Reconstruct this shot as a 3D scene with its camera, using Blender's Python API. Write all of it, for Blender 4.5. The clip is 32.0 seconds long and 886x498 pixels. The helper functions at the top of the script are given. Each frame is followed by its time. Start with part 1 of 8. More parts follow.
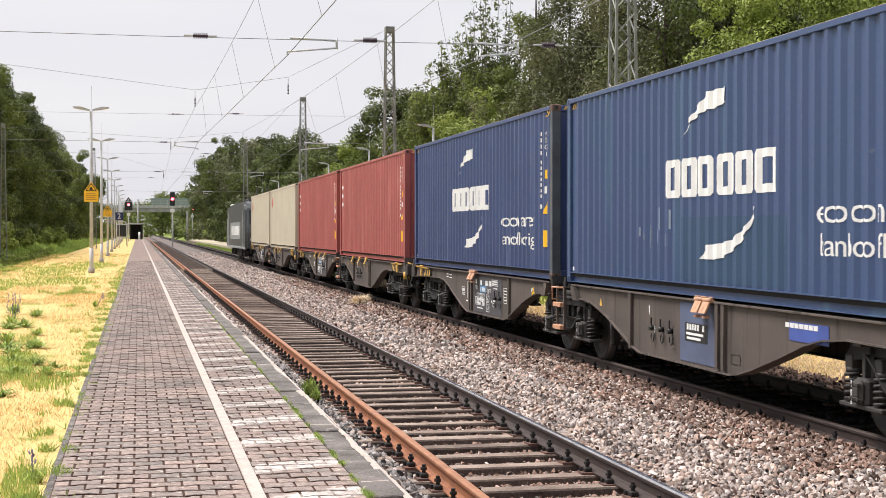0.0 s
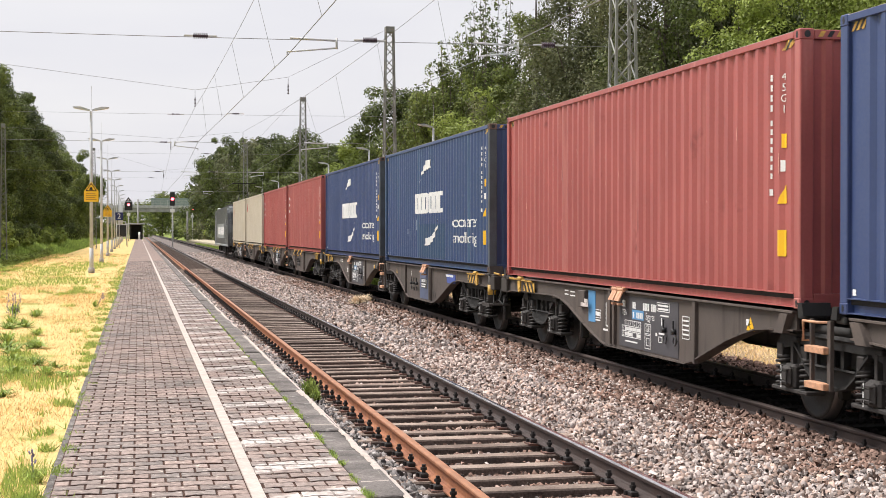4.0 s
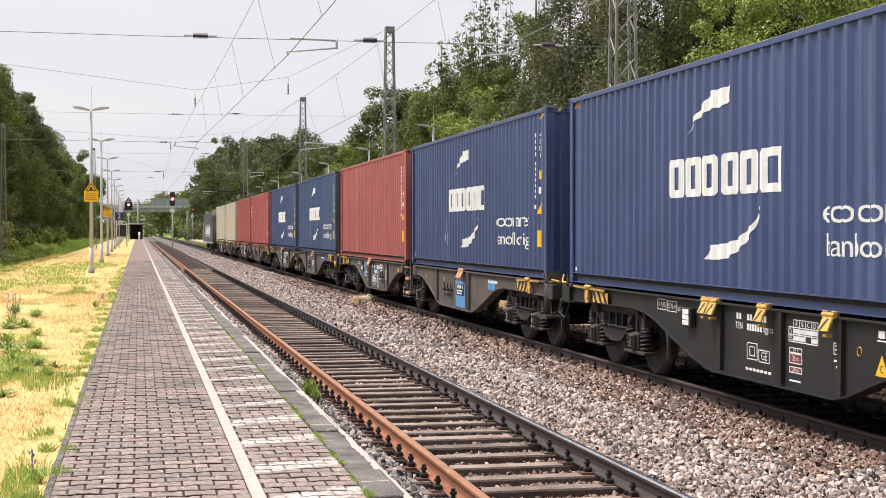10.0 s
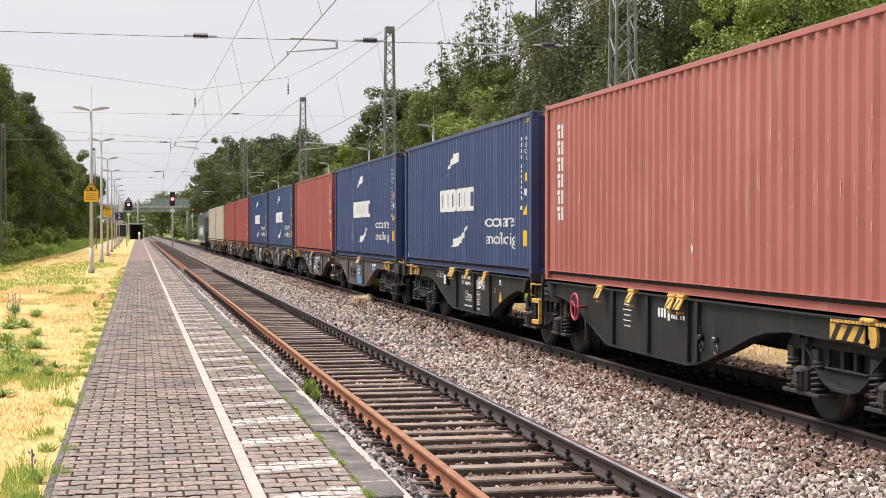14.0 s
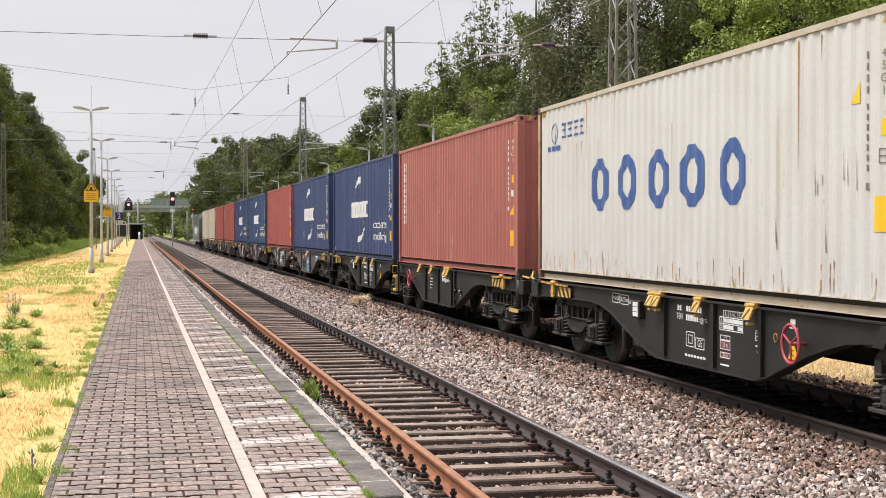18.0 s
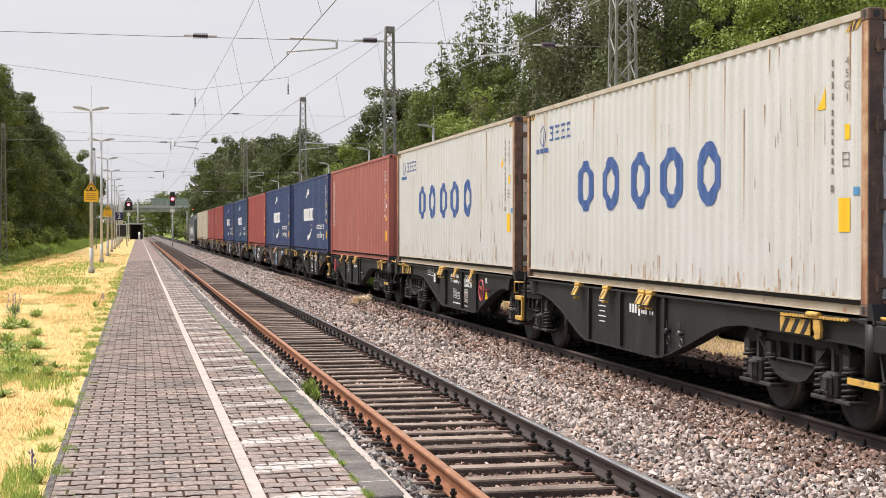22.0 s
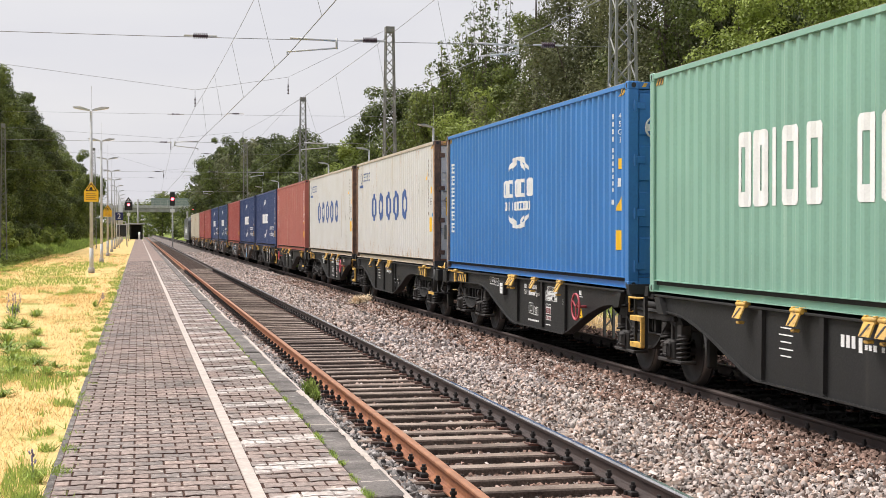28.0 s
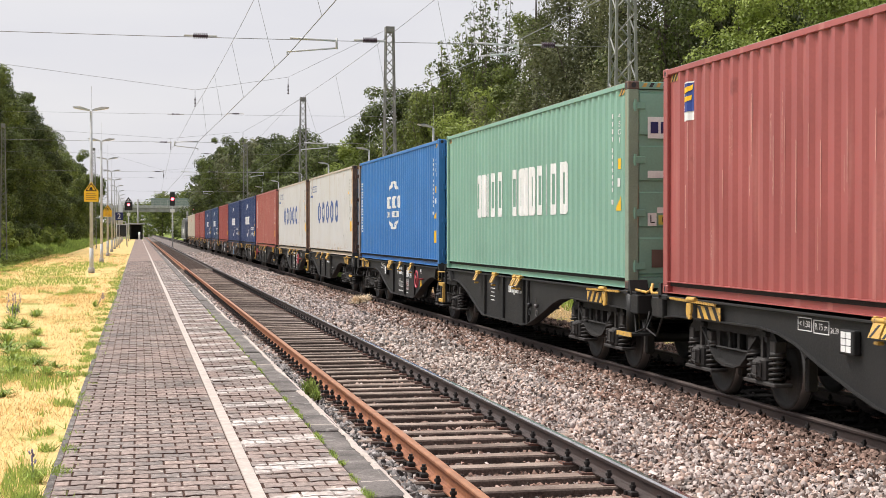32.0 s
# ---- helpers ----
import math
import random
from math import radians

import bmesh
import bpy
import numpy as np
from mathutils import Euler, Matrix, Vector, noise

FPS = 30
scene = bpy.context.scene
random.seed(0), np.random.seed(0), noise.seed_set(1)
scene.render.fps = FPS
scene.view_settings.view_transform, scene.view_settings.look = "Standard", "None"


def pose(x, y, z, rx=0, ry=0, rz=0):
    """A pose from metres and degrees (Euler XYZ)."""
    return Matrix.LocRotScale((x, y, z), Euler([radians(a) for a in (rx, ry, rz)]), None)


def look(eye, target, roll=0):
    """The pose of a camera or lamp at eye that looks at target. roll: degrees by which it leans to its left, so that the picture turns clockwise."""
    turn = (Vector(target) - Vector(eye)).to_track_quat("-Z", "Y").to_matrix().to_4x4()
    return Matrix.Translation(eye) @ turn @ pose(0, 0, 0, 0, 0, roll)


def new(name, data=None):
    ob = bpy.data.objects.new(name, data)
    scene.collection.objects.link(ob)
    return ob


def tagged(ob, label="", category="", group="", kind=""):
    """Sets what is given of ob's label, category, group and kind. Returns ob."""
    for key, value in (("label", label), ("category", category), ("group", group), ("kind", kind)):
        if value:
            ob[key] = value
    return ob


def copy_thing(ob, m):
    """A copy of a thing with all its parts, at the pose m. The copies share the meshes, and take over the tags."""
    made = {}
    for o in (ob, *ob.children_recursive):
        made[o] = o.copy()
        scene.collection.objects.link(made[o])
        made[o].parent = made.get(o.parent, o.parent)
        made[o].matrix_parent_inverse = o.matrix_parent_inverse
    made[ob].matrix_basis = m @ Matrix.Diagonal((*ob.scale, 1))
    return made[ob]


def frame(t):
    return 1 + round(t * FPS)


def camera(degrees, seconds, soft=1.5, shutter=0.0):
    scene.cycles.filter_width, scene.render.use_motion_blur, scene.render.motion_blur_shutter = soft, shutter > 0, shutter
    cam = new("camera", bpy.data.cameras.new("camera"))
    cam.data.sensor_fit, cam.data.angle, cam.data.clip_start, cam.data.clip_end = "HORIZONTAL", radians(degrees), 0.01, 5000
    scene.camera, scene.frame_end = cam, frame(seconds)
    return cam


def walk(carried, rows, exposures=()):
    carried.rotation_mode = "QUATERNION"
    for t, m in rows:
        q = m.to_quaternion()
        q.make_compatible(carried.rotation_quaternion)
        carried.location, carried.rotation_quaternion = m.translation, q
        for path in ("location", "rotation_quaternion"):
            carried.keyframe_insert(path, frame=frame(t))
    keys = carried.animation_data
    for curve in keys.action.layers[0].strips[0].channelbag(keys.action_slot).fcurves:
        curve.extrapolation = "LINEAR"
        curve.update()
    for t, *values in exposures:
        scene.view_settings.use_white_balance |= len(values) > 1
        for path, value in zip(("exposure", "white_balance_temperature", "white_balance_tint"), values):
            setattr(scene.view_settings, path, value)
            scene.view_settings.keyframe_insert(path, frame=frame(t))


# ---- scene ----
# World: x to the right of the rails, y along the rails, z = 0 at the rail tops. The camera stands on the platform.
cam = camera(33.83, 32.0, soft=0.7, shutter=0.15)
EYE = pose(0, 0, 2.007, 89.30, 0, -11.807)
walk(cam, [(0.0, EYE), (32.0, EYE)], exposures=[(0.0, 0.08), (8.0, 0.08), (13.0, 0.03), (18.0, -0.04), (25.0, -0.04), (32.0, -0.02)])

# ---- sky and sun: a bright overcast afternoon ----
world = bpy.data.worlds.new("overcast_sky")
scene.world = world
world.use_nodes = True
wn, wl = world.node_tree.nodes, world.node_tree.links
wn.clear()
w_out = wn.new("ShaderNodeOutputWorld")
w_sky = wn.new("ShaderNodeTexSky")
w_sky.sky_type, w_sky.sun_disc = "NISHITA", False
w_sky.sun_elevation, w_sky.sun_rotation = radians(57.4), radians(299)
w_sky.air_density, w_sky.dust_density = 1.0, 4.0
w_coord, w_map, w_noise = wn.new("ShaderNodeTexCoord"), wn.new("ShaderNodeMapping"), wn.new("ShaderNodeTexNoise")
w_map.inputs["Scale"].default_value = (1.2, 1.2, 5.0)
w_noise.inputs["Scale"].default_value, w_noise.inputs["Detail"].default_value = 1.6, 5.0
w_ramp = wn.new("ShaderNodeValToRGB")
w_ramp.color_ramp.elements[0].position, w_ramp.color_ramp.elements[0].color = 0.32, (0.725, 0.72, 0.785, 1)
w_ramp.color_ramp.elements[1].position, w_ramp.color_ramp.elements[1].color = 0.66, (0.86, 0.845, 0.86, 1)
w_a, w_b, w_add = wn.new("ShaderNodeBackground"), wn.new("ShaderNodeBackground"), wn.new("ShaderNodeAddShader")
w_a.inputs["Strength"].default_value, w_b.inputs["Strength"].default_value = 0.012, 0.95
wl.new(w_coord.outputs["Generated"], w_map.inputs["Vector"])
wl.new(w_map.outputs["Vector"], w_noise.inputs["Vector"])
wl.new(w_noise.outputs["Fac"], w_ramp.inputs["Fac"])
wl.new(w_sky.outputs["Color"], w_a.inputs["Color"])
wl.new(w_ramp.outputs["Color"], w_b.inputs["Color"])
wl.new(w_a.outputs[0], w_add.inputs[0])
wl.new(w_b.outputs[0], w_add.inputs[1])
wl.new(w_add.outputs[0], w_out.inputs["Surface"])

sun = new("sun", bpy.data.lights.new("sun", "SUN"))
sun.data.energy, sun.data.angle, sun.data.color = 5.0, radians(28), (1.0, 0.965, 0.925)
sun.matrix_world = look((-47, 26, 84), (0, 0, 0))


# ---- materials ----
def mat(name, col, rough=0.6, metal=0.0, col2=None, scale=2.0, bump=0.0, bscale=60.0, spots=None, streak=None,
        rnd=0.0, island=0.0, grain=0.12, fine=45.0, trans=0.0, spec=0.5):
    """A surface: two colours mixed by broad noise, fine grain, optional stains (colour, threshold, scale) and
    vertical streaks (colour, threshold, scale), value jitter by object (rnd) or by island."""
    m = bpy.data.materials.new(name)
    m.use_nodes = True
    n, l = m.node_tree.nodes, m.node_tree.links
    b = n["Principled BSDF"]
    b.inputs["Metallic"].default_value = metal
    b.inputs["Specular IOR Level"].default_value = spec
    tc, info = n.new("ShaderNodeTexCoord"), n.new("ShaderNodeObjectInfo")
    off = n.new("ShaderNodeVectorMath")
    off.operation = "MULTIPLY_ADD"
    off.inputs[1].default_value = (37.0, 23.0, 11.0)
    l.new(info.outputs["Random"], off.inputs[0])
    l.new(tc.outputs["Object"], off.inputs[2])
    vec = off.outputs[0]

    def noise_at(sc, detail=5.0, v=vec):
        t = n.new("ShaderNodeTexNoise")
        t.inputs["Scale"].default_value, t.inputs["Detail"].default_value = sc, detail
        l.new(v, t.inputs["Vector"])
        return t.outputs["Fac"]

    def span(fac, a, c):
        t = n.new("ShaderNodeMapRange")
        t.inputs["From Min"].default_value, t.inputs["From Max"].default_value = a, c
        l.new(fac, t.inputs["Value"])
        return t.outputs["Result"]

    def mix(fac, a, c):
        t = n.new("ShaderNodeMix")
        t.data_type = "RGBA"
        if isinstance(fac, float):
            t.inputs[0].default_value = fac
        else:
            l.new(fac, t.inputs[0])
        for sock, v in ((t.inputs[6], a), (t.inputs[7], c)):
            if isinstance(v, tuple):
                sock.default_value = (*v, 1)
            else:
                l.new(v, sock)
        return t.outputs[2]

    col2 = col2 or tuple(c * 0.72 for c in col)
    c = mix(span(noise_at(scale), 0.35, 0.65), col, col2)
    if streak:
        mp = n.new("ShaderNodeMapping")
        mp.inputs["Scale"].default_value = (1, 1, 0.07)
        l.new(vec, mp.inputs["Vector"])
        c = mix(span(noise_at(streak[2], 4.0, mp.outputs[0]), streak[1], streak[1] + 0.12), c, streak[0])
    if spots:
        c = mix(span(noise_at(spots[2], 7.0), spots[1], spots[1] + 0.07), c, spots[0])
    hsv = n.new("ShaderNodeHueSaturation")
    l.new(c, hsv.inputs["Color"])
    val = span(noise_at(fine, 3.0), 0.25, 0.75)
    sc = n.new("ShaderNodeMapRange")
    sc.inputs["To Min"].default_value, sc.inputs["To Max"].default_value = 1 - grain, 1 + grain
    l.new(val, sc.inputs["Value"])
    v = sc.outputs["Result"]
    for src, amt in ((info.outputs["Random"], rnd), (None, island)):
        if amt:
            if src is None:
                src = n.new("ShaderNodeNewGeometry").outputs["Random Per Island"]
            r = n.new("ShaderNodeMapRange")
            r.inputs["To Min"].default_value, r.inputs["To Max"].default_value = 1 - amt, 1 + amt
            l.new(src, r.inputs["Value"])
            mu = n.new("ShaderNodeMath")
            mu.operation = "MULTIPLY"
            l.new(v, mu.inputs[0])
            l.new(r.outputs["Result"], mu.inputs[1])
            v = mu.outputs[0]
    l.new(v, hsv.inputs["Value"])
    l.new(hsv.outputs["Color"], b.inputs["Base Color"])
    rr = n.new("ShaderNodeMapRange")
    rr.inputs["To Min"].default_value, rr.inputs["To Max"].default_value = max(0.03, rough - 0.1), min(1, rough + 0.1)
    l.new(val, rr.inputs["Value"])
    l.new(rr.outputs["Result"], b.inputs["Roughness"])
    if bump:
        bp = n.new("ShaderNodeBump")
        bp.inputs["Strength"].default_value, bp.inputs["Distance"].default_value = bump, 0.02
        l.new(noise_at(bscale, 6.0), bp.inputs["Height"])
        l.new(bp.outputs["Normal"], b.inputs["Normal"])
    if trans:
        tr, ms = n.new("ShaderNodeBsdfTranslucent"), n.new("ShaderNodeMixShader")
        ms.inputs[0].default_value = trans
        l.new(hsv.outputs["Color"], tr.inputs["Color"])
        l.new(b.outputs[0], ms.inputs[1])
        l.new(tr.outputs[0], ms.inputs[2])
        l.new(ms.outputs[0], n["Material Output"].inputs["Surface"])
    return m


def glow(name, col, strength):
    m = bpy.data.materials.new(name)
    m.use_nodes = True
    b = m.node_tree.nodes["Principled BSDF"]
    b.inputs["Base Color"].default_value = (*col, 1)
    b.inputs["Emission Color"].default_value = (*col, 1)
    b.inputs["Emission Strength"].default_value = strength
    return m


M = {
    "asphalt": mat("dark_kerb_concrete", (0.125, 0.112, 0.106), 0.9, col2=(0.24, 0.215, 0.2), scale=3, bump=0.8, bscale=90, grain=0.3, spots=((0.32, 0.30, 0.28), 0.62, 9.0), spec=0.15),
    "paver": mat("grey_red_paver", (0.345, 0.262, 0.228), 0.85, col2=(0.215, 0.185, 0.17), scale=1.1, bump=0.5, bscale=90, grain=0.4, fine=28, rnd=0.13, island=0.14, spots=((0.42, 0.37, 0.32), 0.63, 14.0), spec=0.15),
    "paver_far": mat("worn_grey_red_paver", (0.3, 0.222, 0.195), 0.9, col2=(0.24, 0.19, 0.17), scale=0.8, bump=0.4, bscale=40, grain=0.3, fine=12, spec=0.15),
    "paver_white": mat("worn_white_paver", (0.6, 0.54, 0.5), 0.8, col2=(0.38, 0.32, 0.3), scale=3.5, bump=0.3, bscale=120, grain=0.18, rnd=0.1, island=0.14, spots=((0.3, 0.24, 0.22), 0.62, 16.0)),
    "white_line": mat("worn_white_paint", (0.53, 0.455, 0.405), 0.75, col2=(0.42, 0.355, 0.315), scale=8, bump=0.2, grain=0.15, spots=((0.3, 0.25, 0.23), 0.66, 20.0)),
    "joint": mat("sandy_joint", (0.105, 0.06, 0.046), 0.95, bump=0.6, bscale=150, grain=0.35, spec=0.15),
    "rust_rail": mat("rusty_rail_steel", (0.36, 0.15, 0.07), 0.75, 0.15, col2=(0.25, 0.1, 0.055), scale=5, bump=0.25, grain=0.25),
    "dark_rail": mat("dark_rail_steel", (0.07, 0.048, 0.042), 0.6, 0.3, col2=(0.06, 0.045, 0.042), scale=4, bump=0.2, grain=0.25),
    "rail_top": mat("polished_rail_steel", (0.62, 0.6, 0.59), 0.22, 0.95, scale=3, grain=0.08),
    # rail heads at the train: the shade on them is part of this brown
    "shaded_top": mat("shaded_brown_rail_head", (0.12, 0.09, 0.08), 0.6, 0.3, scale=5, grain=0.2),
    "rust_top": mat("rust_coated_rail_top", (0.42, 0.2, 0.11), 0.6, 0.2, scale=5, grain=0.2),
    "clip": mat("black_fastening", (0.03, 0.026, 0.025), 0.7, 0.3, grain=0.3),
    "rusty": mat("red_brown_rust", (0.19, 0.085, 0.06), 0.85, 0.1, col2=(0.11, 0.06, 0.05), scale=9, bump=0.4, grain=0.3),
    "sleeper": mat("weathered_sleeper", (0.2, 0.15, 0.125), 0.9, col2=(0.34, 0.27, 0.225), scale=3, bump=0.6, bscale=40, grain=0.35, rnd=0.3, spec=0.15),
    # darker copy of the sleeper wood: the shade on its sides, as colour
    "sleeper_side": mat("shaded_sleeper_side", (0.085, 0.064, 0.055), 0.9, col2=(0.13, 0.1, 0.085), scale=4, bump=0.6, bscale=40, grain=0.4, rnd=0.25, spec=0.15),
    "far_ballast": mat("distant_ballast", (0.2, 0.168, 0.152), 0.95, col2=(0.15, 0.128, 0.118), scale=0.5, bump=1.0, bscale=14, grain=0.5, fine=14, spec=0.15),
    "stone": mat("ballast_stone", (0.46, 0.385, 0.35), 0.85, col2=(0.37, 0.32, 0.3), scale=0.5, grain=0.15, fine=90, island=0.68, spec=0.15),
    "stone_grey": mat("grey_ballast_stone", (0.27, 0.248, 0.24), 0.85, col2=(0.2, 0.187, 0.183), scale=0.5, grain=0.15, fine=90, island=0.8, spec=0.15),
    "stone_warm": mat("pinkish_ballast_stone", (0.39, 0.285, 0.235), 0.85, col2=(0.27, 0.205, 0.175), scale=0.5, grain=0.15, fine=90, island=0.68, spec=0.15),
    # dusty brown near the rails; behind the train this colour stands for shade
    "stone_rust": mat("brake_dust_and_shade_stone", (0.25, 0.16, 0.125), 0.9, col2=(0.16, 0.108, 0.09), scale=0.6, grain=0.2, fine=90, island=0.75, spec=0.15),
    # bed and stones under the train: track grime plus its shade, painted near-black
    "shade_bed": mat("shade_blackened_bed", (0.012, 0.011, 0.0105), 0.95, col2=(0.017, 0.015, 0.014), scale=0.6, bump=1.0, bscale=22, grain=0.5, fine=24, spec=0.15),
    "shade_stone": mat("shade_blackened_stone", (0.025, 0.022, 0.021), 0.9, col2=(0.017, 0.015, 0.0145), scale=0.5, grain=0.15, fine=90, island=0.5, spec=0.15),
    # dark bed: the shade in the gaps between stones is in its colour
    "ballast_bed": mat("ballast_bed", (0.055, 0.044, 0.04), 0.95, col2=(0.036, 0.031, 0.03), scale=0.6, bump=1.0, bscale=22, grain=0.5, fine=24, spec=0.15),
    "dry_ground": mat("dry_straw_ground", (0.74, 0.52, 0.235), 0.95, col2=(0.63, 0.455, 0.19), scale=1.3, bump=0.8, bscale=50, grain=0.22, fine=70, spots=((0.3, 0.34, 0.09), 0.60, 0.9), spec=0.15),
    "earth": mat("overgrown_earth", (0.25, 0.3, 0.08), 0.95, col2=(0.17, 0.22, 0.055), scale=0.15, bump=0.8, bscale=8, grain=0.3, fine=6, spec=0.15),
    "weed_leaf": mat("broad_weed_leaf", (0.33, 0.41, 0.1), 0.7, col2=(0.22, 0.31, 0.065), scale=2, island=0.4, trans=0.25),
    "straw": mat("dry_grass_blade", (0.78, 0.55, 0.26), 0.85, col2=(0.66, 0.48, 0.21), scale=2, island=0.25, trans=0.2),
    "blade": mat("green_grass_blade", (0.4, 0.48, 0.125), 0.8, col2=(0.26, 0.37, 0.08), scale=2, island=0.35, trans=0.3),
    "bleached": mat("bleached_grass_blade", (0.85, 0.7, 0.52), 0.85, col2=(0.74, 0.6, 0.43), scale=2, island=0.25, trans=0.15),
    "flower": mat("blue_violet_flower", (0.26, 0.23, 0.33), 0.8, island=0.3),
    "bark": mat("grey_brown_bark", (0.13, 0.105, 0.085), 0.95, col2=(0.075, 0.06, 0.05), scale=3, bump=0.9, bscale=18, grain=0.3),
    "leaf_dark": mat("deep_green_leaf", (0.135, 0.165, 0.042), 0.55, col2=(0.05, 0.068, 0.02), scale=0.45, island=0.6, grain=0.05, trans=0.3, spec=0.3),
    "leaf_mid": mat("mid_green_leaf", (0.19, 0.225, 0.05), 0.55, col2=(0.09, 0.115, 0.03), scale=0.45, island=0.55, grain=0.05, trans=0.3, spec=0.3),
    "leaf_light": mat("fresh_green_leaf", (0.3, 0.355, 0.075), 0.6, col2=(0.2, 0.25, 0.055), scale=0.4, island=0.4, grain=0.05, trans=0.25, spec=0.3),
    "leaf_grey": mat("olive_grey_leaf", (0.19, 0.195, 0.095), 0.65, col2=(0.1, 0.11, 0.052), scale=0.45, island=0.5, grain=0.05, trans=0.28, spec=0.3),
    "galv": mat("galvanised_steel", (0.56, 0.56, 0.565), 0.6, 0.1, col2=(0.47, 0.47, 0.475), scale=6, grain=0.12),
    "mast": mat("weathered_mast_steel", (0.25, 0.25, 0.232), 0.65, 0.2, col2=(0.19, 0.185, 0.17), scale=2, grain=0.2),
    "wire": mat("dull_grey_wire", (0.27, 0.265, 0.27), 0.6, 0.2),
    "insulator": mat("purple_brown_insulator", (0.06, 0.03, 0.045), 0.25, 0.0),
    "yellow": mat("yellow_paint", (0.68, 0.4, 0.07), 0.6, col2=(0.48, 0.29, 0.08), scale=8, grain=0.2, spots=((0.15, 0.1, 0.06), 0.62, 16.0)),
    "sign_yellow": mat("warning_sign_yellow", (0.9, 0.52, 0.015), 0.45, grain=0.03, col2=(0.84, 0.48, 0.017)),
    "black": mat("black_paint", (0.018, 0.018, 0.02), 0.5, grain=0.2),
    "white": mat("white_paint", (0.82, 0.815, 0.8), 0.5, col2=(0.74, 0.735, 0.72), scale=5, grain=0.06),
    "orange_flap": mat("faded_orange_flap", (0.62, 0.33, 0.19), 0.6, col2=(0.45, 0.24, 0.15), scale=12, grain=0.2),
    "red": mat("crimson_paint", (0.5, 0.07, 0.09), 0.45, col2=(0.4, 0.06, 0.08), grain=0.12),
    "wagon_dark": mat("dark_grey_wagon_paint", (0.023, 0.0225, 0.0225), 0.55, spec=0.3, col2=(0.017, 0.0165, 0.0165), scale=1.2, bump=0.1, grain=0.15, streak=((0.032, 0.03, 0.028), 0.58, 5.0)),
    "wagon_brown": mat("brown_grey_wagon_paint", (0.115, 0.092, 0.08), 0.65, spec=0.3, col2=(0.08, 0.066, 0.06), scale=1.2, bump=0.15, grain=0.18, streak=((0.05, 0.04, 0.036), 0.56, 5.0)),
    "wagon_end": mat("dark_brown_wagon_end", (0.06, 0.05, 0.045), 0.7, spec=0.3, col2=(0.042, 0.036, 0.033), scale=2, bump=0.15, grain=0.2),
    # grimy steel, darkened further to carry the shade below the wagons
    "bogie": mat("grimy_shaded_bogie_steel", (0.021, 0.019, 0.018), 0.8, 0.1, col2=(0.015, 0.0135, 0.013), scale=4, bump=0.3, grain=0.25),
    "axle_box": mat("dusty_axle_box_steel", (0.046, 0.04, 0.037), 0.8, 0.1, col2=(0.028, 0.025, 0.024), scale=7, bump=0.3, grain=0.25),
    "spring": mat("dusty_spring_steel", (0.038, 0.033, 0.031), 0.65, 0.2, grain=0.2),
    "wheel": mat("dark_wheel_steel", (0.026, 0.023, 0.022), 0.6, 0.2, grain=0.2, scale=6),
    "tread": mat("worn_wheel_tread", (0.2, 0.19, 0.185), 0.4, 0.8, grain=0.15),
    "panel_blue": mat("light_blue_panel", (0.1, 0.29, 0.53), 0.5, col2=(0.08, 0.24, 0.46), grain=0.08, spots=((0.05, 0.1, 0.18), 0.70, 5.0)),
    "panel_dull": mat("dull_blue_panel", (0.095, 0.12, 0.2), 0.6, col2=(0.075, 0.09, 0.15), grain=0.1),
    "sandy": mat("pale_sandy_paving", (0.5, 0.43, 0.32), 0.9, col2=(0.4, 0.35, 0.25), scale=0.6, bump=0.3, grain=0.2, spec=0.2),
    "slate": mat("slate_field_paint", (0.07, 0.066, 0.075), 0.6, col2=(0.058, 0.054, 0.06), grain=0.1),
    "maroon": mat("maroon_field", (0.2, 0.045, 0.05), 0.5, grain=0.08),
    "concrete": mat("grey_concrete", (0.4, 0.39, 0.385), 0.9, col2=(0.3, 0.29, 0.285), scale=0.8, bump=0.3, grain=0.15, streak=((0.2, 0.19, 0.18), 0.6, 2.0)),
    "glass": mat("dark_glass", (0.02, 0.022, 0.026), 0.08, grain=0.02),
    "loco": mat("graphite_loco_paint", (0.085, 0.09, 0.095), 0.4, col2=(0.065, 0.07, 0.074), grain=0.08),
    "loco_light": mat("silver_grey_loco_paint", (0.33, 0.35, 0.36), 0.4, grain=0.08),
    "navy_sign": mat("navy_sign", (0.02, 0.03, 0.13), 0.4, grain=0.03),
}


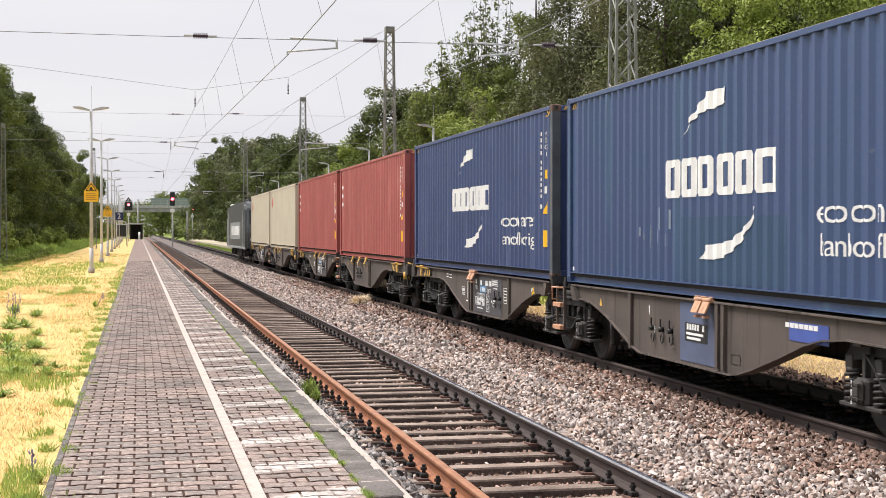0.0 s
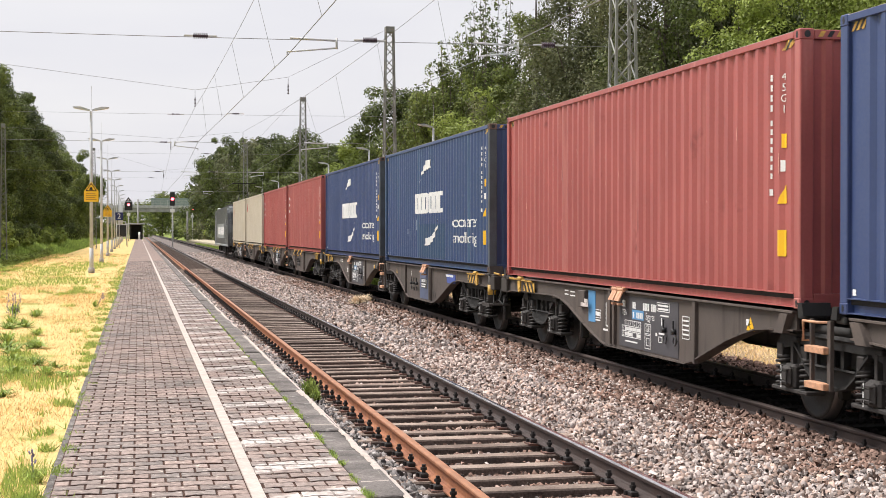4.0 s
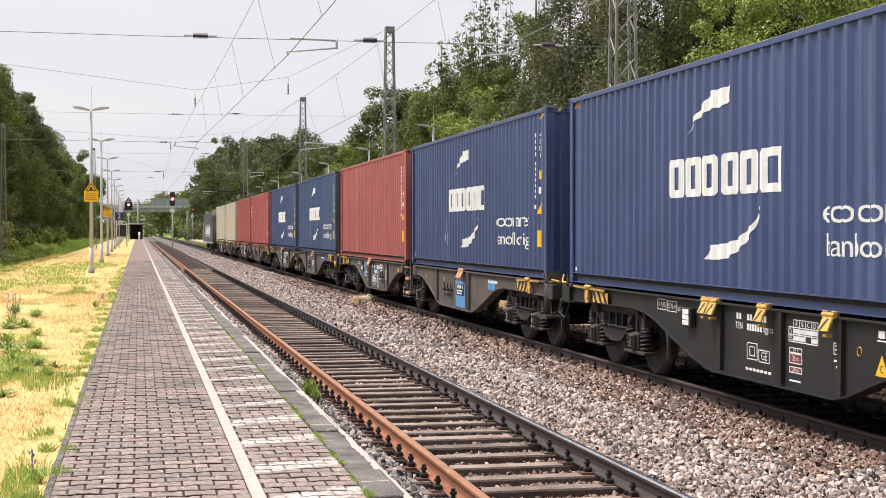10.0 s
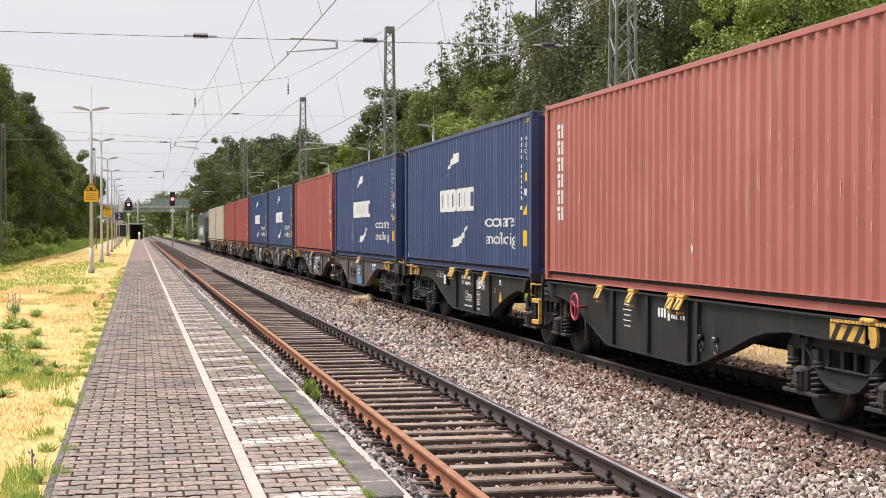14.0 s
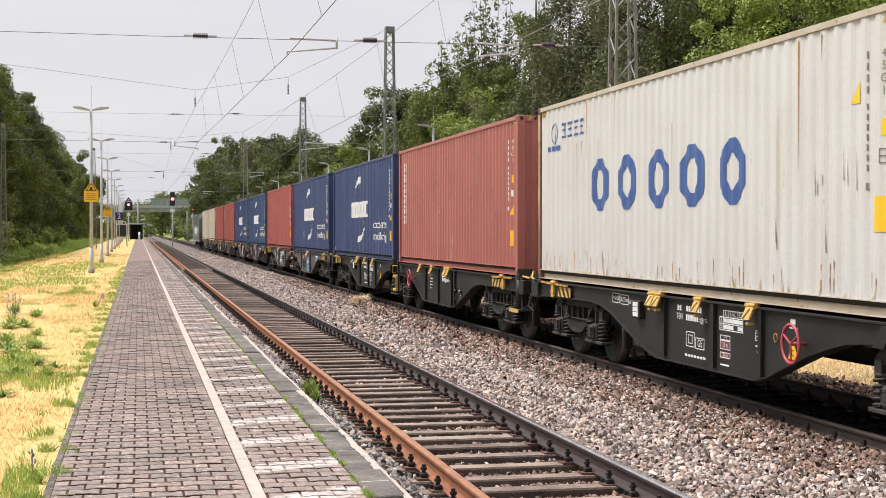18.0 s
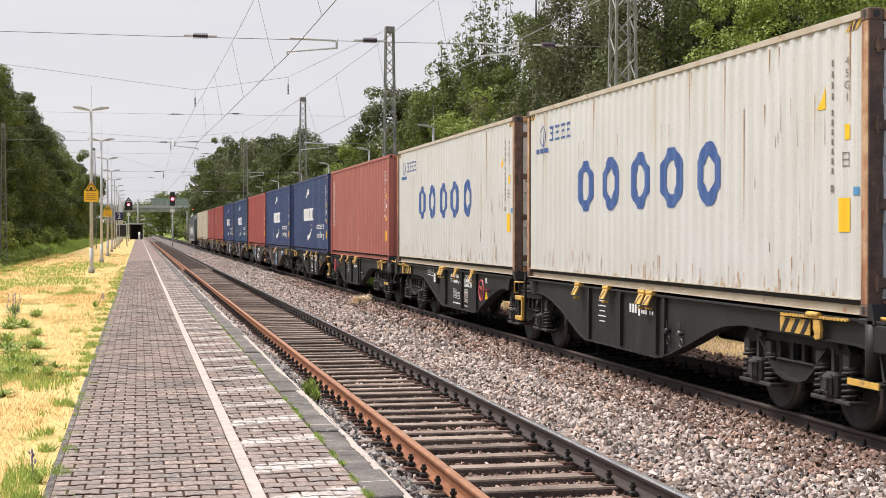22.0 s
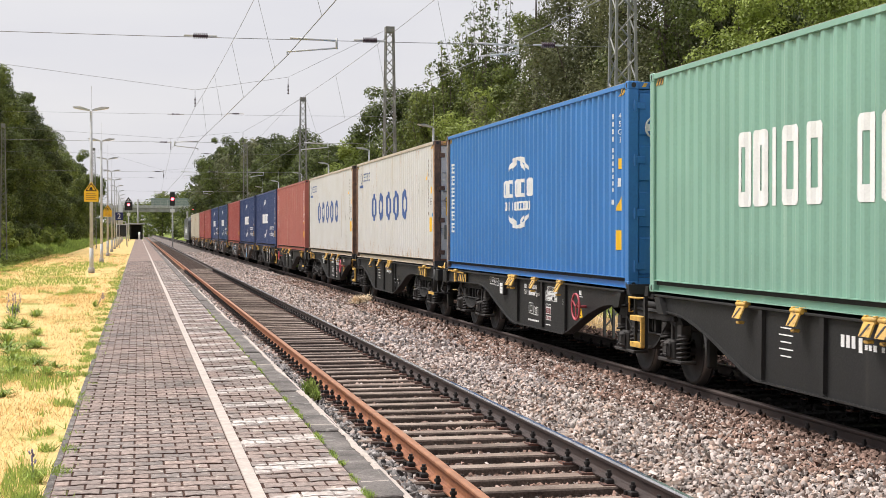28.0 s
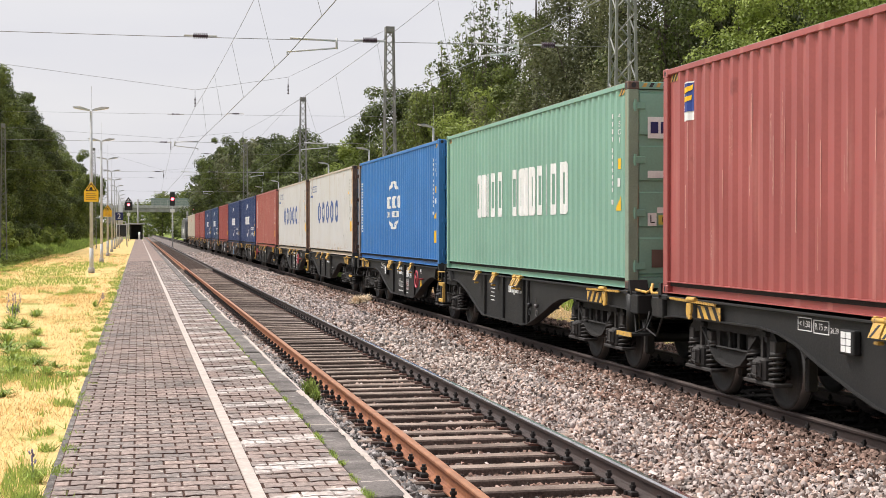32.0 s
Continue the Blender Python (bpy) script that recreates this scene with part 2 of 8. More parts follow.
def add_stripes(m, paint_col):
    """Slanting worn white bands painted across the bricks between the guide line and the kerb."""
    n, l = m.node_tree.nodes, m.node_tree.links
    hsv = next(q for q in n if q.bl_idname == "ShaderNodeHueSaturation")
    old = hsv.inputs["Color"].links[0].from_socket

    def calc(op, a, b):
        t = n.new("ShaderNodeMath")
        t.operation = op
        for sock, v in zip(t.inputs, (a, b)):
            if isinstance(v, (int, float)):
                sock.default_value = v
            else:
                l.new(v, sock)
        return t.outputs[0]

    geo, sep, nz = n.new("ShaderNodeNewGeometry"), n.new("ShaderNodeSeparateXYZ"), n.new("ShaderNodeTexNoise")
    nz.inputs["Scale"].default_value, nz.inputs["Detail"].default_value = 9.0, 6.0
    l.new(geo.outputs["Position"], sep.inputs[0])
    l.new(geo.outputs["Position"], nz.inputs["Vector"])
    x, y = sep.outputs[0], sep.outputs[1]
    along = calc("SUBTRACT", y, calc("MULTIPLY", calc("SUBTRACT", x, 1.1), 0.5))
    ph = calc("FRACT", calc("DIVIDE", calc("SUBTRACT", along, 8.93 - 0.615), 1.231), 0)
    dist = calc("MULTIPLY", calc("ABSOLUTE", calc("SUBTRACT", ph, 0.5), 0), 1.231)
    ragged = calc("ADD", dist, calc("MULTIPLY", calc("SUBTRACT", nz.outputs["Fac"], 0.5), 0.13))
    band = calc("MULTIPLY", calc("SUBTRACT", 0.185, ragged), 24.0)
    lim = n.new("ShaderNodeClamp")
    l.new(band, lim.inputs["Value"])
    right = calc("MULTIPLY", calc("GREATER_THAN", x, 0.76), calc("LESS_THAN", x, 1.4))
    worn = n.new("ShaderNodeMapRange")
    worn.inputs["From Min"].default_value, worn.inputs["From Max"].default_value = 0.66, 0.42
    worn.inputs["To Min"].default_value, worn.inputs["To Max"].default_value = 0.35, 0.92
    l.new(nz.outputs["Fac"], worn.inputs["Value"])
    mx = n.new("ShaderNodeMix")
    mx.data_type = "RGBA"
    l.new(calc("MULTIPLY", calc("MULTIPLY", lim.outputs[0], right), worn.outputs[0]), mx.inputs[0])
    l.new(old, mx.inputs[6])
    mx.inputs[7].default_value = (*paint_col, 1)
    l.new(mx.outputs[2], hsv.inputs["Color"])


add_stripes(M["paver"], (0.58, 0.525, 0.49))
add_stripes(M["joint"], (0.4, 0.35, 0.32))


def paint(name, col, dark, streak=None, spots=None):
    return mat(name, col, 0.43, spec=0.5, col2=dark, scale=0.9, bump=0.06, bscale=9, grain=0.07, fine=30, streak=streak, spots=spots)


BLUE_N = paint("navy_container_paint", (0.042, 0.066, 0.168), (0.035, 0.056, 0.146), ((0.07, 0.098, 0.2), 0.57, 3.0), ((0.12, 0.14, 0.19), 0.72, 3.0))
BLUE_P = paint("patched_blue_container_paint", (0.042, 0.068, 0.166), (0.038, 0.07, 0.16), ((0.06, 0.12, 0.2), 0.60, 2.2), ((0.12, 0.14, 0.19), 0.74, 3.0))
RED_A = paint("brick_red_container_paint", (0.385, 0.098, 0.09), (0.33, 0.083, 0.077), ((0.45, 0.16, 0.14), 0.58, 4.0), ((0.25, 0.06, 0.055), 0.68, 2.0))
RED_B = paint("faded_orange_red_container_paint", (0.43, 0.14, 0.117), (0.37, 0.118, 0.098), ((0.43, 0.2, 0.165), 0.6, 4.0), ((0.25, 0.09, 0.07), 0.7, 4.0))
CREAM = paint("cream_container_paint", (0.58, 0.52, 0.42), (0.53, 0.47, 0.37))
WHITE_C = paint("off_white_container_paint", (0.6, 0.588, 0.575), (0.565, 0.545, 0.515), ((0.5, 0.43, 0.34), 0.66, 4.0), ((0.36, 0.2, 0.1), 0.73, 5.0))
WHITE_R = mat("rust_specked_white_rail", (0.5, 0.44, 0.36), 0.6, col2=(0.43, 0.36, 0.27), scale=3, bump=0.1, grain=0.12, spots=((0.34, 0.17, 0.09), 0.63, 7.0))
DARK_RUST = mat("dark_rusted_post", (0.17, 0.1, 0.075), 0.8, col2=(0.09, 0.06, 0.05), scale=6, bump=0.25, grain=0.25, spots=((0.28, 0.14, 0.08), 0.64, 9.0))
BLUE_L = paint("bright_blue_container_paint", (0.04, 0.188, 0.49), (0.035, 0.168, 0.44), ((0.06, 0.2, 0.45), 0.62, 3.0))
GREEN = paint("sea_green_container_paint", (0.22, 0.40, 0.31), (0.2, 0.36, 0.28), ((0.29, 0.45, 0.36), 0.62, 3.0), ((0.25, 0.25, 0.18), 0.73, 3.0))
RUST_C = mat("rusty_cream_steel", (0.5, 0.33, 0.2), 0.75, col2=(0.36, 0.165, 0.08), scale=6, bump=0.2, grain=0.2, streak=((0.2, 0.085, 0.045), 0.5, 8.0))
GRIME_TOP = mat("grimy_rail_top", (0.3, 0.265, 0.21), 0.85, col2=(0.17, 0.15, 0.13), scale=3, bump=0.2, grain=0.25, spots=((0.3, 0.17, 0.09), 0.6, 5.0))
WORN_POST = mat("weathered_dark_blue_post", (0.085, 0.1, 0.12), 0.7, col2=(0.062, 0.07, 0.08), scale=3, bump=0.15, grain=0.2, streak=((0.12, 0.09, 0.07), 0.6, 5.0))
WORN_GREEN = mat("weathered_green_post", (0.25, 0.31, 0.23), 0.7, col2=(0.21, 0.26, 0.2), scale=3, bump=0.15, grain=0.15, streak=((0.36, 0.22, 0.12), 0.57, 6.0))
RUST_F = mat("rust_worn_frame_steel", (0.25, 0.2, 0.17), 0.7, col2=(0.16, 0.13, 0.12), scale=5, bump=0.2, grain=0.2, spots=((0.3, 0.16, 0.09), 0.6, 7.0))


# ---- building helpers ----
def part(name, bm, material, parent=None, label="", smooth=False):
    me = bpy.data.meshes.new(name)
    if smooth:
        for f in bm.faces:
            f.smooth = True
    bm.to_mesh(me)
    bm.free()
    for m in material if isinstance(material, (list, tuple)) else [material]:
        me.materials.append(m)
    ob = new(name, me)
    ob.parent = parent
    if label:
        ob["label"] = label
    return ob


def thing(name, m, label, category, group="", kind=""):
    ob = new(name)
    ob.empty_display_size = 0.2
    ob.matrix_basis = m
    return tagged(ob, label, category, group, kind)


def B():
    return bmesh.new()


def box(bm, x0, x1, y0, y1, z0, z1, bevel=0.0, mi=0):
    vs = [bm.verts.new((x, y, z)) for z in (z0, z1) for x, y in ((x0, y0), (x1, y0), (x1, y1), (x0, y1))]
    fs = [bm.faces.new([vs[i] for i in q]) for q in ((3, 2, 1, 0), (4, 5, 6, 7), (0, 1, 5, 4), (1, 2, 6, 5), (2, 3, 7, 6), (3, 0, 4, 7))]
    for f in fs:
        f.material_index = mi
    if bevel:
        es = list({e for f in fs for e in f.edges})
        bmesh.ops.bevel(bm, geom=es, offset=bevel, segments=1, affect="EDGES")
    return vs


def rod(bm, a, b, r, n=8, r2=None, caps=True, mi=0):
    a, b = Vector(a), Vector(b)
    q = (b - a).to_track_quat("Z", "Y").to_matrix()
    r2 = r if r2 is None else r2
    rings = []
    for c, rr in ((a, r), (b, r2)):
        rings.append([bm.verts.new(c + q @ Vector((rr * math.cos(2 * math.pi * i / n), rr * math.sin(2 * math.pi * i / n), 0))) for i in range(n)])
    for i in range(n):
        f = bm.faces.new((rings[0][i], rings[0][(i + 1) % n], rings[1][(i + 1) % n], rings[1][i]))
        f.material_index, f.smooth = mi, n > 6
    if caps:
        for ring in (rings[0][::-1], rings[1]):
            bm.faces.new(ring).material_index = mi


def bar(bm, a, b, w, mi=0):
    """A square bar between two points."""
    rod(bm, a, b, w * 0.7, 4, mi=mi)


def prism(bm, pts, a, b, axis="x", mi=0):
    """A plate with the outline pts, from a to b along the axis."""
    put = {"x": lambda s, p: (s, p[0], p[1]), "y": lambda s, p: (p[0], s, p[1]), "z": lambda s, p: (p[0], p[1], s)}[axis]
    r0, r1 = [bm.verts.new(put(a, p)) for p in pts], [bm.verts.new(put(b, p)) for p in pts]
    n = len(pts)
    fs = [bm.faces.new(r0[::-1]), bm.faces.new(r1)] + [bm.faces.new((r0[i], r0[(i + 1) % n], r1[(i + 1) % n], r1[i])) for i in range(n)]
    for f in fs:
        f.material_index = mi
    bmesh.ops.recalc_face_normals(bm, faces=fs)
    return fs


def tube(bm, pts, r, n=6, mi=0):
    """One bent round bar through the points."""
    pts = [Vector(p) for p in pts]
    rings = []
    for i, c in enumerate(pts):
        d = (pts[min(i + 1, len(pts) - 1)] - pts[max(i - 1, 0)]).normalized()
        up = Vector((0, 0, 1)) if abs(d.z) < 0.95 else Vector((0, 1, 0))
        a = d.cross(up).normalized()
        b = a.cross(d)
        rings.append([bm.verts.new(c + a * (r * math.cos(t)) + b * (r * math.sin(t))) for t in (2 * math.pi * k / n for k in range(n))])
    for p, q in zip(rings, rings[1:]):
        for k in range(n):
            f = bm.faces.new((p[k], p[(k + 1) % n], q[(k + 1) % n], q[k]))
            f.smooth, f.material_index = True, mi
    for e in (rings[0], rings[-1]):
        bm.faces.new(e).material_index = mi


def ring(bm, c, radius, r, axis="x", n=20, m=6, mi=0):
    c = Vector(c)
    pts = []
    for i in range(n):
        t = 2 * math.pi * i / n
        u = Vector({"x": (0, math.cos(t), math.sin(t)), "y": (math.cos(t), 0, math.sin(t)), "z": (math.cos(t), math.sin(t), 0)}[axis])
        w = Vector({"x": (1, 0, 0), "y": (0, 1, 0), "z": (0, 0, 1)}[axis])
        pts.append([bm.verts.new(c + u * (radius + r * math.cos(s)) + w * (r * math.sin(s))) for s in (2 * math.pi * k / m for k in range(m))])
    for i in range(n):
        for k in range(m):
            f = bm.faces.new((pts[i][k], pts[(i + 1) % n][k], pts[(i + 1) % n][(k + 1) % m], pts[i][(k + 1) % m]))
            f.smooth, f.material_index = True, mi


def raw(name, verts, faces, material, parent=None):
    """One mesh from arrays, for what nobody could count."""
    me = bpy.data.meshes.new(name)
    me.from_pydata(verts, [], faces)
    me.materials.append(material)
    ob = new(name, me)
    ob.parent = parent
    return ob


def quads(name, v, k, material):
    """A mesh of len(v) / k separate faces with k corners each."""
    n = len(v) // k
    me = bpy.data.meshes.new(name)
    me.vertices.add(n * k)
    me.vertices.foreach_set("co", np.asarray(v, dtype=np.float32).ravel())
    me.loops.add(n * k)
    me.loops.foreach_set("vertex_index", np.arange(n * k, dtype=np.int32))
    me.polygons.add(n)
    me.polygons.foreach_set("loop_start", np.arange(0, n * k, k, dtype=np.int32))
    me.update(calc_edges=True)
    me.materials.append(material)
    return me


def letters(text, size, extrude=0.0):
    """A mesh of raised letters, flat in x and y, centred on its origin."""
    cu = bpy.data.curves.new("letters", "FONT")
    cu.body, cu.size, cu.extrude, cu.align_x, cu.align_y = text, size, extrude, "CENTER", "CENTER"
    cu.resolution_u = 3
    ob = bpy.data.objects.new("letters", cu)
    scene.collection.objects.link(ob)
    me = bpy.data.meshes.new_from_object(ob.evaluated_get(bpy.context.evaluated_depsgraph_get()))
    bpy.data.objects.remove(ob)
    bm = B()
    bm.from_mesh(me)
    bpy.data.meshes.remove(me)
    return bm

# ---- plan ----
PLAT_Z = 0.38                      # platform top above the rails
EDGE_L, LINE_X, KERB_X, EDGE_R = -0.54, 0.72, 1.39, 1.64
TRACKS = (3.318, 7.877)            # track centres
DECK = 1.20                        # underside of the containers
rng = np.random.default_rng(7)


# ---- ground ----
def ground_sheet():
    xs = [-3000, -600, -150, -60, -30, -16, -12.5, -10.4, -8.6, -6.9, -5.9, 1.5, 2.0, 6, 9.3, 11.4, 13, 18, 26, 45, 120, 600, 3000]
    zs = [3, 3, 3, 2.6, 2.6, 2.3, 1.9, 1.0, 0.0, -0.35, -0.3, -0.45, -0.5, -0.55, -0.75, -0.7, -0.3, 0.4, 1.0, 1.4, 2, 3, 3]
    ys = [-3000, -300, -60, -20, 0, 10, 20, 30, 40, 50, 60, 80, 100, 120, 150, 200, 260, 330, 420, 600, 1000, 3000]
    bm = B()
    grid = [[bm.verts.new((x, y, z + (0.12 * noise.noise(Vector((x * 0.3, y * 0.11, 0))) if abs(x) < 40 else 0))) for x, z in zip(xs, zs)] for y in ys]
    for r0, r1 in zip(grid, grid[1:]):
        for i in range(len(xs) - 1):
            bm.faces.new((r0[i], r0[i + 1], r1[i + 1], r1[i])).smooth = True
    return tagged(part("ground", bm, M["earth"]), "overgrown green earth on both sides of the railway", "ground", kind="structure")


ground_sheet()


def lawn():
    """The dry lawn of the island platform, from the paving to the overgrown track."""
    bm = B()
    ys = [-6, 0, 4, 8, 12, 16, 20, 25, 30, 36, 43, 52, 62, 75, 90, 110, 140, 180, 240, 320]
    xs = [-6.3, -5.6, -4.6, -3.6, -2.8, -2.0, -1.3, -0.9, EDGE_L + 0.02]
    grid = []
    for y in ys:
        row = []
        for x in xs:
            z = 0.33 + 0.05 * noise.noise(Vector((x * 0.7, y * 0.3, 3))) if x < -0.6 else 0.345
            if x < -6:
                z = -0.3
            elif x < -5:
                z = 0.2
            row.append(bm.verts.new((x, y, z)))
        grid.append(row)
    for r0, r1 in zip(grid, grid[1:]):
        for i in range(len(xs) - 1):
            bm.faces.new((r0[i], r0[i + 1], r1[i + 1], r1[i])).smooth = True
    return tagged(part("lawn", bm, M["dry_ground"]), "dry yellow mown lawn beside the platform paving", "lawn", kind="structure")


lawn()


def verge():
    """Dry grassy strip behind the second track."""
    bm = B()
    ys = [-12, 0, 8, 14, 20, 26, 32, 38, 45, 52, 62, 75, 90, 120]
    xs = [11.1, 11.5, 12.0, 12.8, 13.6, 15.0]
    grid = [[bm.verts.new((x, y, -0.44 + 0.07 * (x - 11) + 0.06 * noise.noise(Vector((x * 0.6, y * 0.3, 8))))) for x in xs] for y in ys]
    for r0, r1 in zip(grid, grid[1:]):
        for i in range(len(xs) - 1):
            bm.faces.new((r0[i], r0[i + 1], r1[i + 1], r1[i])).smooth = True
    return tagged(part("verge", bm, M["dry_ground"]), "dry yellow grassy verge behind the second track", "verge", kind="structure")


verge()


# ---- platform ----
def platform():
    top = tagged(new("platform"), "brick-paved railway platform with a white line and kerb stones", "platform", kind="structure")
    bm = B()
    box(bm, EDGE_L, KERB_X, -8, 300, -0.4, PLAT_Z - 0.012)
    part("bedding", bm, M["joint"], top, "dark sandy bed under the paving")
    bm = B()
    box(bm, EDGE_L - 0.05, EDGE_L - 0.005, -8, 300, -0.3, PLAT_Z - 0.025)
    part("edging", bm, M["asphalt"], top, "narrow concrete edging strip")
    bm = B()
    box(bm, LINE_X - 0.042, LINE_X + 0.042, -8, 300, PLAT_Z - 0.02, PLAT_Z + 0.003)
    part("guide_line", bm, M["white_line"], top, "worn white guide line of narrow slabs")
    bm = B()
    box(bm, KERB_X + 0.02, EDGE_R - 0.05, -8, 300, -0.5, 0.2)
    part("platform_wall", bm, M["concrete"], top, "stained concrete platform wall")
    return top


PLATFORM = platform()


def kerbs():
    rnd = random.Random(3)
    bm = B()
    box(bm, KERB_X + 0.008, EDGE_R - 0.02, -0.496, 0.496, 0.17, PLAT_Z + 0.002, 0.008)
    me = None
    for i in range(168):
        y = -7.7 + i * 1.0
        if me is None:
            ob = part("kerb_stone", bm, [M["asphalt"]], PLATFORM)
            me = ob.data
        else:
            ob = new("kerb_stone", me)
            ob.parent = PLATFORM
        ob.matrix_basis = pose(rnd.uniform(-0.008, 0.008), y, rnd.uniform(-0.006, 0.004), 0, rnd.uniform(-0.6, 0.6), rnd.uniform(-0.25, 0.25))
    bm = B()
    box(bm, KERB_X + 0.005, EDGE_R, 160, 300, -0.1, PLAT_Z)
    part("far_kerb", bm, M["asphalt"], PLATFORM)
    # ragged pale mortar lip along the outer edge, and mortar in some cross joints
    bm = B()
    rows = []
    for i in range(1500):
        y = -7.9 + i * 0.042 * (1 + i * 0.00115)
        a = noise.noise(Vector((y * 1.3, 0, 5))) * 0.02 + noise.noise(Vector((y * 9, 0, 2))) * 0.012
        b = noise.noise(Vector((y * 5, 3, 5))) * 0.012
        w = max(0.004, 0.052 + 0.034 * noise.noise(Vector((y * 0.9, 7, 1))) + 0.02 * noise.noise(Vector((y * 11, 7, 3))))
        xo = EDGE_R - 0.004 + b
        rows.append([bm.verts.new(p) for p in ((xo - w + a * 0.4, y, PLAT_Z - 0.004), (xo - w + 0.008 + a * 0.4, y, PLAT_Z + 0.007), (xo - 0.006, y, PLAT_Z + 0.004), (xo, y, PLAT_Z - 0.014 + b), (xo - 0.005, y, 0.2))])
    for p, q in zip(rows, rows[1:]):
        for k in range(4):
            bm.faces.new((p[k], p[k + 1], q[k + 1], q[k]))
    part("mortar_lip", bm, M["white_line"], PLATFORM, "ragged pale mortar along the kerb edge")
    for y in (9.32, 12.15, 17.8, 22.8, 28.8, 35.8, 44.8, 55.8):
        bm = B()
        prev = None
        for k in range(9):
            x = KERB_X + 0.015 + k * 0.028
            c, w = y + 0.016 * noise.noise(Vector((x * 9, y, 0))), 0.022 + 0.014 * noise.noise(Vector((x * 17, y, 4)))
            cur = [bm.verts.new((x, c - w, PLAT_Z - 0.002)), bm.verts.new((x, c - w * 0.6, PLAT_Z + 0.007)), bm.verts.new((x, c + w * 0.6, PLAT_Z + 0.007)), bm.verts.new((x, c + w, PLAT_Z - 0.002))]
            if prev:
                for j in range(3):
                    bm.faces.new((prev[j], cur[j], cur[j + 1], prev[j + 1]))
            prev = cur
        part("mortar_joint", bm, M["white_line"], PLATFORM)


kerbs()


# ---- tracks ----
def rail_outline():
    half = [(0.075, -0.172), (0.075, -0.160), (0.02, -0.145), (0.009, -0.125), (0.009, -0.055), (0.034, -0.038), (0.036, -0.014), (0.031, -0.005), (0.02, 0.0)]
    return half + [(-x, z) for x, z in half[::-1]]


def rail(parent, x, side_mat, top_mat, label):
    bm = B()
    fs = prism(bm, rail_outline(), -20, 1300, "y")
    for f in fs:
        if f.normal.z > 0.3 and f.calc_center_median().z > -0.012:
            f.material_index = 1
    ob = part("rail", bm, [side_mat, top_mat], parent, label)
    ob.location.x = x
    return ob


def track(name, xc, mats, label, wood):
    top = tagged(new(name), label, "railway track", kind="structure")
    for x, (sm, tm, lb) in zip((xc - 0.7535, xc + 0.7535), mats):
        rail(top, x, sm, tm, lb)
    rnd = random.Random(int(xc * 100))
    # sleepers, the nearest as pieces of their own
    bm = B()
    box(bm, -1.3, 1.3, -0.115, 0.115, -0.36, -0.185, 0.015)
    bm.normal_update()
    # first colour on the top, second on the sides, with their shade painted in
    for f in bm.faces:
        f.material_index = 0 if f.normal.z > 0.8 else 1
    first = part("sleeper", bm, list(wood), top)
    far = B()
    for i in range(520):
        y = -6 + i * 0.62 + rnd.uniform(-0.02, 0.02)
        if i < 150:
            ob = first if i == 0 else new("sleeper", first.data)
            ob.parent = top
            ob.matrix_basis = pose(xc + rnd.uniform(-0.03, 0.03), y, rnd.uniform(-0.012, 0.006), rnd.uniform(-1, 1), 0, rnd.uniform(-0.7, 0.7))
        else:
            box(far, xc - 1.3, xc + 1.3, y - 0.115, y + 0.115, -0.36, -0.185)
    # the far ones take the shaded side colour all over
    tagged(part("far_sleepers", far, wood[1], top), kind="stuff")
    # fastenings: rusty base plate, two clamps with bolts and nuts
    bm = B()
    box(bm, -0.175, 0.175, -0.08, 0.08, -0.192, -0.165, 0.004, 1)
    for s in (-1, 1):
        box(bm, s * 0.105 - 0.035, s * 0.105 + 0.035, -0.05, 0.05, -0.168, -0.122, 0.01)
        rod(bm, (s * 0.105, 0, -0.125), (s * 0.105, 0, -0.05), 0.018, 6)
        rod(bm, (s * 0.105, 0, -0.10), (s * 0.105, 0, -0.075), 0.03, 6)
        rod(bm, (s * 0.15, 0.05, -0.17), (s * 0.15, 0.05, -0.13), 0.018, 6)
    first = part("fastening", bm, [M["clip"], M["rusty"]], top)
    k = 0
    for i in range(140):
        for s in (-1, 1):
            ob = first if k == 0 else new("fastening", first.data)
            k += 1
            ob.parent = top
            ob.matrix_basis = pose(xc + s * 0.7535, -6 + i * 0.62, 0, 0, 0, rnd.uniform(-3, 3))
    return top


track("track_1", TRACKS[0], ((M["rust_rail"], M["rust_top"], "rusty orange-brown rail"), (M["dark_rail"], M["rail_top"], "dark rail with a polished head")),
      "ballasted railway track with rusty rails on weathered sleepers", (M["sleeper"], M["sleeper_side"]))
# these sleepers get the near-black colour that holds the train's shade
track("track_2", TRACKS[1], ((M["dark_rail"], M["shaded_top"], "dark brown rail"), (M["dark_rail"], M["shaded_top"], "dark brown rail")),
      "ballasted railway track that carries the freight train", (M["shade_bed"], M["shade_bed"]))


# ---- ballast: a bed, and loose stones on it ----
def bed_z(x):
    """Height of the ballast surface across the tracks."""
    pts = [(1.5, -0.19), (2.0, -0.185), (2.25, -0.2), (2.42, -0.25), (2.6, -0.262), (3.3, -0.265), (4.12, -0.255), (4.35, -0.225), (4.8, -0.19), (5.6, -0.21), (6.4, -0.16), (6.95, -0.15), (7.2, -0.22), (7.9, -0.225), (8.7, -0.21), (9.3, -0.25), (10.6, -0.36), (11.4, -0.47)]
    return np.interp(x, [p[0] for p in pts], [p[1] for p in pts])


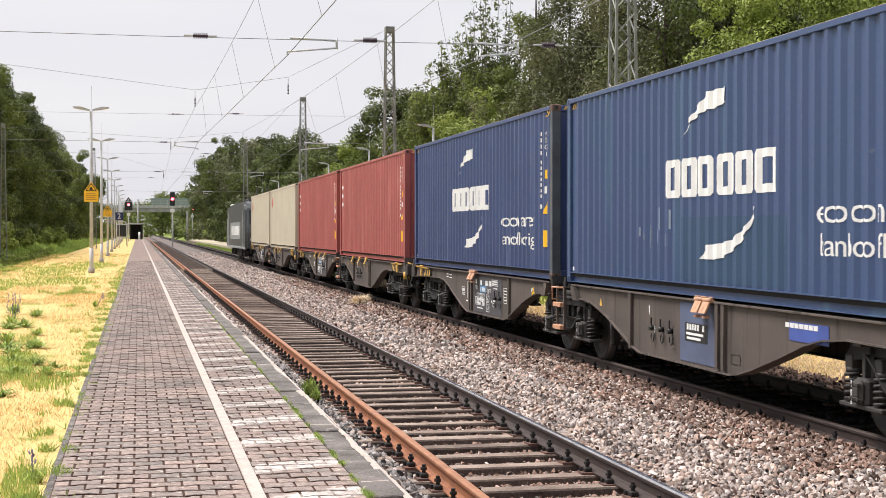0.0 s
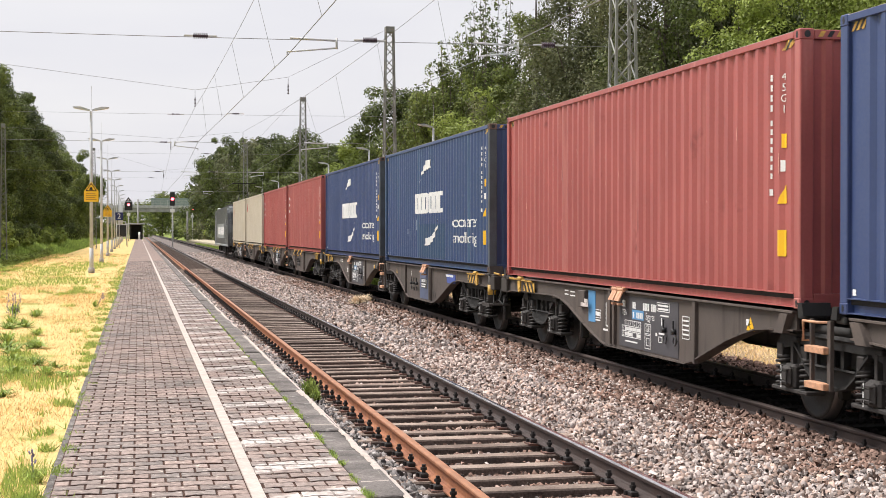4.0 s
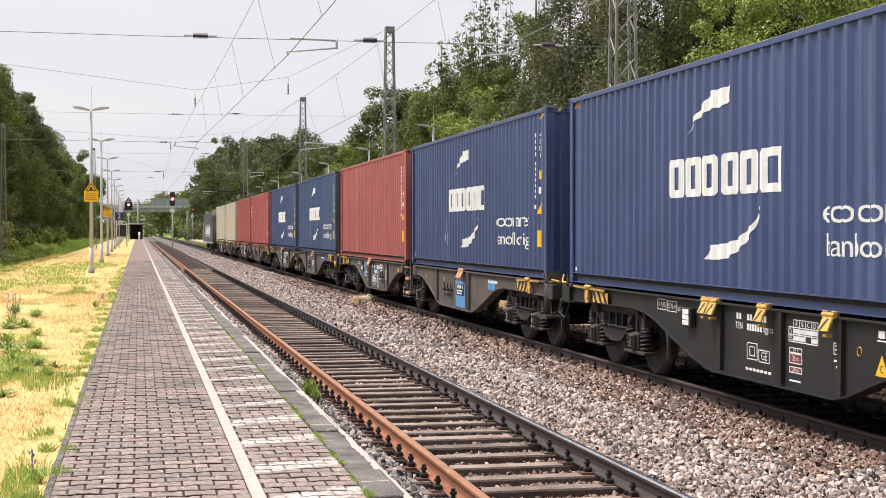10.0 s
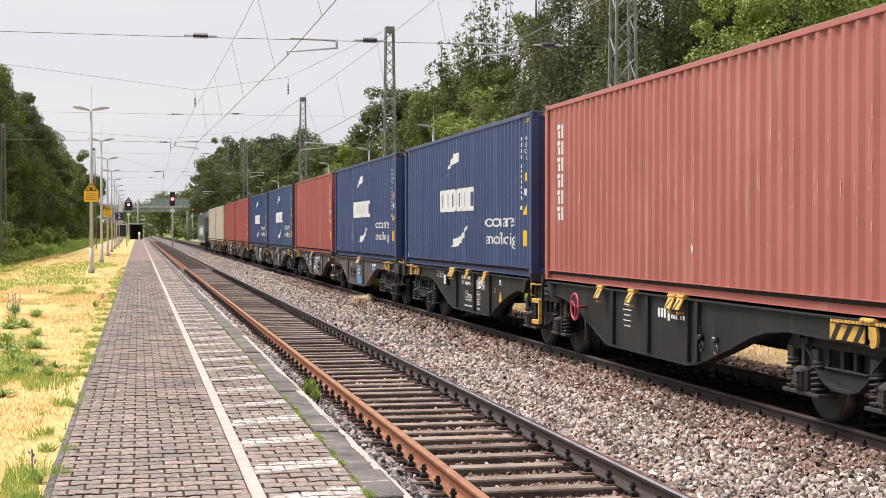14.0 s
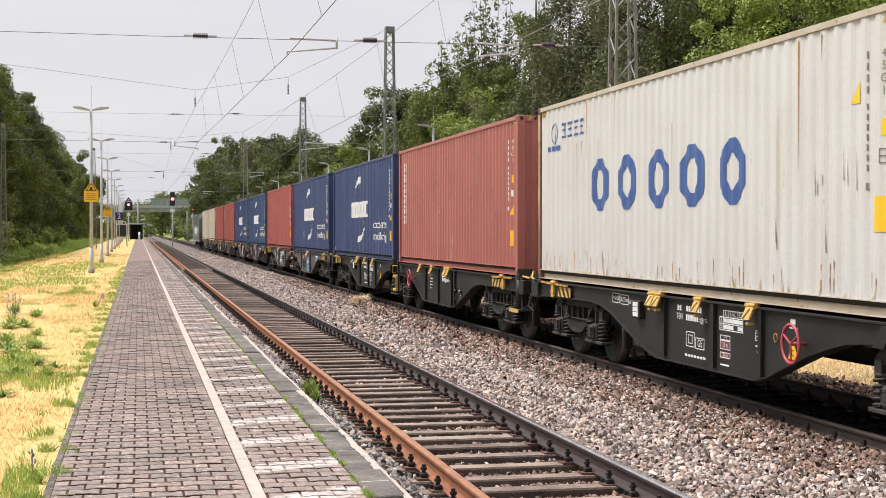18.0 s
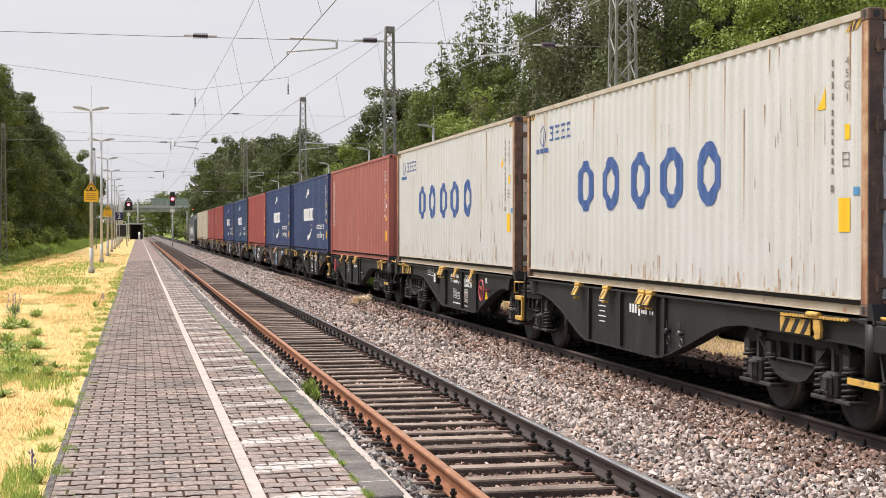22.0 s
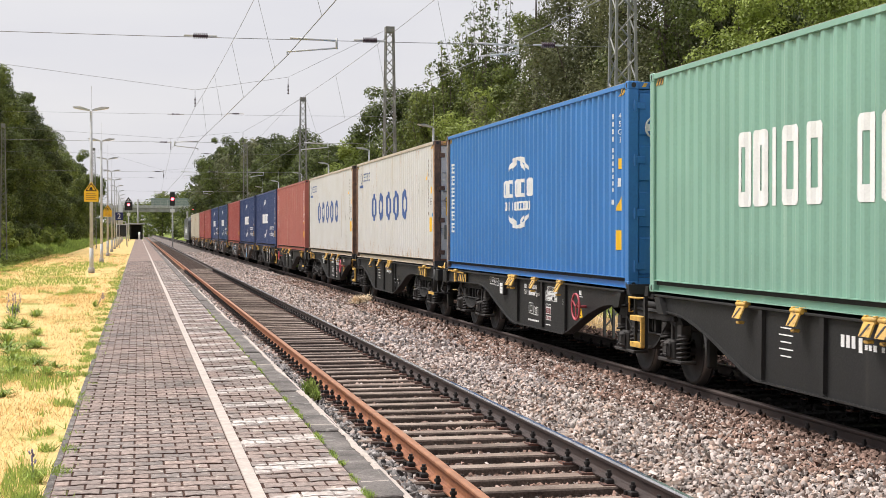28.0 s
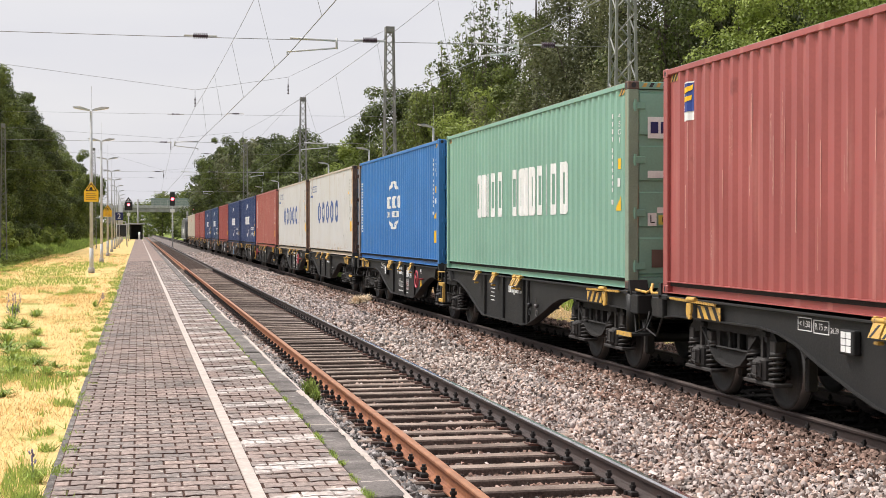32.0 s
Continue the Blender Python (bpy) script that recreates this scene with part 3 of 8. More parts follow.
def ballast():
    bm = B()
    xs, ys = np.linspace(1.5, 11.4, 34), list(np.linspace(-10, 60, 71)) + [80, 110, 150, 220, 300, 420, 700, 1300]
    grid = [[bm.verts.new((x, y, bed_z(x) - 0.012 + 0.018 * noise.noise(Vector((x * 2.1, y * 1.7, 0))))) for x in xs] for y in ys]
    for r0, r1 in zip(grid, grid[1:]):
        for i in range(len(xs) - 1):
            bm.faces.new((r0[i], r0[i + 1], r1[i + 1], r1[i])).smooth = True
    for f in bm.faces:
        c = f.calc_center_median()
        # index 1, under and behind the train, has its shade in the colour
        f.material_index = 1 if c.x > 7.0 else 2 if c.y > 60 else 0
    bed = tagged(part("ballast_bed", bm, [M["ballast_bed"], M["shade_bed"], M["far_ballast"]]), "grey-brown crushed stone ballast under the tracks", "ballast", kind="structure")

    def stones(name, n, x0, x1, y0, y1, size, power=1.0, material=None, gaps=False, lift=0.3):
        x = rng.uniform(x0, x1, n)
        y = y0 + (y1 - y0) * rng.uniform(0, 1, n) ** power
        if gaps:
            # keep to the cribs between the sleepers
            y = -6 + 0.62 * (np.round((y + 6) / 0.62 - 0.5) + 0.5) + rng.normal(0, 0.105, n)
        z = bed_z(x)
        cube = np.array([[sx, sy, sz] for sz in (-1, 1) for sx, sy in ((-1, -1), (1, -1), (1, 1), (-1, 1))], float)
        v = cube[None] * rng.uniform(0.35, 1.0, (n, 8, 3))
        v[:, 4:, :2] *= rng.uniform(0.1, 1.0, (n, 1, 2))
        v = v * (size * rng.uniform(0.55, 1.25, (n, 1, 1)) * np.stack([rng.uniform(0.85, 1.75, n), rng.uniform(0.45, 0.9, n), rng.uniform(0.3, 0.75, n)], -1)[:, None])
        a, b = rng.uniform(0, 6.28, n), rng.normal(0, 0.75, n)
        ca, sa, cb, sb = np.cos(a)[:, None], np.sin(a)[:, None], np.cos(b)[:, None], np.sin(b)[:, None]
        vx, vz = v[..., 0] * cb - v[..., 2] * sb, v[..., 0] * sb + v[..., 2] * cb
        v = np.stack([vx * ca - v[..., 1] * sa, vx * sa + v[..., 1] * ca, vz], -1)
        v += np.stack([x, y, z + size * lift + rng.uniform(-0.018, 0.02, n)], -1)[:, None]
        faces = np.array([[4, 5, 6, 7], [0, 1, 5, 4], [1, 2, 6, 5], [2, 3, 7, 6], [3, 0, 4, 7]])
        idx = (faces[None] + (np.arange(n) * 8)[:, None, None]).reshape(-1, 4)
        me = bpy.data.meshes.new(name)
        me.vertices.add(n * 8)
        me.vertices.foreach_set("co", v.astype(np.float32).ravel())
        me.loops.add(idx.size)
        me.loops.foreach_set("vertex_index", idx.astype(np.int32).ravel())
        me.polygons.add(len(idx))
        me.polygons.foreach_set("loop_start", np.arange(0, idx.size, 4, dtype=np.int32))
        me.update(calc_edges=True)
        me.materials.append(material or M["stone"])
        return tagged(new(name, me), "loose angular grey-brown ballast stones", "ballast stones", kind="stuff")

    for material, share in ((M["stone"], 0.62), (M["stone_warm"], 0.38)):
        q = lambda n: int(n * share * 0.8)
        stones("ballast_stones", q(28000), 4.3, 6.75, 9, 26, 0.035, 1.3, material)
        stones("ballast_stones", q(1800), 1.66, 2.5, 8.5, 26, 0.034, 1.3, material, False, 0.4)
        stones("ballast_stones", q(3600), 2.6, 4.05, 8.5, 26, 0.03, 1.3, material, True, 0.3)
        stones("ballast_stones", q(14000), 4.3, 6.75, 26, 62, 0.044, 1.3, material)
        stones("ballast_stones", q(5000), 1.66, 2.5, 26, 62, 0.045, 1.3, material, False, 0.5)
        stones("ballast_stones", q(500), 2.6, 4.05, 26, 62, 0.038, 1.3, material, True, 0.1)
        stones("ballast_stones", q(9000), 4.3, 6.75, 62, 150, 0.055, 1.4, material)
    rust = M["stone_rust"]
    for x0, x1, n, gap in ((4.3, 6.9, 5000, False), (1.66, 2.42, 1600, False), (2.6, 4.05, 1800, True)):
        stones("ballast_stones", n, x0, x1, -8, 9, 0.042, 1.0, None, gap, 0.35)
    stones("ballast_stones", 7800, 2.6, 4.05, 8.5, 26, 0.03, 1.3, rust, True, 0.3)
    stones("ballast_stones", 6500, 1.66, 2.42, 8.5, 26, 0.034, 1.3, M["stone_grey"], False, 0.4)
    stones("ballast_stones", 2500, 1.66, 2.42, 26, 60, 0.04, 1.3, M["stone_grey"], False, 0.4)
    stones("ballast_stones", 3600, 2.6, 4.05, 26, 62, 0.036, 1.3, rust, True, 0.2)
    stones("ballast_stones", 2500, 4.05, 4.5, 9, 40, 0.04, 1.3, rust)
    stones("ballast_stones", 7000, 5.9, 7.1, 12, 26, 0.042, 1.2, rust)
    stones("ballast_stones", 6000, 6.0, 7.1, 26, 70, 0.05, 1.2, rust)
    # stones under the train, with its shade in their colour
    stones("ballast_stones", 4500, 7.2, 8.8, 12, 60, 0.042, 1.2, M["shade_stone"])
    # behind the train: its shadow is put into the darker brown stones
    stones("ballast_stones", 7000, 8.8, 11.3, 12, 60, 0.05, 1.2, rust)


ballast()

# ---- the train ----
# way of the train along the track, in metres, second by second
WAY = [0.09, 4.78, 9.23, 13.46, 17.51, 21.41, 25.22, 28.98, 32.72, 36.43, 40.11, 43.76, 47.39, 51.0, 54.6, 58.15, 61.64, 65.12,
       68.58, 72.04, 75.48, 78.91, 82.34, 85.76, 89.18, 92.59, 95.98, 99.35, 102.69, 105.99, 109.27, 112.52, 115.74]


def way(t):
    i = min(int(t), 31)
    u = t - i
    p0, p1 = WAY[i], WAY[i + 1]
    m0 = (WAY[i + 1] - WAY[i - 1]) / 2 if i > 0 else 4.80
    m1 = (WAY[i + 2] - WAY[i]) / 2 if i < 31 else 3.22
    return (2 * u ** 3 - 3 * u ** 2 + 1) * p0 + (u ** 3 - 2 * u ** 2 + u) * m0 + (3 * u ** 2 - 2 * u ** 3) * p1 + (u ** 3 - u ** 2) * m1


MOVERS, WHEELS = [], []            # things that travel, and wheelsets that turn on them: (object, start pose, radius)
CL, CH, CW = 12.192, 2.896, 2.438  # container
GAP_IN, GAP_OUT = 0.86, 1.36
XC = TRACKS[1]
REAR = {"E": 23.01}
order = "ABCDEFGHIJKLMNO"
for i in range(5, 15):
    REAR[order[i]] = REAR[order[i - 1]] - CL - (GAP_IN if i % 2 else GAP_OUT)
for i in range(3, -1, -1):
    REAR[order[i]] = REAR[order[i + 1]] + CL + (GAP_IN if i % 2 == 0 else GAP_OUT)

# corrugation of the side walls: outer flat, slope, inner flat, slope
PITCH, FLAT, SLOPE, DEPTH = 0.2775, 0.070, 0.066, 0.038
Y_A, N_COR = 0.19, 42


def corr_points():
    """(y, depth) along the side wall, from the front post to the rear post."""
    pts = []
    for i in range(N_COR):
        y = Y_A + i * PITCH + 0.05
        pts += [(y, 0.0), (y + FLAT, 0.0), (y + FLAT + SLOPE, DEPTH), (y + PITCH - SLOPE, DEPTH)]
    return [(Y_A - 0.12, DEPTH)] + [(Y_A + 0.05 - SLOPE, DEPTH)] + pts + [(CL - 0.07, DEPTH)]


COR = corr_points()
COR_Y, COR_D = np.array([p[0] for p in COR]), np.array([p[1] for p in COR])


COR_K = {}                         # share of the usual rib depth; flatter ribs soften the shading on light walls


def drape(bm, side=-1, lift=0.006, k=1.0):
    """Lays a flat marking (x = along the wall, y = height) on the corrugated wall: cut at every fold, then pressed in."""
    ys = [v.co.x for v in bm.verts]
    lo, hi = min(ys), max(ys)
    for y in COR_Y:
        if lo < y < hi:
            bmesh.ops.bisect_plane(bm, geom=bm.verts[:] + bm.edges[:] + bm.faces[:], plane_co=(y, 0, 0), plane_no=(1, 0, 0))
    for v in bm.verts:
        y, z = v.co.x, v.co.y
        d = k * float(np.interp(y, COR_Y, COR_D))
        v.co = Vector((side * (CW / 2 - 0.012 - d + lift), y, z))
    return bm


def flat_poly(bm, pts):
    return bm.faces.new([bm.verts.new((x, z, 0)) for x, z in pts])


# y in a container runs from its rear end (0) to its front end (CL); seen from the platform, the front is on the left
def seen(f, z):
    """Place on the side wall from the share of the length seen from the left, and the height over the floor."""
    return (CL * (1 - f), z)


# corner posts that differ from the container's paint: (container, front or rear end)
POSTS = {("E", 0): WORN_POST, ("F", 0): WORN_POST, ("M", 1): RUST_F, ("N", 0): WORN_GREEN}


def container(key, body, label, frame_mat=None, doors=False, roof_mat=None, rail_mat=None):
    y0 = REAR[key]
    m = pose(XC, y0, DECK)
    top = thing("shipping_container", m, label, "shipping container", "containers on the freight train")
    MOVERS.append((top, m))
    fm = frame_mat or body
    rm = rail_mat or fm
    # ribs flattened so that weaker shading is built into the shape
    ck = {"K": 0.5, "L": 0.5, "N": 0.7}.get(key, 1.0)
    COR_K[top.name] = ck
    hw = CW / 2
    for s in (-1, 1):
        bm = B()
        n = len(COR)
        cols = [[bm.verts.new((s * (hw - 0.012 - ck * d), y, z)) for z in (0.16, CH - 0.075)] for y, d in COR]
        for a, b in zip(cols, cols[1:]):
            bm.faces.new((a[0], b[0], b[1], a[1]) if s > 0 else (a[1], b[1], b[0], a[0]))
        part("side_wall", bm, body, top)
        bm = B()
        box(bm, s * hw - (0.06 if s > 0 else 0), s * hw + (0 if s > 0 else 0.06), 0.16, CL - 0.16, CH - 0.085, CH - 0.012, 0.006)
        bm.normal_update()
        for f in bm.faces:
            f.material_index = 1 if f.normal.z > 0.5 else 0
        part("top_rail", bm, [rm, GRIME_TOP], top)
        bm = B()
        a, b = (hw - 0.12, hw - 0.075) if s > 0 else (-hw + 0.075, -hw + 0.12)
        box(bm, a, b, 0.16, CL - 0.16, 0.015, 0.165, 0.004)
        c, d = (hw - 0.12, hw - 0.001) if s > 0 else (-hw + 0.001, -hw + 0.12)
        box(bm, c, d, 0.16, CL - 0.16, 0.015, 0.024)
        box(bm, c, d, 0.16, CL - 0.16, 0.154, 0.166)
        part("bottom_rail", bm, rm, top)
        for e in (0, 1):
            ya, yb = (0, 0.155) if e == 0 else (CL - 0.155, CL)
            bm = B()
            xa, xb = (hw - 0.16, hw) if s > 0 else (-hw, -hw + 0.16)
            box(bm, xa + 0.004, xb - 0.004, ya + 0.004, yb - 0.004, 0.11, CH - 0.11, 0.01)
            bm.normal_update()
            for f in bm.faces:
                f.material_index = 1 if f.normal.y < -0.5 else 0
            pm = POSTS.get((key, e), fm)
            part("corner_post", bm, [pm, DARK_RUST if rail_mat else pm], top)
            for z in (0, CH - 0.118):
                bm = B()
                xm, ym = (xa + xb) / 2, (ya + yb) / 2
                box(bm, xa, xb, ya, yb, z, z + 0.118, 0.012)
                # black ovals on the outer faces: the shade inside the openings, as colour
                for f, ax in (((s * hw, ym, z + 0.06), "x"), ((xm, 0.0 if e == 0 else CL, z + 0.06), "y")):
                    pts = [(0.024 * math.cos(t), 0.038 * math.sin(t)) for t in np.linspace(0, 6.283, 11)[:-1]]
                    if ax == "x":
                        prism(bm, [(f[1] + p, f[2] + q) for p, q in pts], f[0] - 0.002, f[0] + 0.002, "x", 1)
                    else:
                        prism(bm, [(f[0] + p * 1.5, f[2] + q) for p, q in pts], f[1] - 0.002, f[1] + 0.002, "y", 1)
                part("corner_casting", bm, [DARK_RUST if rail_mat or (key, e) in POSTS else fm, M["black"]], top)
    bm = B()
    for i in range(30):
        y = 0.2 + i * (CL - 0.4) / 30
        box(bm, -hw + 0.05, hw - 0.05, y, y + 0.2, CH - 0.03, CH - 0.01)
    box(bm, -hw + 0.05, hw - 0.05, 0.05, CL - 0.05, CH - 0.05, CH - 0.028)
    part("roof", bm, roof_mat or body, top)
    bm = B()
    box(bm, -hw + 0.05, hw - 0.05, 0.05, CL - 0.05, 0.1, 0.15)
    part("floor", bm, M["bogie"], top)
    for e in (0, 1):
        ye = 0.0 if e == 0 else CL
        d = 1 if e == 0 else -1
        bm = B()
        box(bm, -hw + 0.16, hw - 0.16, min(ye, ye + d * 0.1), max(ye, ye + d * 0.1), CH - 0.11, CH - 0.012, 0.006)
        part("end_header", bm, fm, top)
        bm = B()
        box(bm, -hw + 0.16, hw - 0.16, min(ye, ye + d * 0.1), max(ye, ye + d * 0.1), 0.012, 0.16, 0.006)
        part("end_sill", bm, fm, top)
        if e == 0 and doors:
            for s in (-1, 1):
                bm = B()
                xa, xb = (0.01, hw - 0.17) if s > 0 else (-hw + 0.17, -0.01)
                # folded sheet: raised fields between recessed grooves
                front = [(0.045, 0.17)]
                for za, zb in ((0.2, 0.72), (0.86, 1.36), (1.5, 2.0), (2.14, CH - 0.15)):
                    front += [(0.045, za), (0.02, za + 0.02), (0.02, zb - 0.02), (0.045, zb)]
                front += [(0.045, CH - 0.12), (0.075, CH - 0.12), (0.075, 0.17)]
                prism(bm, front, xa, xb, "x")
                leaf = part("door", bm, body, top)
                for q in ((0.18, 0.5) if s > 0 else (0.5, 0.82)):
                    xr = xa + (xb - xa) * q
                    bm = B()
                    rod(bm, (xr, 0.0, 0.13), (xr, 0.0, CH - 0.1), 0.018, 8)
                    for z in (0.25, 0.95, 1.65, CH - 0.3):
                        box(bm, xr - 0.05, xr + 0.05, -0.012, 0.03, z - 0.03, z + 0.03)
                    box(bm, xr - 0.015, xr + 0.3, -0.03, -0.015, 1.03, 1.06)
                    part("lock_rod", bm, body, leaf)
                for z in (0.32, 1.06, 1.8, CH - 0.34):
                    bm = B()
                    xh = s * (hw - 0.16)
                    box(bm, xh - 0.09, xh + 0.09, -0.006, 0.03, z - 0.05, z + 0.05, 0.008)
                    rod(bm, (s * (hw - 0.1), -0.005, z - 0.08), (s * (hw - 0.1), -0.005, z + 0.08), 0.02, 6)
                    part("hinge", bm, DARK_RUST if rail_mat else fm, leaf)
        else:
            bm = B()
            pts, x = [], -hw + 0.16
            while x < hw - 0.17:
                pts += [(x, 0.05), (x + 0.1, 0.05), (x + 0.13, 0.02), (x + 0.2, 0.02)]
                x += 0.235
            pts = [(a, b) for a, b in pts if a < hw - 0.16] + [(hw - 0.16, 0.05)]
            cols = [[bm.verts.new((a, ye + d * b, z)) for z in (0.16, CH - 0.11)] for a, b in pts]
            for a, b in zip(cols, cols[1:]):
                bm.faces.new((a[0], b[0], b[1], a[1]) if e == 0 else (a[1], b[1], b[0], a[0]))
            part("end_wall", bm, body, top)
        # yellow and black warning strip of high containers
    hazard = B()
    for i in range(20):
        x = -hw + 0.2 + i * 0.1
        prism(hazard, [(x, CH - 0.085), (x + 0.05, CH - 0.085), (x + 0.085, CH - 0.025), (x + 0.035, CH - 0.025)], -0.004, 0.002, "y", i % 2)
    part("warning_strip", hazard, [M["yellow"], M["black"]], top)
    for yy in (0.22, CL - 0.42):
        bm = B()
        for i in range(5):
            q = yy + 0.02 + i * 0.05
            flat = [(q, CH - 0.175), (q + 0.05, CH - 0.175), (q - 0.03, CH - 0.088), (q - 0.08, CH - 0.088)]
            flat_poly(bm, flat).material_index = i % 2
        part("warning_strip", drape(bm, k=ck), [M["yellow"], M["black"]], top)
    return top


# belly outline of one half of a wagon, from the middle joint outwards: (y, z)
TOP_Z = 1.15
BELLY = [(0.62, 0.98), (1.24, 0.96), (1.6, 0.93), (1.95, 0.86), (2.4, 0.75), (2.95, 0.58), (3.45, 0.42), (3.75, 0.36), (6.85, 0.35), (7.1, 0.38), (7.5, 0.47), (8.2, 0.66), (8.8, 0.84),
         (9.2, 0.92), (9.7, 0.96), (12.4, 0.93), (12.7, 0.89), (12.95, 0.89)]


def spring(bm, c, r, z0, z1, turns=5):
    n = turns * 8
    pts = [(c[0] + r * math.cos(i * math.pi / 4), c[1] + r * math.sin(i * math.pi / 4), z0 + (z1 - z0) * i / n) for i in range(n + 1)]
    tube(bm, pts, 0.017, 5)


def wheelset(parent, y):
    """Two wheels on their axle, which turn together."""
    bm = B()
    rod(bm, (-1.0, 0, 0), (1.0, 0, 0), 0.08, 12)
    for s in (-1, 1):
        n = 32
        outline = [(0.79, 0.11), (0.80, 0.16), (0.765, 0.2), (0.77, 0.38), (0.80, 0.40), (0.80, 0.452), (0.74, 0.46), (0.70, 0.485), (0.67, 0.485), (0.665, 0.40), (0.70, 0.38), (0.70, 0.2), (0.665, 0.16), (0.665, 0.11)]
        rings = [[bm.verts.new((s * x, r * math.cos(2 * math.pi * i / n), r * math.sin(2 * math.pi * i / n))) for i in range(n)] for x, r in outline]
        for k, (a, b) in enumerate(zip(rings, rings[1:])):
            for i in range(n):
                q = (a[i], b[i], b[(i + 1) % n], a[(i + 1) % n])
                f = bm.faces.new(q if s > 0 else q[::-1])
                f.smooth, f.material_index = True, 1 if k in (5, 6) else 0
        for k in range(6):
            t = k * math.pi / 3
            rod(bm, (s * 0.77, 0.14 * math.cos(t), 0.14 * math.sin(t)), (s * 0.81, 0.14 * math.cos(t), 0.14 * math.sin(t)), 0.014, 5)
        # pale chalk tick on the tyre side
        prism(bm, [(0.40, -0.02), (0.45, -0.02), (0.45, 0.02), (0.40, 0.02)], s * 0.801, s * 0.803, "x", 1)
    ob = part("wheelset", bm, [M["wheel"], M["tread"]], parent, "pair of dark steel wheels on an axle")
    m = pose(0, y, 0.46)
    ob.matrix_basis = m
    return ob


def bogie(parent, y, chalk=False):
    bm = B()
    for s in (-1, 1):
        x0, x1 = sorted((s * 0.98, s * 1.07))
        prism(bm, [(-1.28, 0.80), (-1.15, 0.92), (-0.5, 0.93), (0.5, 0.93), (1.15, 0.92), (1.28, 0.80), (1.2, 0.74), (0.72, 0.82), (-0.72, 0.82), (-1.2, 0.74)], x0, x1, "x")
        # fish-bellied web set back behind its flanges, with three windows below the top beam
        xi = sorted((s * 0.99, s * 1.03))
        belly = [(-0.80, 0.80), (-0.66, 0.70), (-0.52, 0.56), (-0.36, 0.46), (-0.16, 0.415), (0.16, 0.415), (0.36, 0.46), (0.52, 0.56), (0.66, 0.70), (0.80, 0.80)]
        prism(bm, [(y, z) for y, z in belly if abs(y) < 0.6] + [(0.56, 0.62), (-0.56, 0.62)], *xi, "x")
        for y0, y1 in ((-0.74, -0.42), (-0.17, -0.10), (0.10, 0.17), (0.42, 0.74)):
            prism(bm, [(y0, 0.62), (y1, 0.62), (y1, 0.84), (y0, 0.84)] if abs(y0 + y1) < 0.6 else [(min(y0, y1, key=abs), 0.62), (min(y0, y1, key=abs), 0.84), (max(y0, y1, key=abs), 0.84), (max(y0, y1, key=abs), 0.74)], *xi, "x")
        for (ya, za), (yb, zb) in zip(belly, belly[1:]):
            prism(bm, [(ya, za), (yb, zb), (yb, zb + 0.03), (ya, za + 0.03)], *sorted((s * 0.95, s * 1.11)), "x")
        bar(bm, (s * 1.05, -0.45, 0.62), (s * 1.05, 0.45, 0.62), 0.025)
        bar(bm, (s * 1.06, -1.15, 0.925), (s * 1.06, 1.15, 0.925), 0.05)
        # hangers beside the axle boxes
        for k in (-0.9, 0.9):
            bar(bm, (s * 1.07, k - 0.16, 0.60), (s * 1.07, k - 0.16, 0.86), 0.03)
            box(bm, *sorted((s * 1.0, s * 1.13)), k - 0.2, k - 0.12, 0.84, 0.9, 0.01)
    for yy in (-0.25, 0.25):
        box(bm, -0.95, 0.95, yy - 0.1, yy + 0.1, 0.62, 0.9, 0.02)
    for yy in (-1.2, 1.2):
        box(bm, -0.95, 0.95, yy - 0.06, yy + 0.06, 0.72, 0.86, 0.02)
    rod(bm, (0, 0, 0.6), (0, 0, 1.05), 0.25, 14)
    frm = part("bogie_frame", bm, M["bogie"], parent)
    frm.location.y = y
    for s in (-1, 1):
        for yy in (-0.9, 0.9):
            bm = B()
            box(bm, *sorted((s * 0.86, s * 1.12)), yy - 0.13, yy + 0.13, 0.33, 0.6, 0.03)
            box(bm, *sorted((s * 1.1, s * 1.17)), yy - 0.1, yy + 0.1, 0.36, 0.58, 0.03)
            for k in range(4):
                rod(bm, (s * 1.15, yy + 0.07 * (1 if k % 2 else -1), 0.4 + 0.14 * (k // 2)), (s * 1.19, yy + 0.07 * (1 if k % 2 else -1), 0.4 + 0.14 * (k // 2)), 0.016, 6)
            box(bm, *sorted((s * 0.9, s * 1.12)), yy - 0.42, yy + 0.42, 0.30, 0.345, 0.01)
            box(bm, *sorted((s * 1.0, s * 1.08)), yy - 0.03, yy + 0.03, 0.6, 0.84)
            box(bm, *sorted((s * 1.16, s * 1.175)), yy - 0.07, yy + 0.07, 0.41, 0.53, 0.02)
            ab = part("axle_box", bm, M["axle_box"], frm)
            if chalk:
                bm = B()
                for z in (0.375, 0.46, 0.545):
                    box(bm, *sorted((s * 1.176, s * 1.18)), yy + 0.05, yy + 0.066, z - 0.03, z + 0.03)
                part("chalk_ticks", bm, M["white"], ab, "white painted ticks")
            for q in (-0.29, 0.29):
                bm = B()
                spring(bm, (s * 1.03, yy + q), 0.085, 0.35, 0.64, 5)
                rod(bm, (s * 1.02, yy + q, 0.34), (s * 1.02, yy + q, 0.7), 0.055, 8)
                rod(bm, (s * 1.02, yy + q, 0.63), (s * 1.02, yy + q, 0.68), 0.09, 10)
                box(bm, s * 1.02 - 0.07, s * 1.02 + 0.07, yy + q - 0.07, yy + q + 0.07, 0.67, 0.8, 0.01)
                part("coil_spring", bm, M["spring"], frm)
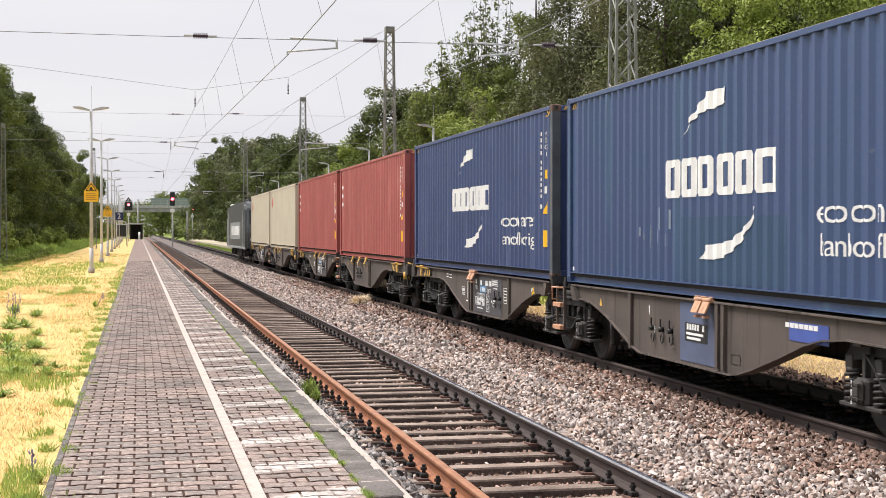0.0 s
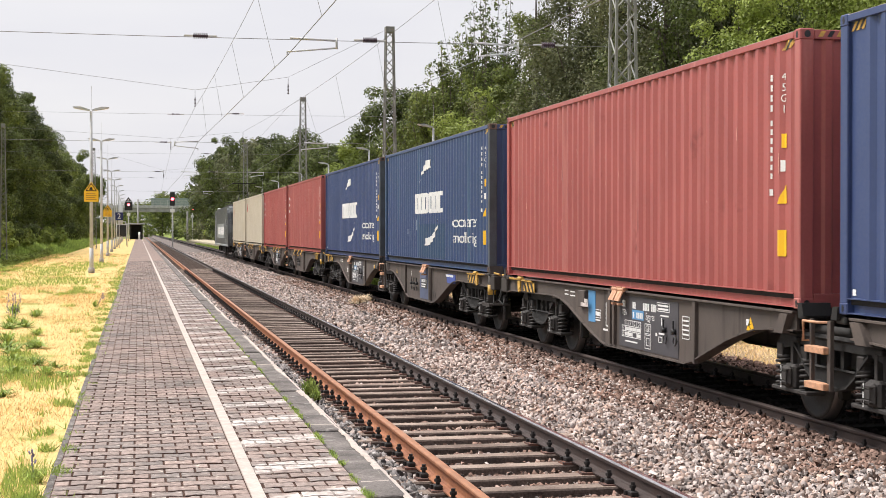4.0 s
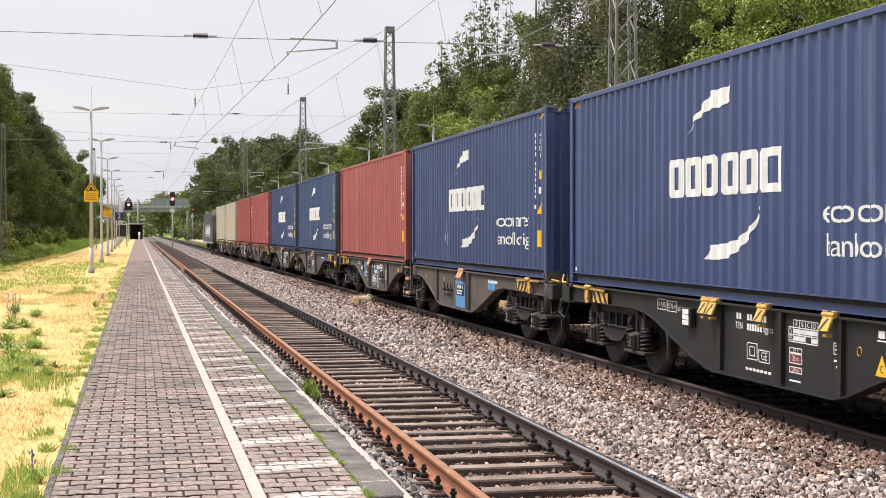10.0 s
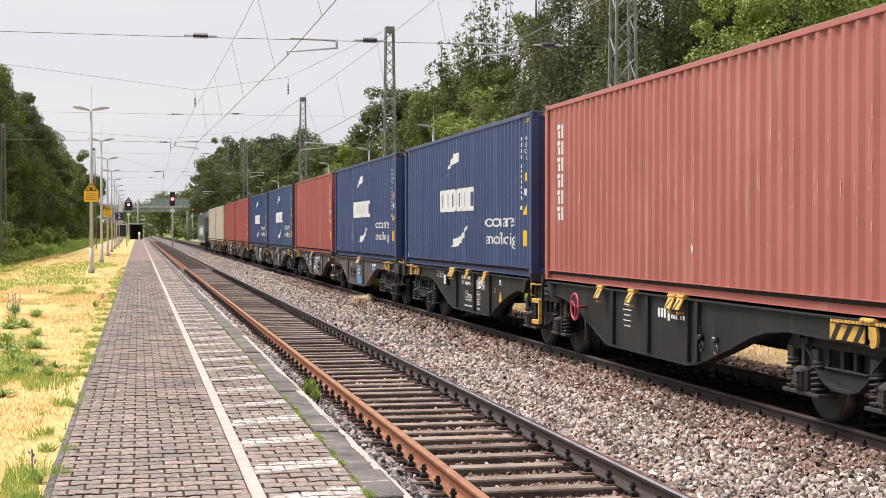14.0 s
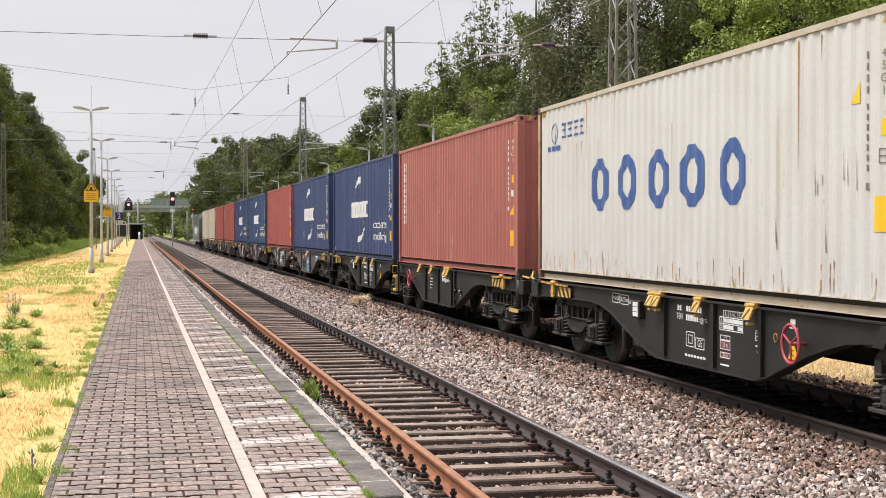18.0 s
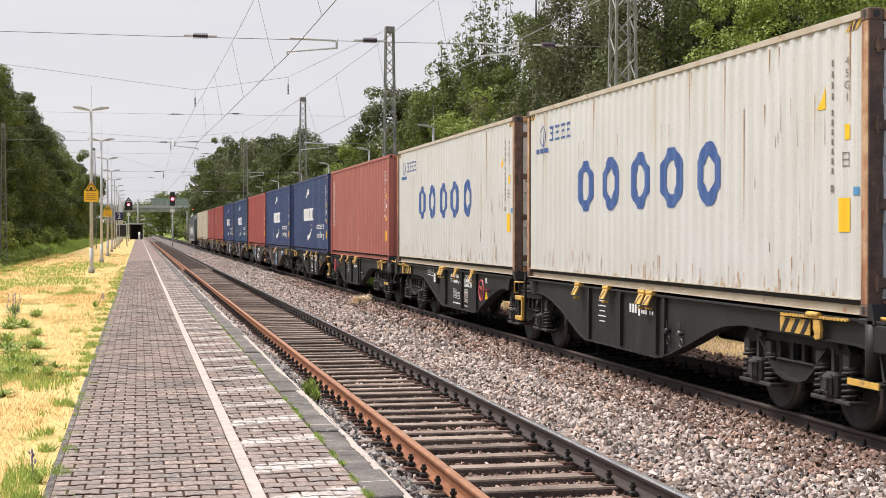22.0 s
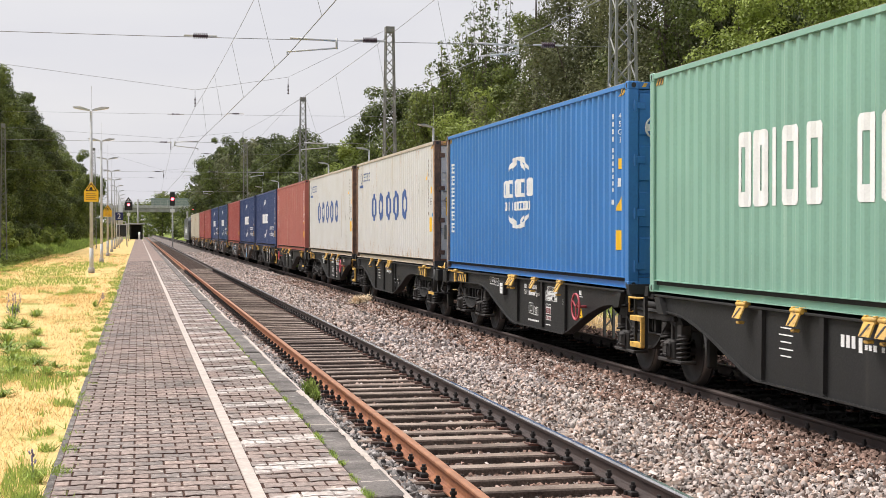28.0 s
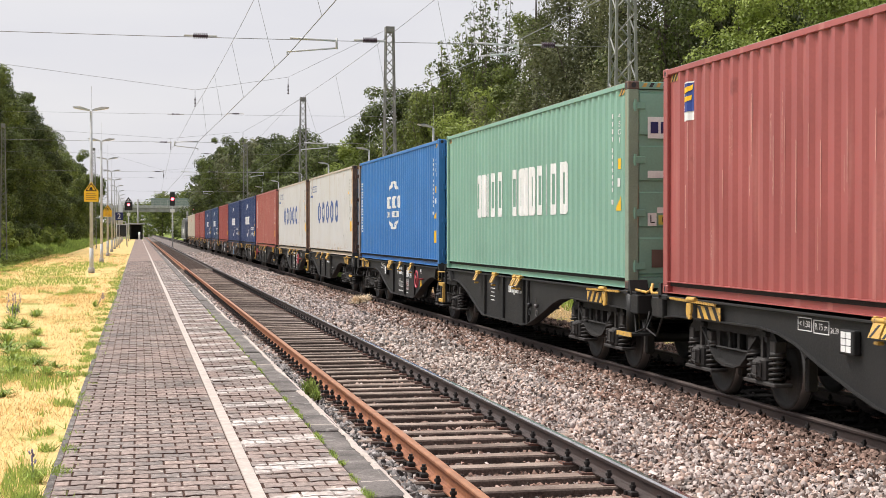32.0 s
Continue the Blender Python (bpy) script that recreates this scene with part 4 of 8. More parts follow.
    for yy in (-1.42, -0.38, 0.38, 1.42):
        for s in (-1, 1):
            bm = B()
            box(bm, *sorted((s * 0.67, s * 0.8)), yy - 0.04, yy + 0.04, 0.26, 0.64, 0.02)
            bar(bm, (s * 0.72, yy, 0.6), (s * 0.72, yy * 0.85, 0.85), 0.03)
            part("brake_shoe", bm, M["bogie"], frm)
    return frm


def flap(parent, x, y, material):
    """A folded-down container pin on the outside of the sill."""
    bm = B()
    s = -1 if x < 0 else 1
    prism(bm, [(y - 0.10, 1.165), (y + 0.10, 1.165), (y + 0.07, 1.03), (y - 0.13, 1.03)], x, x + s * 0.02)
    for v in bm.verts:
        v.co.x += s * (0.03 + (1.165 - v.co.z) * 0.55)
    rod(bm, (x + s * 0.03, y - 0.13, 1.185), (x + s * 0.03, y + 0.13, 1.185), 0.028, 8)
    for k in (-0.09, 0.09):
        box(bm, *sorted((x - s * 0.03, x + s * 0.05)), y + k - 0.025, y + k + 0.025, 1.15, 1.225, 0.008)
    box(bm, *sorted((x + s * 0.02, x + s * 0.10)), y - 0.06, y + 0.02, 0.965, 1.0, 0.01)
    # dark worn stripe across the flap
    st = prism(bm, [(y - 0.05, 1.15), (y - 0.01, 1.15), (y + 0.05, 1.035), (y + 0.01, 1.035)], x + s * 0.0215, x + s * 0.0235, "x", 1)
    for v in {v for f in st for v in f.verts}:
        v.co.x += s * (0.03 + (1.165 - v.co.z) * 0.55)
    part("container_pin_flap", bm, [material, M["black"] if material == M["yellow"] else material], parent)


def bars(parent, name, x, rows, material, label=""):
    """Unreadable lettering on the sill, as bars: rows of (y, z, length, height)."""
    bm = B()
    s = -1 if x < 0 else 1
    for y, z, ln, h in rows:
        box(bm, *sorted((x, x + s * 0.004)), y - ln / 2, y + ln / 2, z - h / 2, z + h / 2)
    ob = part(name, bm, material, parent, label)
    return tagged(ob, kind="stuff") if len(rows) > 1 else ob


def writing(parent, name, text, size, x, y, z, material, label="", lean=0.0):
    bm = letters(text, size)
    bmesh.ops.transform(bm, matrix=Matrix(((0, 0, -1, x), (-1, lean, 0, y), (0, 1, 0, z), (0, 0, 0, 1))), verts=bm.verts)
    return part(name, bm, material, parent, label)


def wagon(m, dark, label, panel=None, brake=1):
    top = thing("container_wagon", m, label, "freight wagon", "wagons of the freight train")
    paint_m = M["wagon_dark"] if dark else M["wagon_brown"]
    flap_m = M["orange_flap"] if panel else M["yellow"]
    end_m = M["wagon_dark"] if dark else M["wagon_end"]
    for e in (1, -1):
        half = [(e * y, z) for y, z in BELLY]
        for s in (-1, 1):
            x0, x1 = sorted((s * 1.13, s * 1.16))
            bm = B()
            prism(bm, half + [(e * 12.95, TOP_Z), (e * 0.62, TOP_Z)], x0, x1, "x")
            web = part("side_sill", bm, paint_m, top)
            bm = B()
            for (ya, za), (yb, zb) in zip(BELLY, BELLY[1:]):
                a, b = sorted((s * 1.02, s * 1.20))
                prism(bm, [(e * ya, za), (e * yb, zb), (e * yb, zb - 0.018), (e * ya, za - 0.018)], a, b, "x")
            part("lower_flange", bm, paint_m, web)
            bm = B()
            box(bm, *sorted((s * 1.0, s * 1.215)), *sorted((e * 0.62, e * 12.95)), TOP_Z - 0.002, TOP_Z + 0.026, 0.004)
            part("upper_flange", bm, paint_m, web)
            for yr in ((3.6, 4.95, 6.6) if e > 0 else (3.93, 5.4, 6.85, 7.17)) if dark else (3.4, 6.5, 6.68):
                bm = B()
                prism(bm, [(-0.05, TOP_Z), (0.05, TOP_Z), (0.035, 0.38), (-0.035, 0.38)], *sorted((s * 1.155, s * 1.205)), "x")
                for v in bm.verts:
                    v.co.y += e * yr
                part("stiffener_rib", bm, paint_m, web)
            # slanted end plate at the joint
            bm = B()
            prism(bm, [(e * 0.80, 0.93), (e * 1.02, 0.93), (e * 0.86, 1.14), (e * 0.68, 1.14)], *sorted((s * 1.155, s * 1.24)), "x")
            part("joint_plate", bm, paint_m, web)
            for yf in ((6.92, 6.68, 5.3, 3.75) if e > 0 else (3.5, 4.9, 6.45, 6.75)) if dark else ((6.3, 6.05) if panel else (6.3, 5.0, 3.6)):
                flap(top, s * 1.2, e * yf, flap_m)
            # drooping ratchet bar with a hook and a striped plate near the wagon end
            bm = B()
            rod(bm, (s * 1.24, e * 12.3, 1.155), (s * 1.24, e * 10.8, 1.13), 0.011, 6)
            for k in range(20):
                y, z = 12.25 - k * 0.075, 1.155 - k * 0.001
                box(bm, s * 1.24 - 0.014, s * 1.24 + 0.014, e * y - 0.02, e * y + 0.02, z - 0.015, z + 0.015)
            part("lashing_bar", bm, M["yellow"], top, "yellow notched lashing bar")
            bm = B()
            prism(bm, [(e * 11.70, 1.12), (e * 11.56, 1.12), (e * 11.56, 1.02), (e * 11.60, 0.98), (e * 11.57, 0.95), (e * 11.62, 0.92), (e * 11.70, 0.94), (e * 11.72, 1.02)], *sorted((s * 1.22, s * 1.25)), "x")
            rod(bm, (s * 1.24, e * 11.68, 1.17), (s * 1.24, e * 11.42, 1.17), 0.03, 8)
            part("lashing_hook", bm, M["yellow"], top)
            bm = B()
            box(bm, *sorted((s * 1.205, s * 1.215)), *sorted((e * 10.72, e * 11.42)), 0.95, 1.105, 0, 0)
            for k in range(3):
                y = e * (10.74 + k * 0.23)
                prism(bm, [(y, 0.951), (y + e * 0.09, 0.951), (y + e * 0.23, 1.104), (y + e * 0.13, 1.104)], *sorted((s * 1.213, s * 1.219)), "x", 1)
            part("warning_plate", bm, [M["yellow"], M["black"]], top, "yellow and black striped plate")
            # box on the web
            if dark and e > 0:
                bm = B()
                box(bm, *sorted((s * 1.16, s * 1.24)), *sorted((e * 7.42, e * 7.72)), 0.82, 1.06, 0.012)
                sw = part("switch_box", bm, paint_m, top)
                bm = B()
                for k in range(2):
                    for r in range(3):
                        box(bm, *sorted((s * 1.24, s * 1.244)), *sorted((e * (7.47 + 0.105 * k), e * (7.565 + 0.105 * k))), 0.845 + 0.068 * r, 0.905 + 0.068 * r)
                part("label_card", bm, M["white"], sw, "white card in six fields")["kind"] = "stuff"
        # spine, cross members and deck ends
        bm = B()
        box(bm, -0.3, 0.3, *sorted((e * 0.3, e * 13.0)), 0.82, 1.08, 0.01)
        for y in (1.3, 3.7, 5.2, 6.8, 8.6, 9.8, 11.6):
            box(bm, -1.13, 1.13, e * y - 0.08, e * y + 0.08, 0.9, 1.12)
        part("spine", bm, paint_m, top)
        bm = B()
        box(bm, -1.22, 1.22, *sorted((e * 12.62, e * 13.02)), 0.88, 1.14, 0.012)
        for s in (-1, 1):
            box(bm, s * 1.1 - 0.13, s * 1.1 + 0.13, *sorted((e * 12.45, e * 12.75)), 1.12, 1.19, 0.015)
            prism(bm, [(e * 12.64, 1.14), (e * 12.78, 1.14), (e * 12.72, 1.33), (e * 12.66, 1.33)], s * 1.1 - 0.13, s * 1.1 + 0.13, "x")
        part("end_beam", bm, end_m, top)
        for s in (-1, 1):
            bm = B()
            box(bm, s * 1.08 - 0.12, s * 1.08 + 0.12, e * 0.42 - 0.1, e * 0.42 + 0.1, 1.1, 1.18, 0.015)
            prism(bm, [(e * 0.42, 1.14), (e * 0.30, 1.14), (e * 0.34, 1.27), (e * 0.44, 1.27)], s * 1.08 - 0.16, s * 1.08 + 0.16, "x")
            part("container_stop", bm, M["wagon_dark"], top)
            # buffer
            bm = B()
            rod(bm, (s * 0.875, e * 13.02, 1.04), (s * 0.875, e * 13.3, 1.04), 0.11, 14)
            rod(bm, (s * 0.875, e * 13.26, 1.04), (s * 0.875, e * 13.36, 1.04), 0.075, 12)
            rod(bm, (s * 0.875, e * 13.36, 1.04), (s * 0.875, e * 13.40, 1.04), 0.22, 18)
            part("buffer", bm, M["bogie"], top)
            # post at the corner, with step
            if s * e > 0:
                bm = B()
                rod(bm, (s * 1.17, e * 12.66, 0.62), (s * 1.17, e * 12.66, 1.14), 0.085, 10)
                part("corner_post", bm, end_m, top)
                if not dark and panel != "bright":
                    bm = B()
                    rod(bm, (s * 1.17, e * 12.66, 0.78), (s * 1.17, e * 12.66, 0.97), 0.089, 10)
                    part("post_band", bm, M["yellow"], top, "scuffed yellow band on the corner post")
                bm = B()
                box(bm, *sorted((s * 0.9, s * 1.3)), *sorted((e * 12.4, e * 13.0)), 0.575, 0.61, 0.005)
                box(bm, *sorted((s * 1.29, s * 1.31)), *sorted((e * 12.4, e * 13.0)), 0.56, 0.62, 0, 1)
                bar(bm, (s * 1.1, e * 12.7, 0.6), (s * 1.1, e * 12.7, 0.95), 0.03)
                part("shunter_step", bm, [end_m, M["yellow"] if dark else end_m], top, "step with a yellow edge" if dark else "plain steel step")
            bm = B()
            tube(bm, [(s * 1.16, e * 12.75, 0.92), (s * 1.2, e * 12.9, 0.62), (s * 1.2, e * 13.28, 0.70), (s * 1.12, e * 13.22, 0.92)], 0.014)
            part("coupler_handrail", bm, M["bogie"], top)
            bm = B()
            tube(bm, [(s * 1.15, e * 12.7, 1.2), (s * 1.15, e * 13.2, 1.18), (s * 1.13, e * 13.28, 1.21), (s * 1.1, e * 13.3, 1.3)] if dark else [(s * 1.15, e * 12.7, 1.2), (s * 1.15, e * 13.2, 1.18)], 0.02)
            part("grab_rail", bm, M["yellow"], top)
        bm = B()
        rod(bm, (0, e * 13.0, 1.02), (0, e * 13.3, 1.0), 0.06, 8)
        box(bm, -0.05, 0.05, *sorted((e * 13.25, e * 13.4)), 0.94, 1.08, 0.02)
        tube(bm, [(0, e * 13.3, 0.95), (0.05, e * 13.4, 0.75), (0, e * 13.3, 0.55)], 0.03)
        part("coupling", bm, M["bogie"], top)
        for q, low in ((0.35, 0.55), (-0.35, 0.6)):
            bm = B()
            tube(bm, [(q, e * 13.0, 0.85), (q, e * 13.2, low), (q * 0.86, e * 13.4, low - 0.13)], 0.03)
            part("air_hose", bm, M["black"], top)
    # ladder-like steps with yellow treads at the middle joint
    for s in (-1, 1):
        bm = B()
        for y in (-0.18, 0.22):
            box(bm, *sorted((s * 1.16, s * 1.2)), y - 0.035 if y < 0 else y - 0.02, y + 0.035 if y < 0 else y + 0.02, 0.42, 1.12)
        steps = part("step_ladder", bm, paint_m, top)
        for z in (0.46, 0.82):
            bm = B()
            box(bm, *sorted((s * 1.165, s * 1.26)), -0.18, 0.24, z - 0.035, z + 0.035, 0.006)
            part("tread", bm, M["yellow"] if dark else M["orange_flap"], steps)
        if dark:
            bm = B()
            box(bm, *sorted((s * 1.2, s * 1.255)), -0.21, -0.165, 0.44, 0.85, 0.005)
            part("side_bar", bm, M["yellow"], steps)
        bm = B()
        tube(bm, [(s * 1.17, -0.1, 1.1), (s * 1.26, -0.1, 1.1), (s * 1.26, 0.26, 1.1), (s * 1.26, 0.26, 0.9), (s * 1.17, 0.26, 0.9)], 0.016)
        part("grab_handle", bm, M["yellow"] if dark else M["orange_flap"], steps)
    bm = B()
    box(bm, -0.5, 0.5, -0.7, 0.7, 0.85, 1.02, 0.03)
    for s in (-1, 1):
        rod(bm, (s * 1.02, -0.5, 1.0), (s * 1.02, 0.5, 1.0), 0.05, 10)
    part("pivot_joint", bm, M["bogie"], top)
    # handbrake wheels
    for e in (brake,):
        if not dark:
            break
        bm = B()
        c = (-1.33, e * 2.54, 0.85)
        ring(bm, c, 0.2, 0.018)
        for k in range(3):
            t = k * 2 * math.pi / 3 + 0.5
            rod(bm, c, (c[0], c[1] + 0.2 * math.cos(t), c[2] + 0.2 * math.sin(t)), 0.012, 6)
        rod(bm, c, (-1.15, c[1], c[2]), 0.02, 8)
        part("handbrake_wheel", bm, M["red"], top, "crimson spoked handbrake wheel")
    # levers, lamp bracket and lashing plate on the web
    for y in (4.1, 4.45, -4.27, -4.62, -4.95) if not dark else (-7.3, -7.75):
        bm = B()
        rod(bm, (-1.16, y, 0.72), (-1.23, y, 0.72), 0.035, 8)
        ring(bm, (-1.2, y - 0.05, 0.6), 0.055, 0.008, "x", 12)
        rod(bm, (-1.2, y, 0.74), (-1.2, y, 0.86), 0.012, 6)
        part("brake_lever", bm, M["black"] if y > -7.5 else M["tread"], top)
    marks(top, dark, panel)
    for y in (-10.75, 0.0, 10.75):
        bogie(top, y, not dark)
        for q in (-0.9, 0.9):
            wheelset(top, y + q)
    return top


def outline(top, x, y0, y1, z0, z1, material):
    """A thin painted frame round a marking."""
    bm = B()
    for a, b, c, d in ((y0, y1, z0, z0 + 0.01), (y0, y1, z1 - 0.01, z1), (y0, y0 + 0.011, z0, z1), (y1 - 0.011, y1, z0, z1)):
        box(bm, x - 0.004, x, a, b, c, d)
    return part("marking_frame", bm, material, top)


def load_table(top, x, y_left, y_right, z1, z0, material):
    """The load limit grid: a head row with the letters A to D over two rows of figures."""
    bm = B()
    wid, h = y_left - y_right, z1 - z0
    col = [y_left - wid * u for u in (0.0, 0.16, 0.37, 0.58, 0.79, 1.0)]
    row = [z1 - h * u for u in (0.0, 0.34, 0.67, 1.0)]
    for k, z in enumerate(row):
        box(bm, x - 0.004, x, y_right, col[1] if k == 0 else y_left, z - 0.005, z + 0.005)
    for k, y in enumerate(col):
        box(bm, x - 0.004, x, y - 0.005, y + 0.005, z0, row[1] if k == 0 else z1)
    part("load_table", bm, material, top, "white load limit table")
    for k, ch in enumerate("ABCD"):
        writing(top, "lettering", ch, h * 0.36, x - 0.004, (col[k + 1] + col[k + 2]) / 2, (row[0] + row[1]) / 2, material)
    for r, text in ((1, "S"), (2, "SS")):
        writing(top, "lettering", text, h * 0.34, x - 0.004, (col[0] + col[1]) / 2, (row[r] + row[r + 1]) / 2, material)
    bars(top, "load_figure", x, [((col[k + 1] + col[k + 2]) / 2 + o, (row[r] + row[r + 1]) / 2, wid * 0.05, h * 0.2) for k in range(4) for r in (1, 2) for o in (-wid * 0.06, 0.0, wid * 0.06) if r == 1 or k != 2], material)


def triangle_mark(top, x, y, z, wid, h):
    """A yellow triangle with a black letter."""
    bm = B()
    prism(bm, [(y - wid / 2, z), (y + wid / 2, z), (y, z + h)], x - 0.004, x, "x")
    tri = part("warning_mark", bm, M["sign_yellow"], top, "yellow triangle with a black letter")
    writing(tri, "lettering", "C", h * 0.5, x - 0.007, y, z + h * 0.33, M["black"])


def marks(top, dark, panel):
    """Lettering panels on the sill that faces the platform."""
    x = -1.161
    w = M["white"]
    if dark:
        bars(top, "number_line", x, [(6.15 - 0.075 * k, 1.04, 0.05, 0.07) for k in (0, 1, 4, 5, 7, 8, 9, 10)], w, "white vehicle number as bars")
        writing(top, "lettering", "TEN", 0.11, x - 0.004, 6.1, 0.93, w)
        bars(top, "lettering", x, [(5.86 - 0.07 * k, 0.93, 0.045, 0.075) for k in range(6)], w)
        writing(top, "lettering", "Sggrss", 0.11, x - 0.004, 5.32, 0.93, w)
        for y0, y1, z0, z1 in ((5.6, 5.88, 0.57, 0.76), (5.67, 5.81, 0.61, 0.72), (5.28, 5.57, 0.56, 0.70), (4.49, 4.79, 0.52, 0.59), (4.49, 4.79, 0.62, 0.73), (4.49, 4.79, 0.73, 0.79), (3.59, 3.79, 0.79, 0.91)):
            outline(top, x, y0, y1, z0, z1, w)
        load_table(top, x, 4.8, 4.13, 1.08, 0.85, w)
        writing(top, "lettering", "GE", 0.13, x - 0.004, 5.42, 0.63, w)
        for z0, z1 in ((0.525, 0.585), (0.625, 0.725)):
            bm = B()
            box(bm, x - 0.002, x, 4.495, 4.785, z0, z1)
            part("marking_field", bm, M["maroon"], top, "small maroon field")
        for z, text in ((0.76, "27 t"), (0.675, "23 m"), (0.555, "24 m")):
            writing(top, "lettering", text, 0.075, x - 0.004, 4.64, z, w)
        bars(top, "lettering", x, [(5.58 - 0.1 * k, 0.46, 0.07, 0.03) for k in range(-3, 4)], w, "white lettering too small to read")
        bars(top, "lettering", x, [(4.65, 0.44, 0.26, 0.018), (3.69, 0.88, 0.13, 0.02), (3.69, 0.84, 0.13, 0.02), (3.68, 0.73, 0.2, 0.02), (3.66, 0.67, 0.16, 0.02), (2.84, 1.05, 0.12, 0.07), (2.82, 0.99, 0.2, 0.012)], w, "white lettering too small to read")
        bm = B()
        ring(bm, (x - 0.004, 3.26, 0.86), 0.045, 0.005, "x", 14, 4)
        part("round_mark", bm, M["yellow"], top, "small yellow ring mark")
        triangle_mark(top, x, 2.835, 0.66, 0.24, 0.2)
        writing(top, "lettering", "R 75 m", 0.095, x - 0.004, 8.24, 1.04, w)
        writing(top, "lettering", "< 1:30", 0.095, x - 0.004, 8.61, 1.05, w)
        writing(top, "lettering", "26.39 m", 0.08, x - 0.004, 7.91, 1.02, w)
        for y0, y1, z0 in ((8.07, 8.41, 0.97), (8.45, 8.77, 0.98)):
            bm = B()
            for a, b, c, d in ((y0, y1, z0, z0 + 0.01), (y0, y1, z0 + 0.13, z0 + 0.14), (y0, y0 + 0.01, z0, z0 + 0.14), (y1 - 0.01, y1, z0, z0 + 0.14)):
                box(bm, x - 0.004, x, a, b, c, d)
            part("marking_frame", bm, w, top)
        # rear half: company mark as plain blocks, address lines as bars
        bars(top, "company_mark", x, [(-5.77, 0.94, 0.07, 0.12), (-5.88, 0.94, 0.07, 0.12), (-5.99, 0.94, 0.07, 0.12), (-6.13, 0.92, 0.07, 0.14), (-6.24, 0.91, 0.05, 0.05), (-6.32, 0.91, 0.05, 0.05), (-6.41, 0.91, 0.06, 0.06), (-6.56, 0.91, 0.05, 0.05), (-6.66, 0.91, 0.05, 0.05)], w, "white company mark")
        bars(top, "lettering", x, [(-4.5, 0.98 - 0.075 * k, 0.26 + 0.08 * (k % 2), 0.014) for k in range(5)], w)
    else:
        if panel:
            y0, y1, z1 = (-6.42, -5.24, 1.12) if panel == "dull" else (-6.25, -5.31, 0.95)
            pm = M["panel_dull"] if panel == "dull" else M["panel_blue"]
            bm = B()
            box(bm, x - 0.006, x, y0, y1, 0.385, z1)
            part("owner_panel", bm, pm, top, "dull blue panel on the sill" if panel == "dull" else "light blue panel on the sill")
            bm = B()
            box(bm, x - 0.010, x - 0.006, -6.15, -5.42, 0.64, 0.87)
            plate = part("owner_plate", bm, M["black"], top, "dark plate with white lettering")
            bars(plate, "lettering", x - 0.010, [(-5.52 - 0.085 * k, 0.82, 0.055, 0.075) for k in (0, 1, 2, 3, 4, 6)] + [(-5.75, 0.735, 0.55, 0.03), (-5.72, 0.68, 0.45, 0.03)], w)
            bm = B()
            box(bm, x - 0.006, x, *((-9.3, -8.4) if panel == "dull" else (-8.86, -8.28)), 0.86, 1.06)
            part("data_panel", bm, mat("strong_blue_panel", (0.06, 0.1, 0.36), 0.55) if panel == "dull" else pm, top, "blue data panel with white lettering")
            bars(top, "lettering", x - 0.006, [(-8.36 - 0.11 * k, 1.02, 0.09, 0.05) for k in range(7)], w)
            bm = B()
            for a, b, c, d in ((-7.12, -6.87, 0.47, 0.478), (-7.12, -6.87, 0.58, 0.588), (-7.12, -7.112, 0.47, 0.588), (-6.878, -6.87, 0.47, 0.588)):
                box(bm, x - 0.004, x, a, b, c, d)
            part("marking_frame", bm, M["black"], top)
        if panel == "bright":
            bm = B()
            box(bm, x - 0.006, x, 7.44, 7.78, 0.64, 1.11)
            part("number_panel", bm, M["panel_blue"], top, "light blue panel on the sill")
            bm = B()
            box(bm, x - 0.06, x, 7.84, 8.16, 0.84, 1.1, 0.01)
            holder = part("card_holder", bm, M["wagon_brown"], top)
            for y0, y1, z0, z1 in ((7.64, 7.8, 0.92, 0.98), (7.62, 7.98, 0.86, 0.915)):
                bm = B()
                box(bm, x - 0.068, x - 0.06, y0, y1, z0, z1)
                part("card", bm, M["paver_white"], holder, "pale yellowed card")
        bm = B()
        box(bm, x - 0.006, x, 4.0, 6.32, 0.385, 1.1)
        part("data_field", bm, M["slate"], top, "dark slate field with white lettering")
        xf = x - 0.006
        bars(top, "number_line", xf, [(6.15, 0.99, 0.05, 0.09), (6.08, 0.99, 0.05, 0.09), (5.72, 0.98, 0.05, 0.09), (5.65, 0.98, 0.05, 0.09)] + [(5.3 - 0.064 * k, 0.98, 0.046, 0.1) for k in (0, 1, 2, 3, 5, 6, 7)], w, "white vehicle number as bars")
        writing(top, "lettering", "TEN", 0.12, xf - 0.004, 6.08, 0.865, w)
        bm = B()
        box(bm, xf - 0.003, xf, 5.3, 5.76, 0.79, 0.92)
        part("code_field", bm, M["panel_blue"], top, "light blue field")
        bars(top, "lettering", xf - 0.003, [(5.7 - 0.07 * k, 0.85, 0.045, 0.08) for k in (0, 2, 3, 4, 5)], w)
        writing(top, "lettering", "Sggrss", 0.14, xf - 0.004, 5.04, 0.855, w)
        load_table(top, xf, 6.19, 5.41, 0.76, 0.53, w)
        for y0, y1, z0, z1 in ((5.01, 5.25, 0.62, 0.76), (5.01, 5.25, 0.42, 0.61), (5.07, 5.19, 0.46, 0.57), (4.31, 4.78, 0.95, 1.07), (4.58, 4.72, 0.54, 0.62)):
            outline(top, xf, y0, y1, z0, z1, w)
        writing(top, "lettering", "GE", 0.13, xf - 0.004, 5.13, 0.69, w)
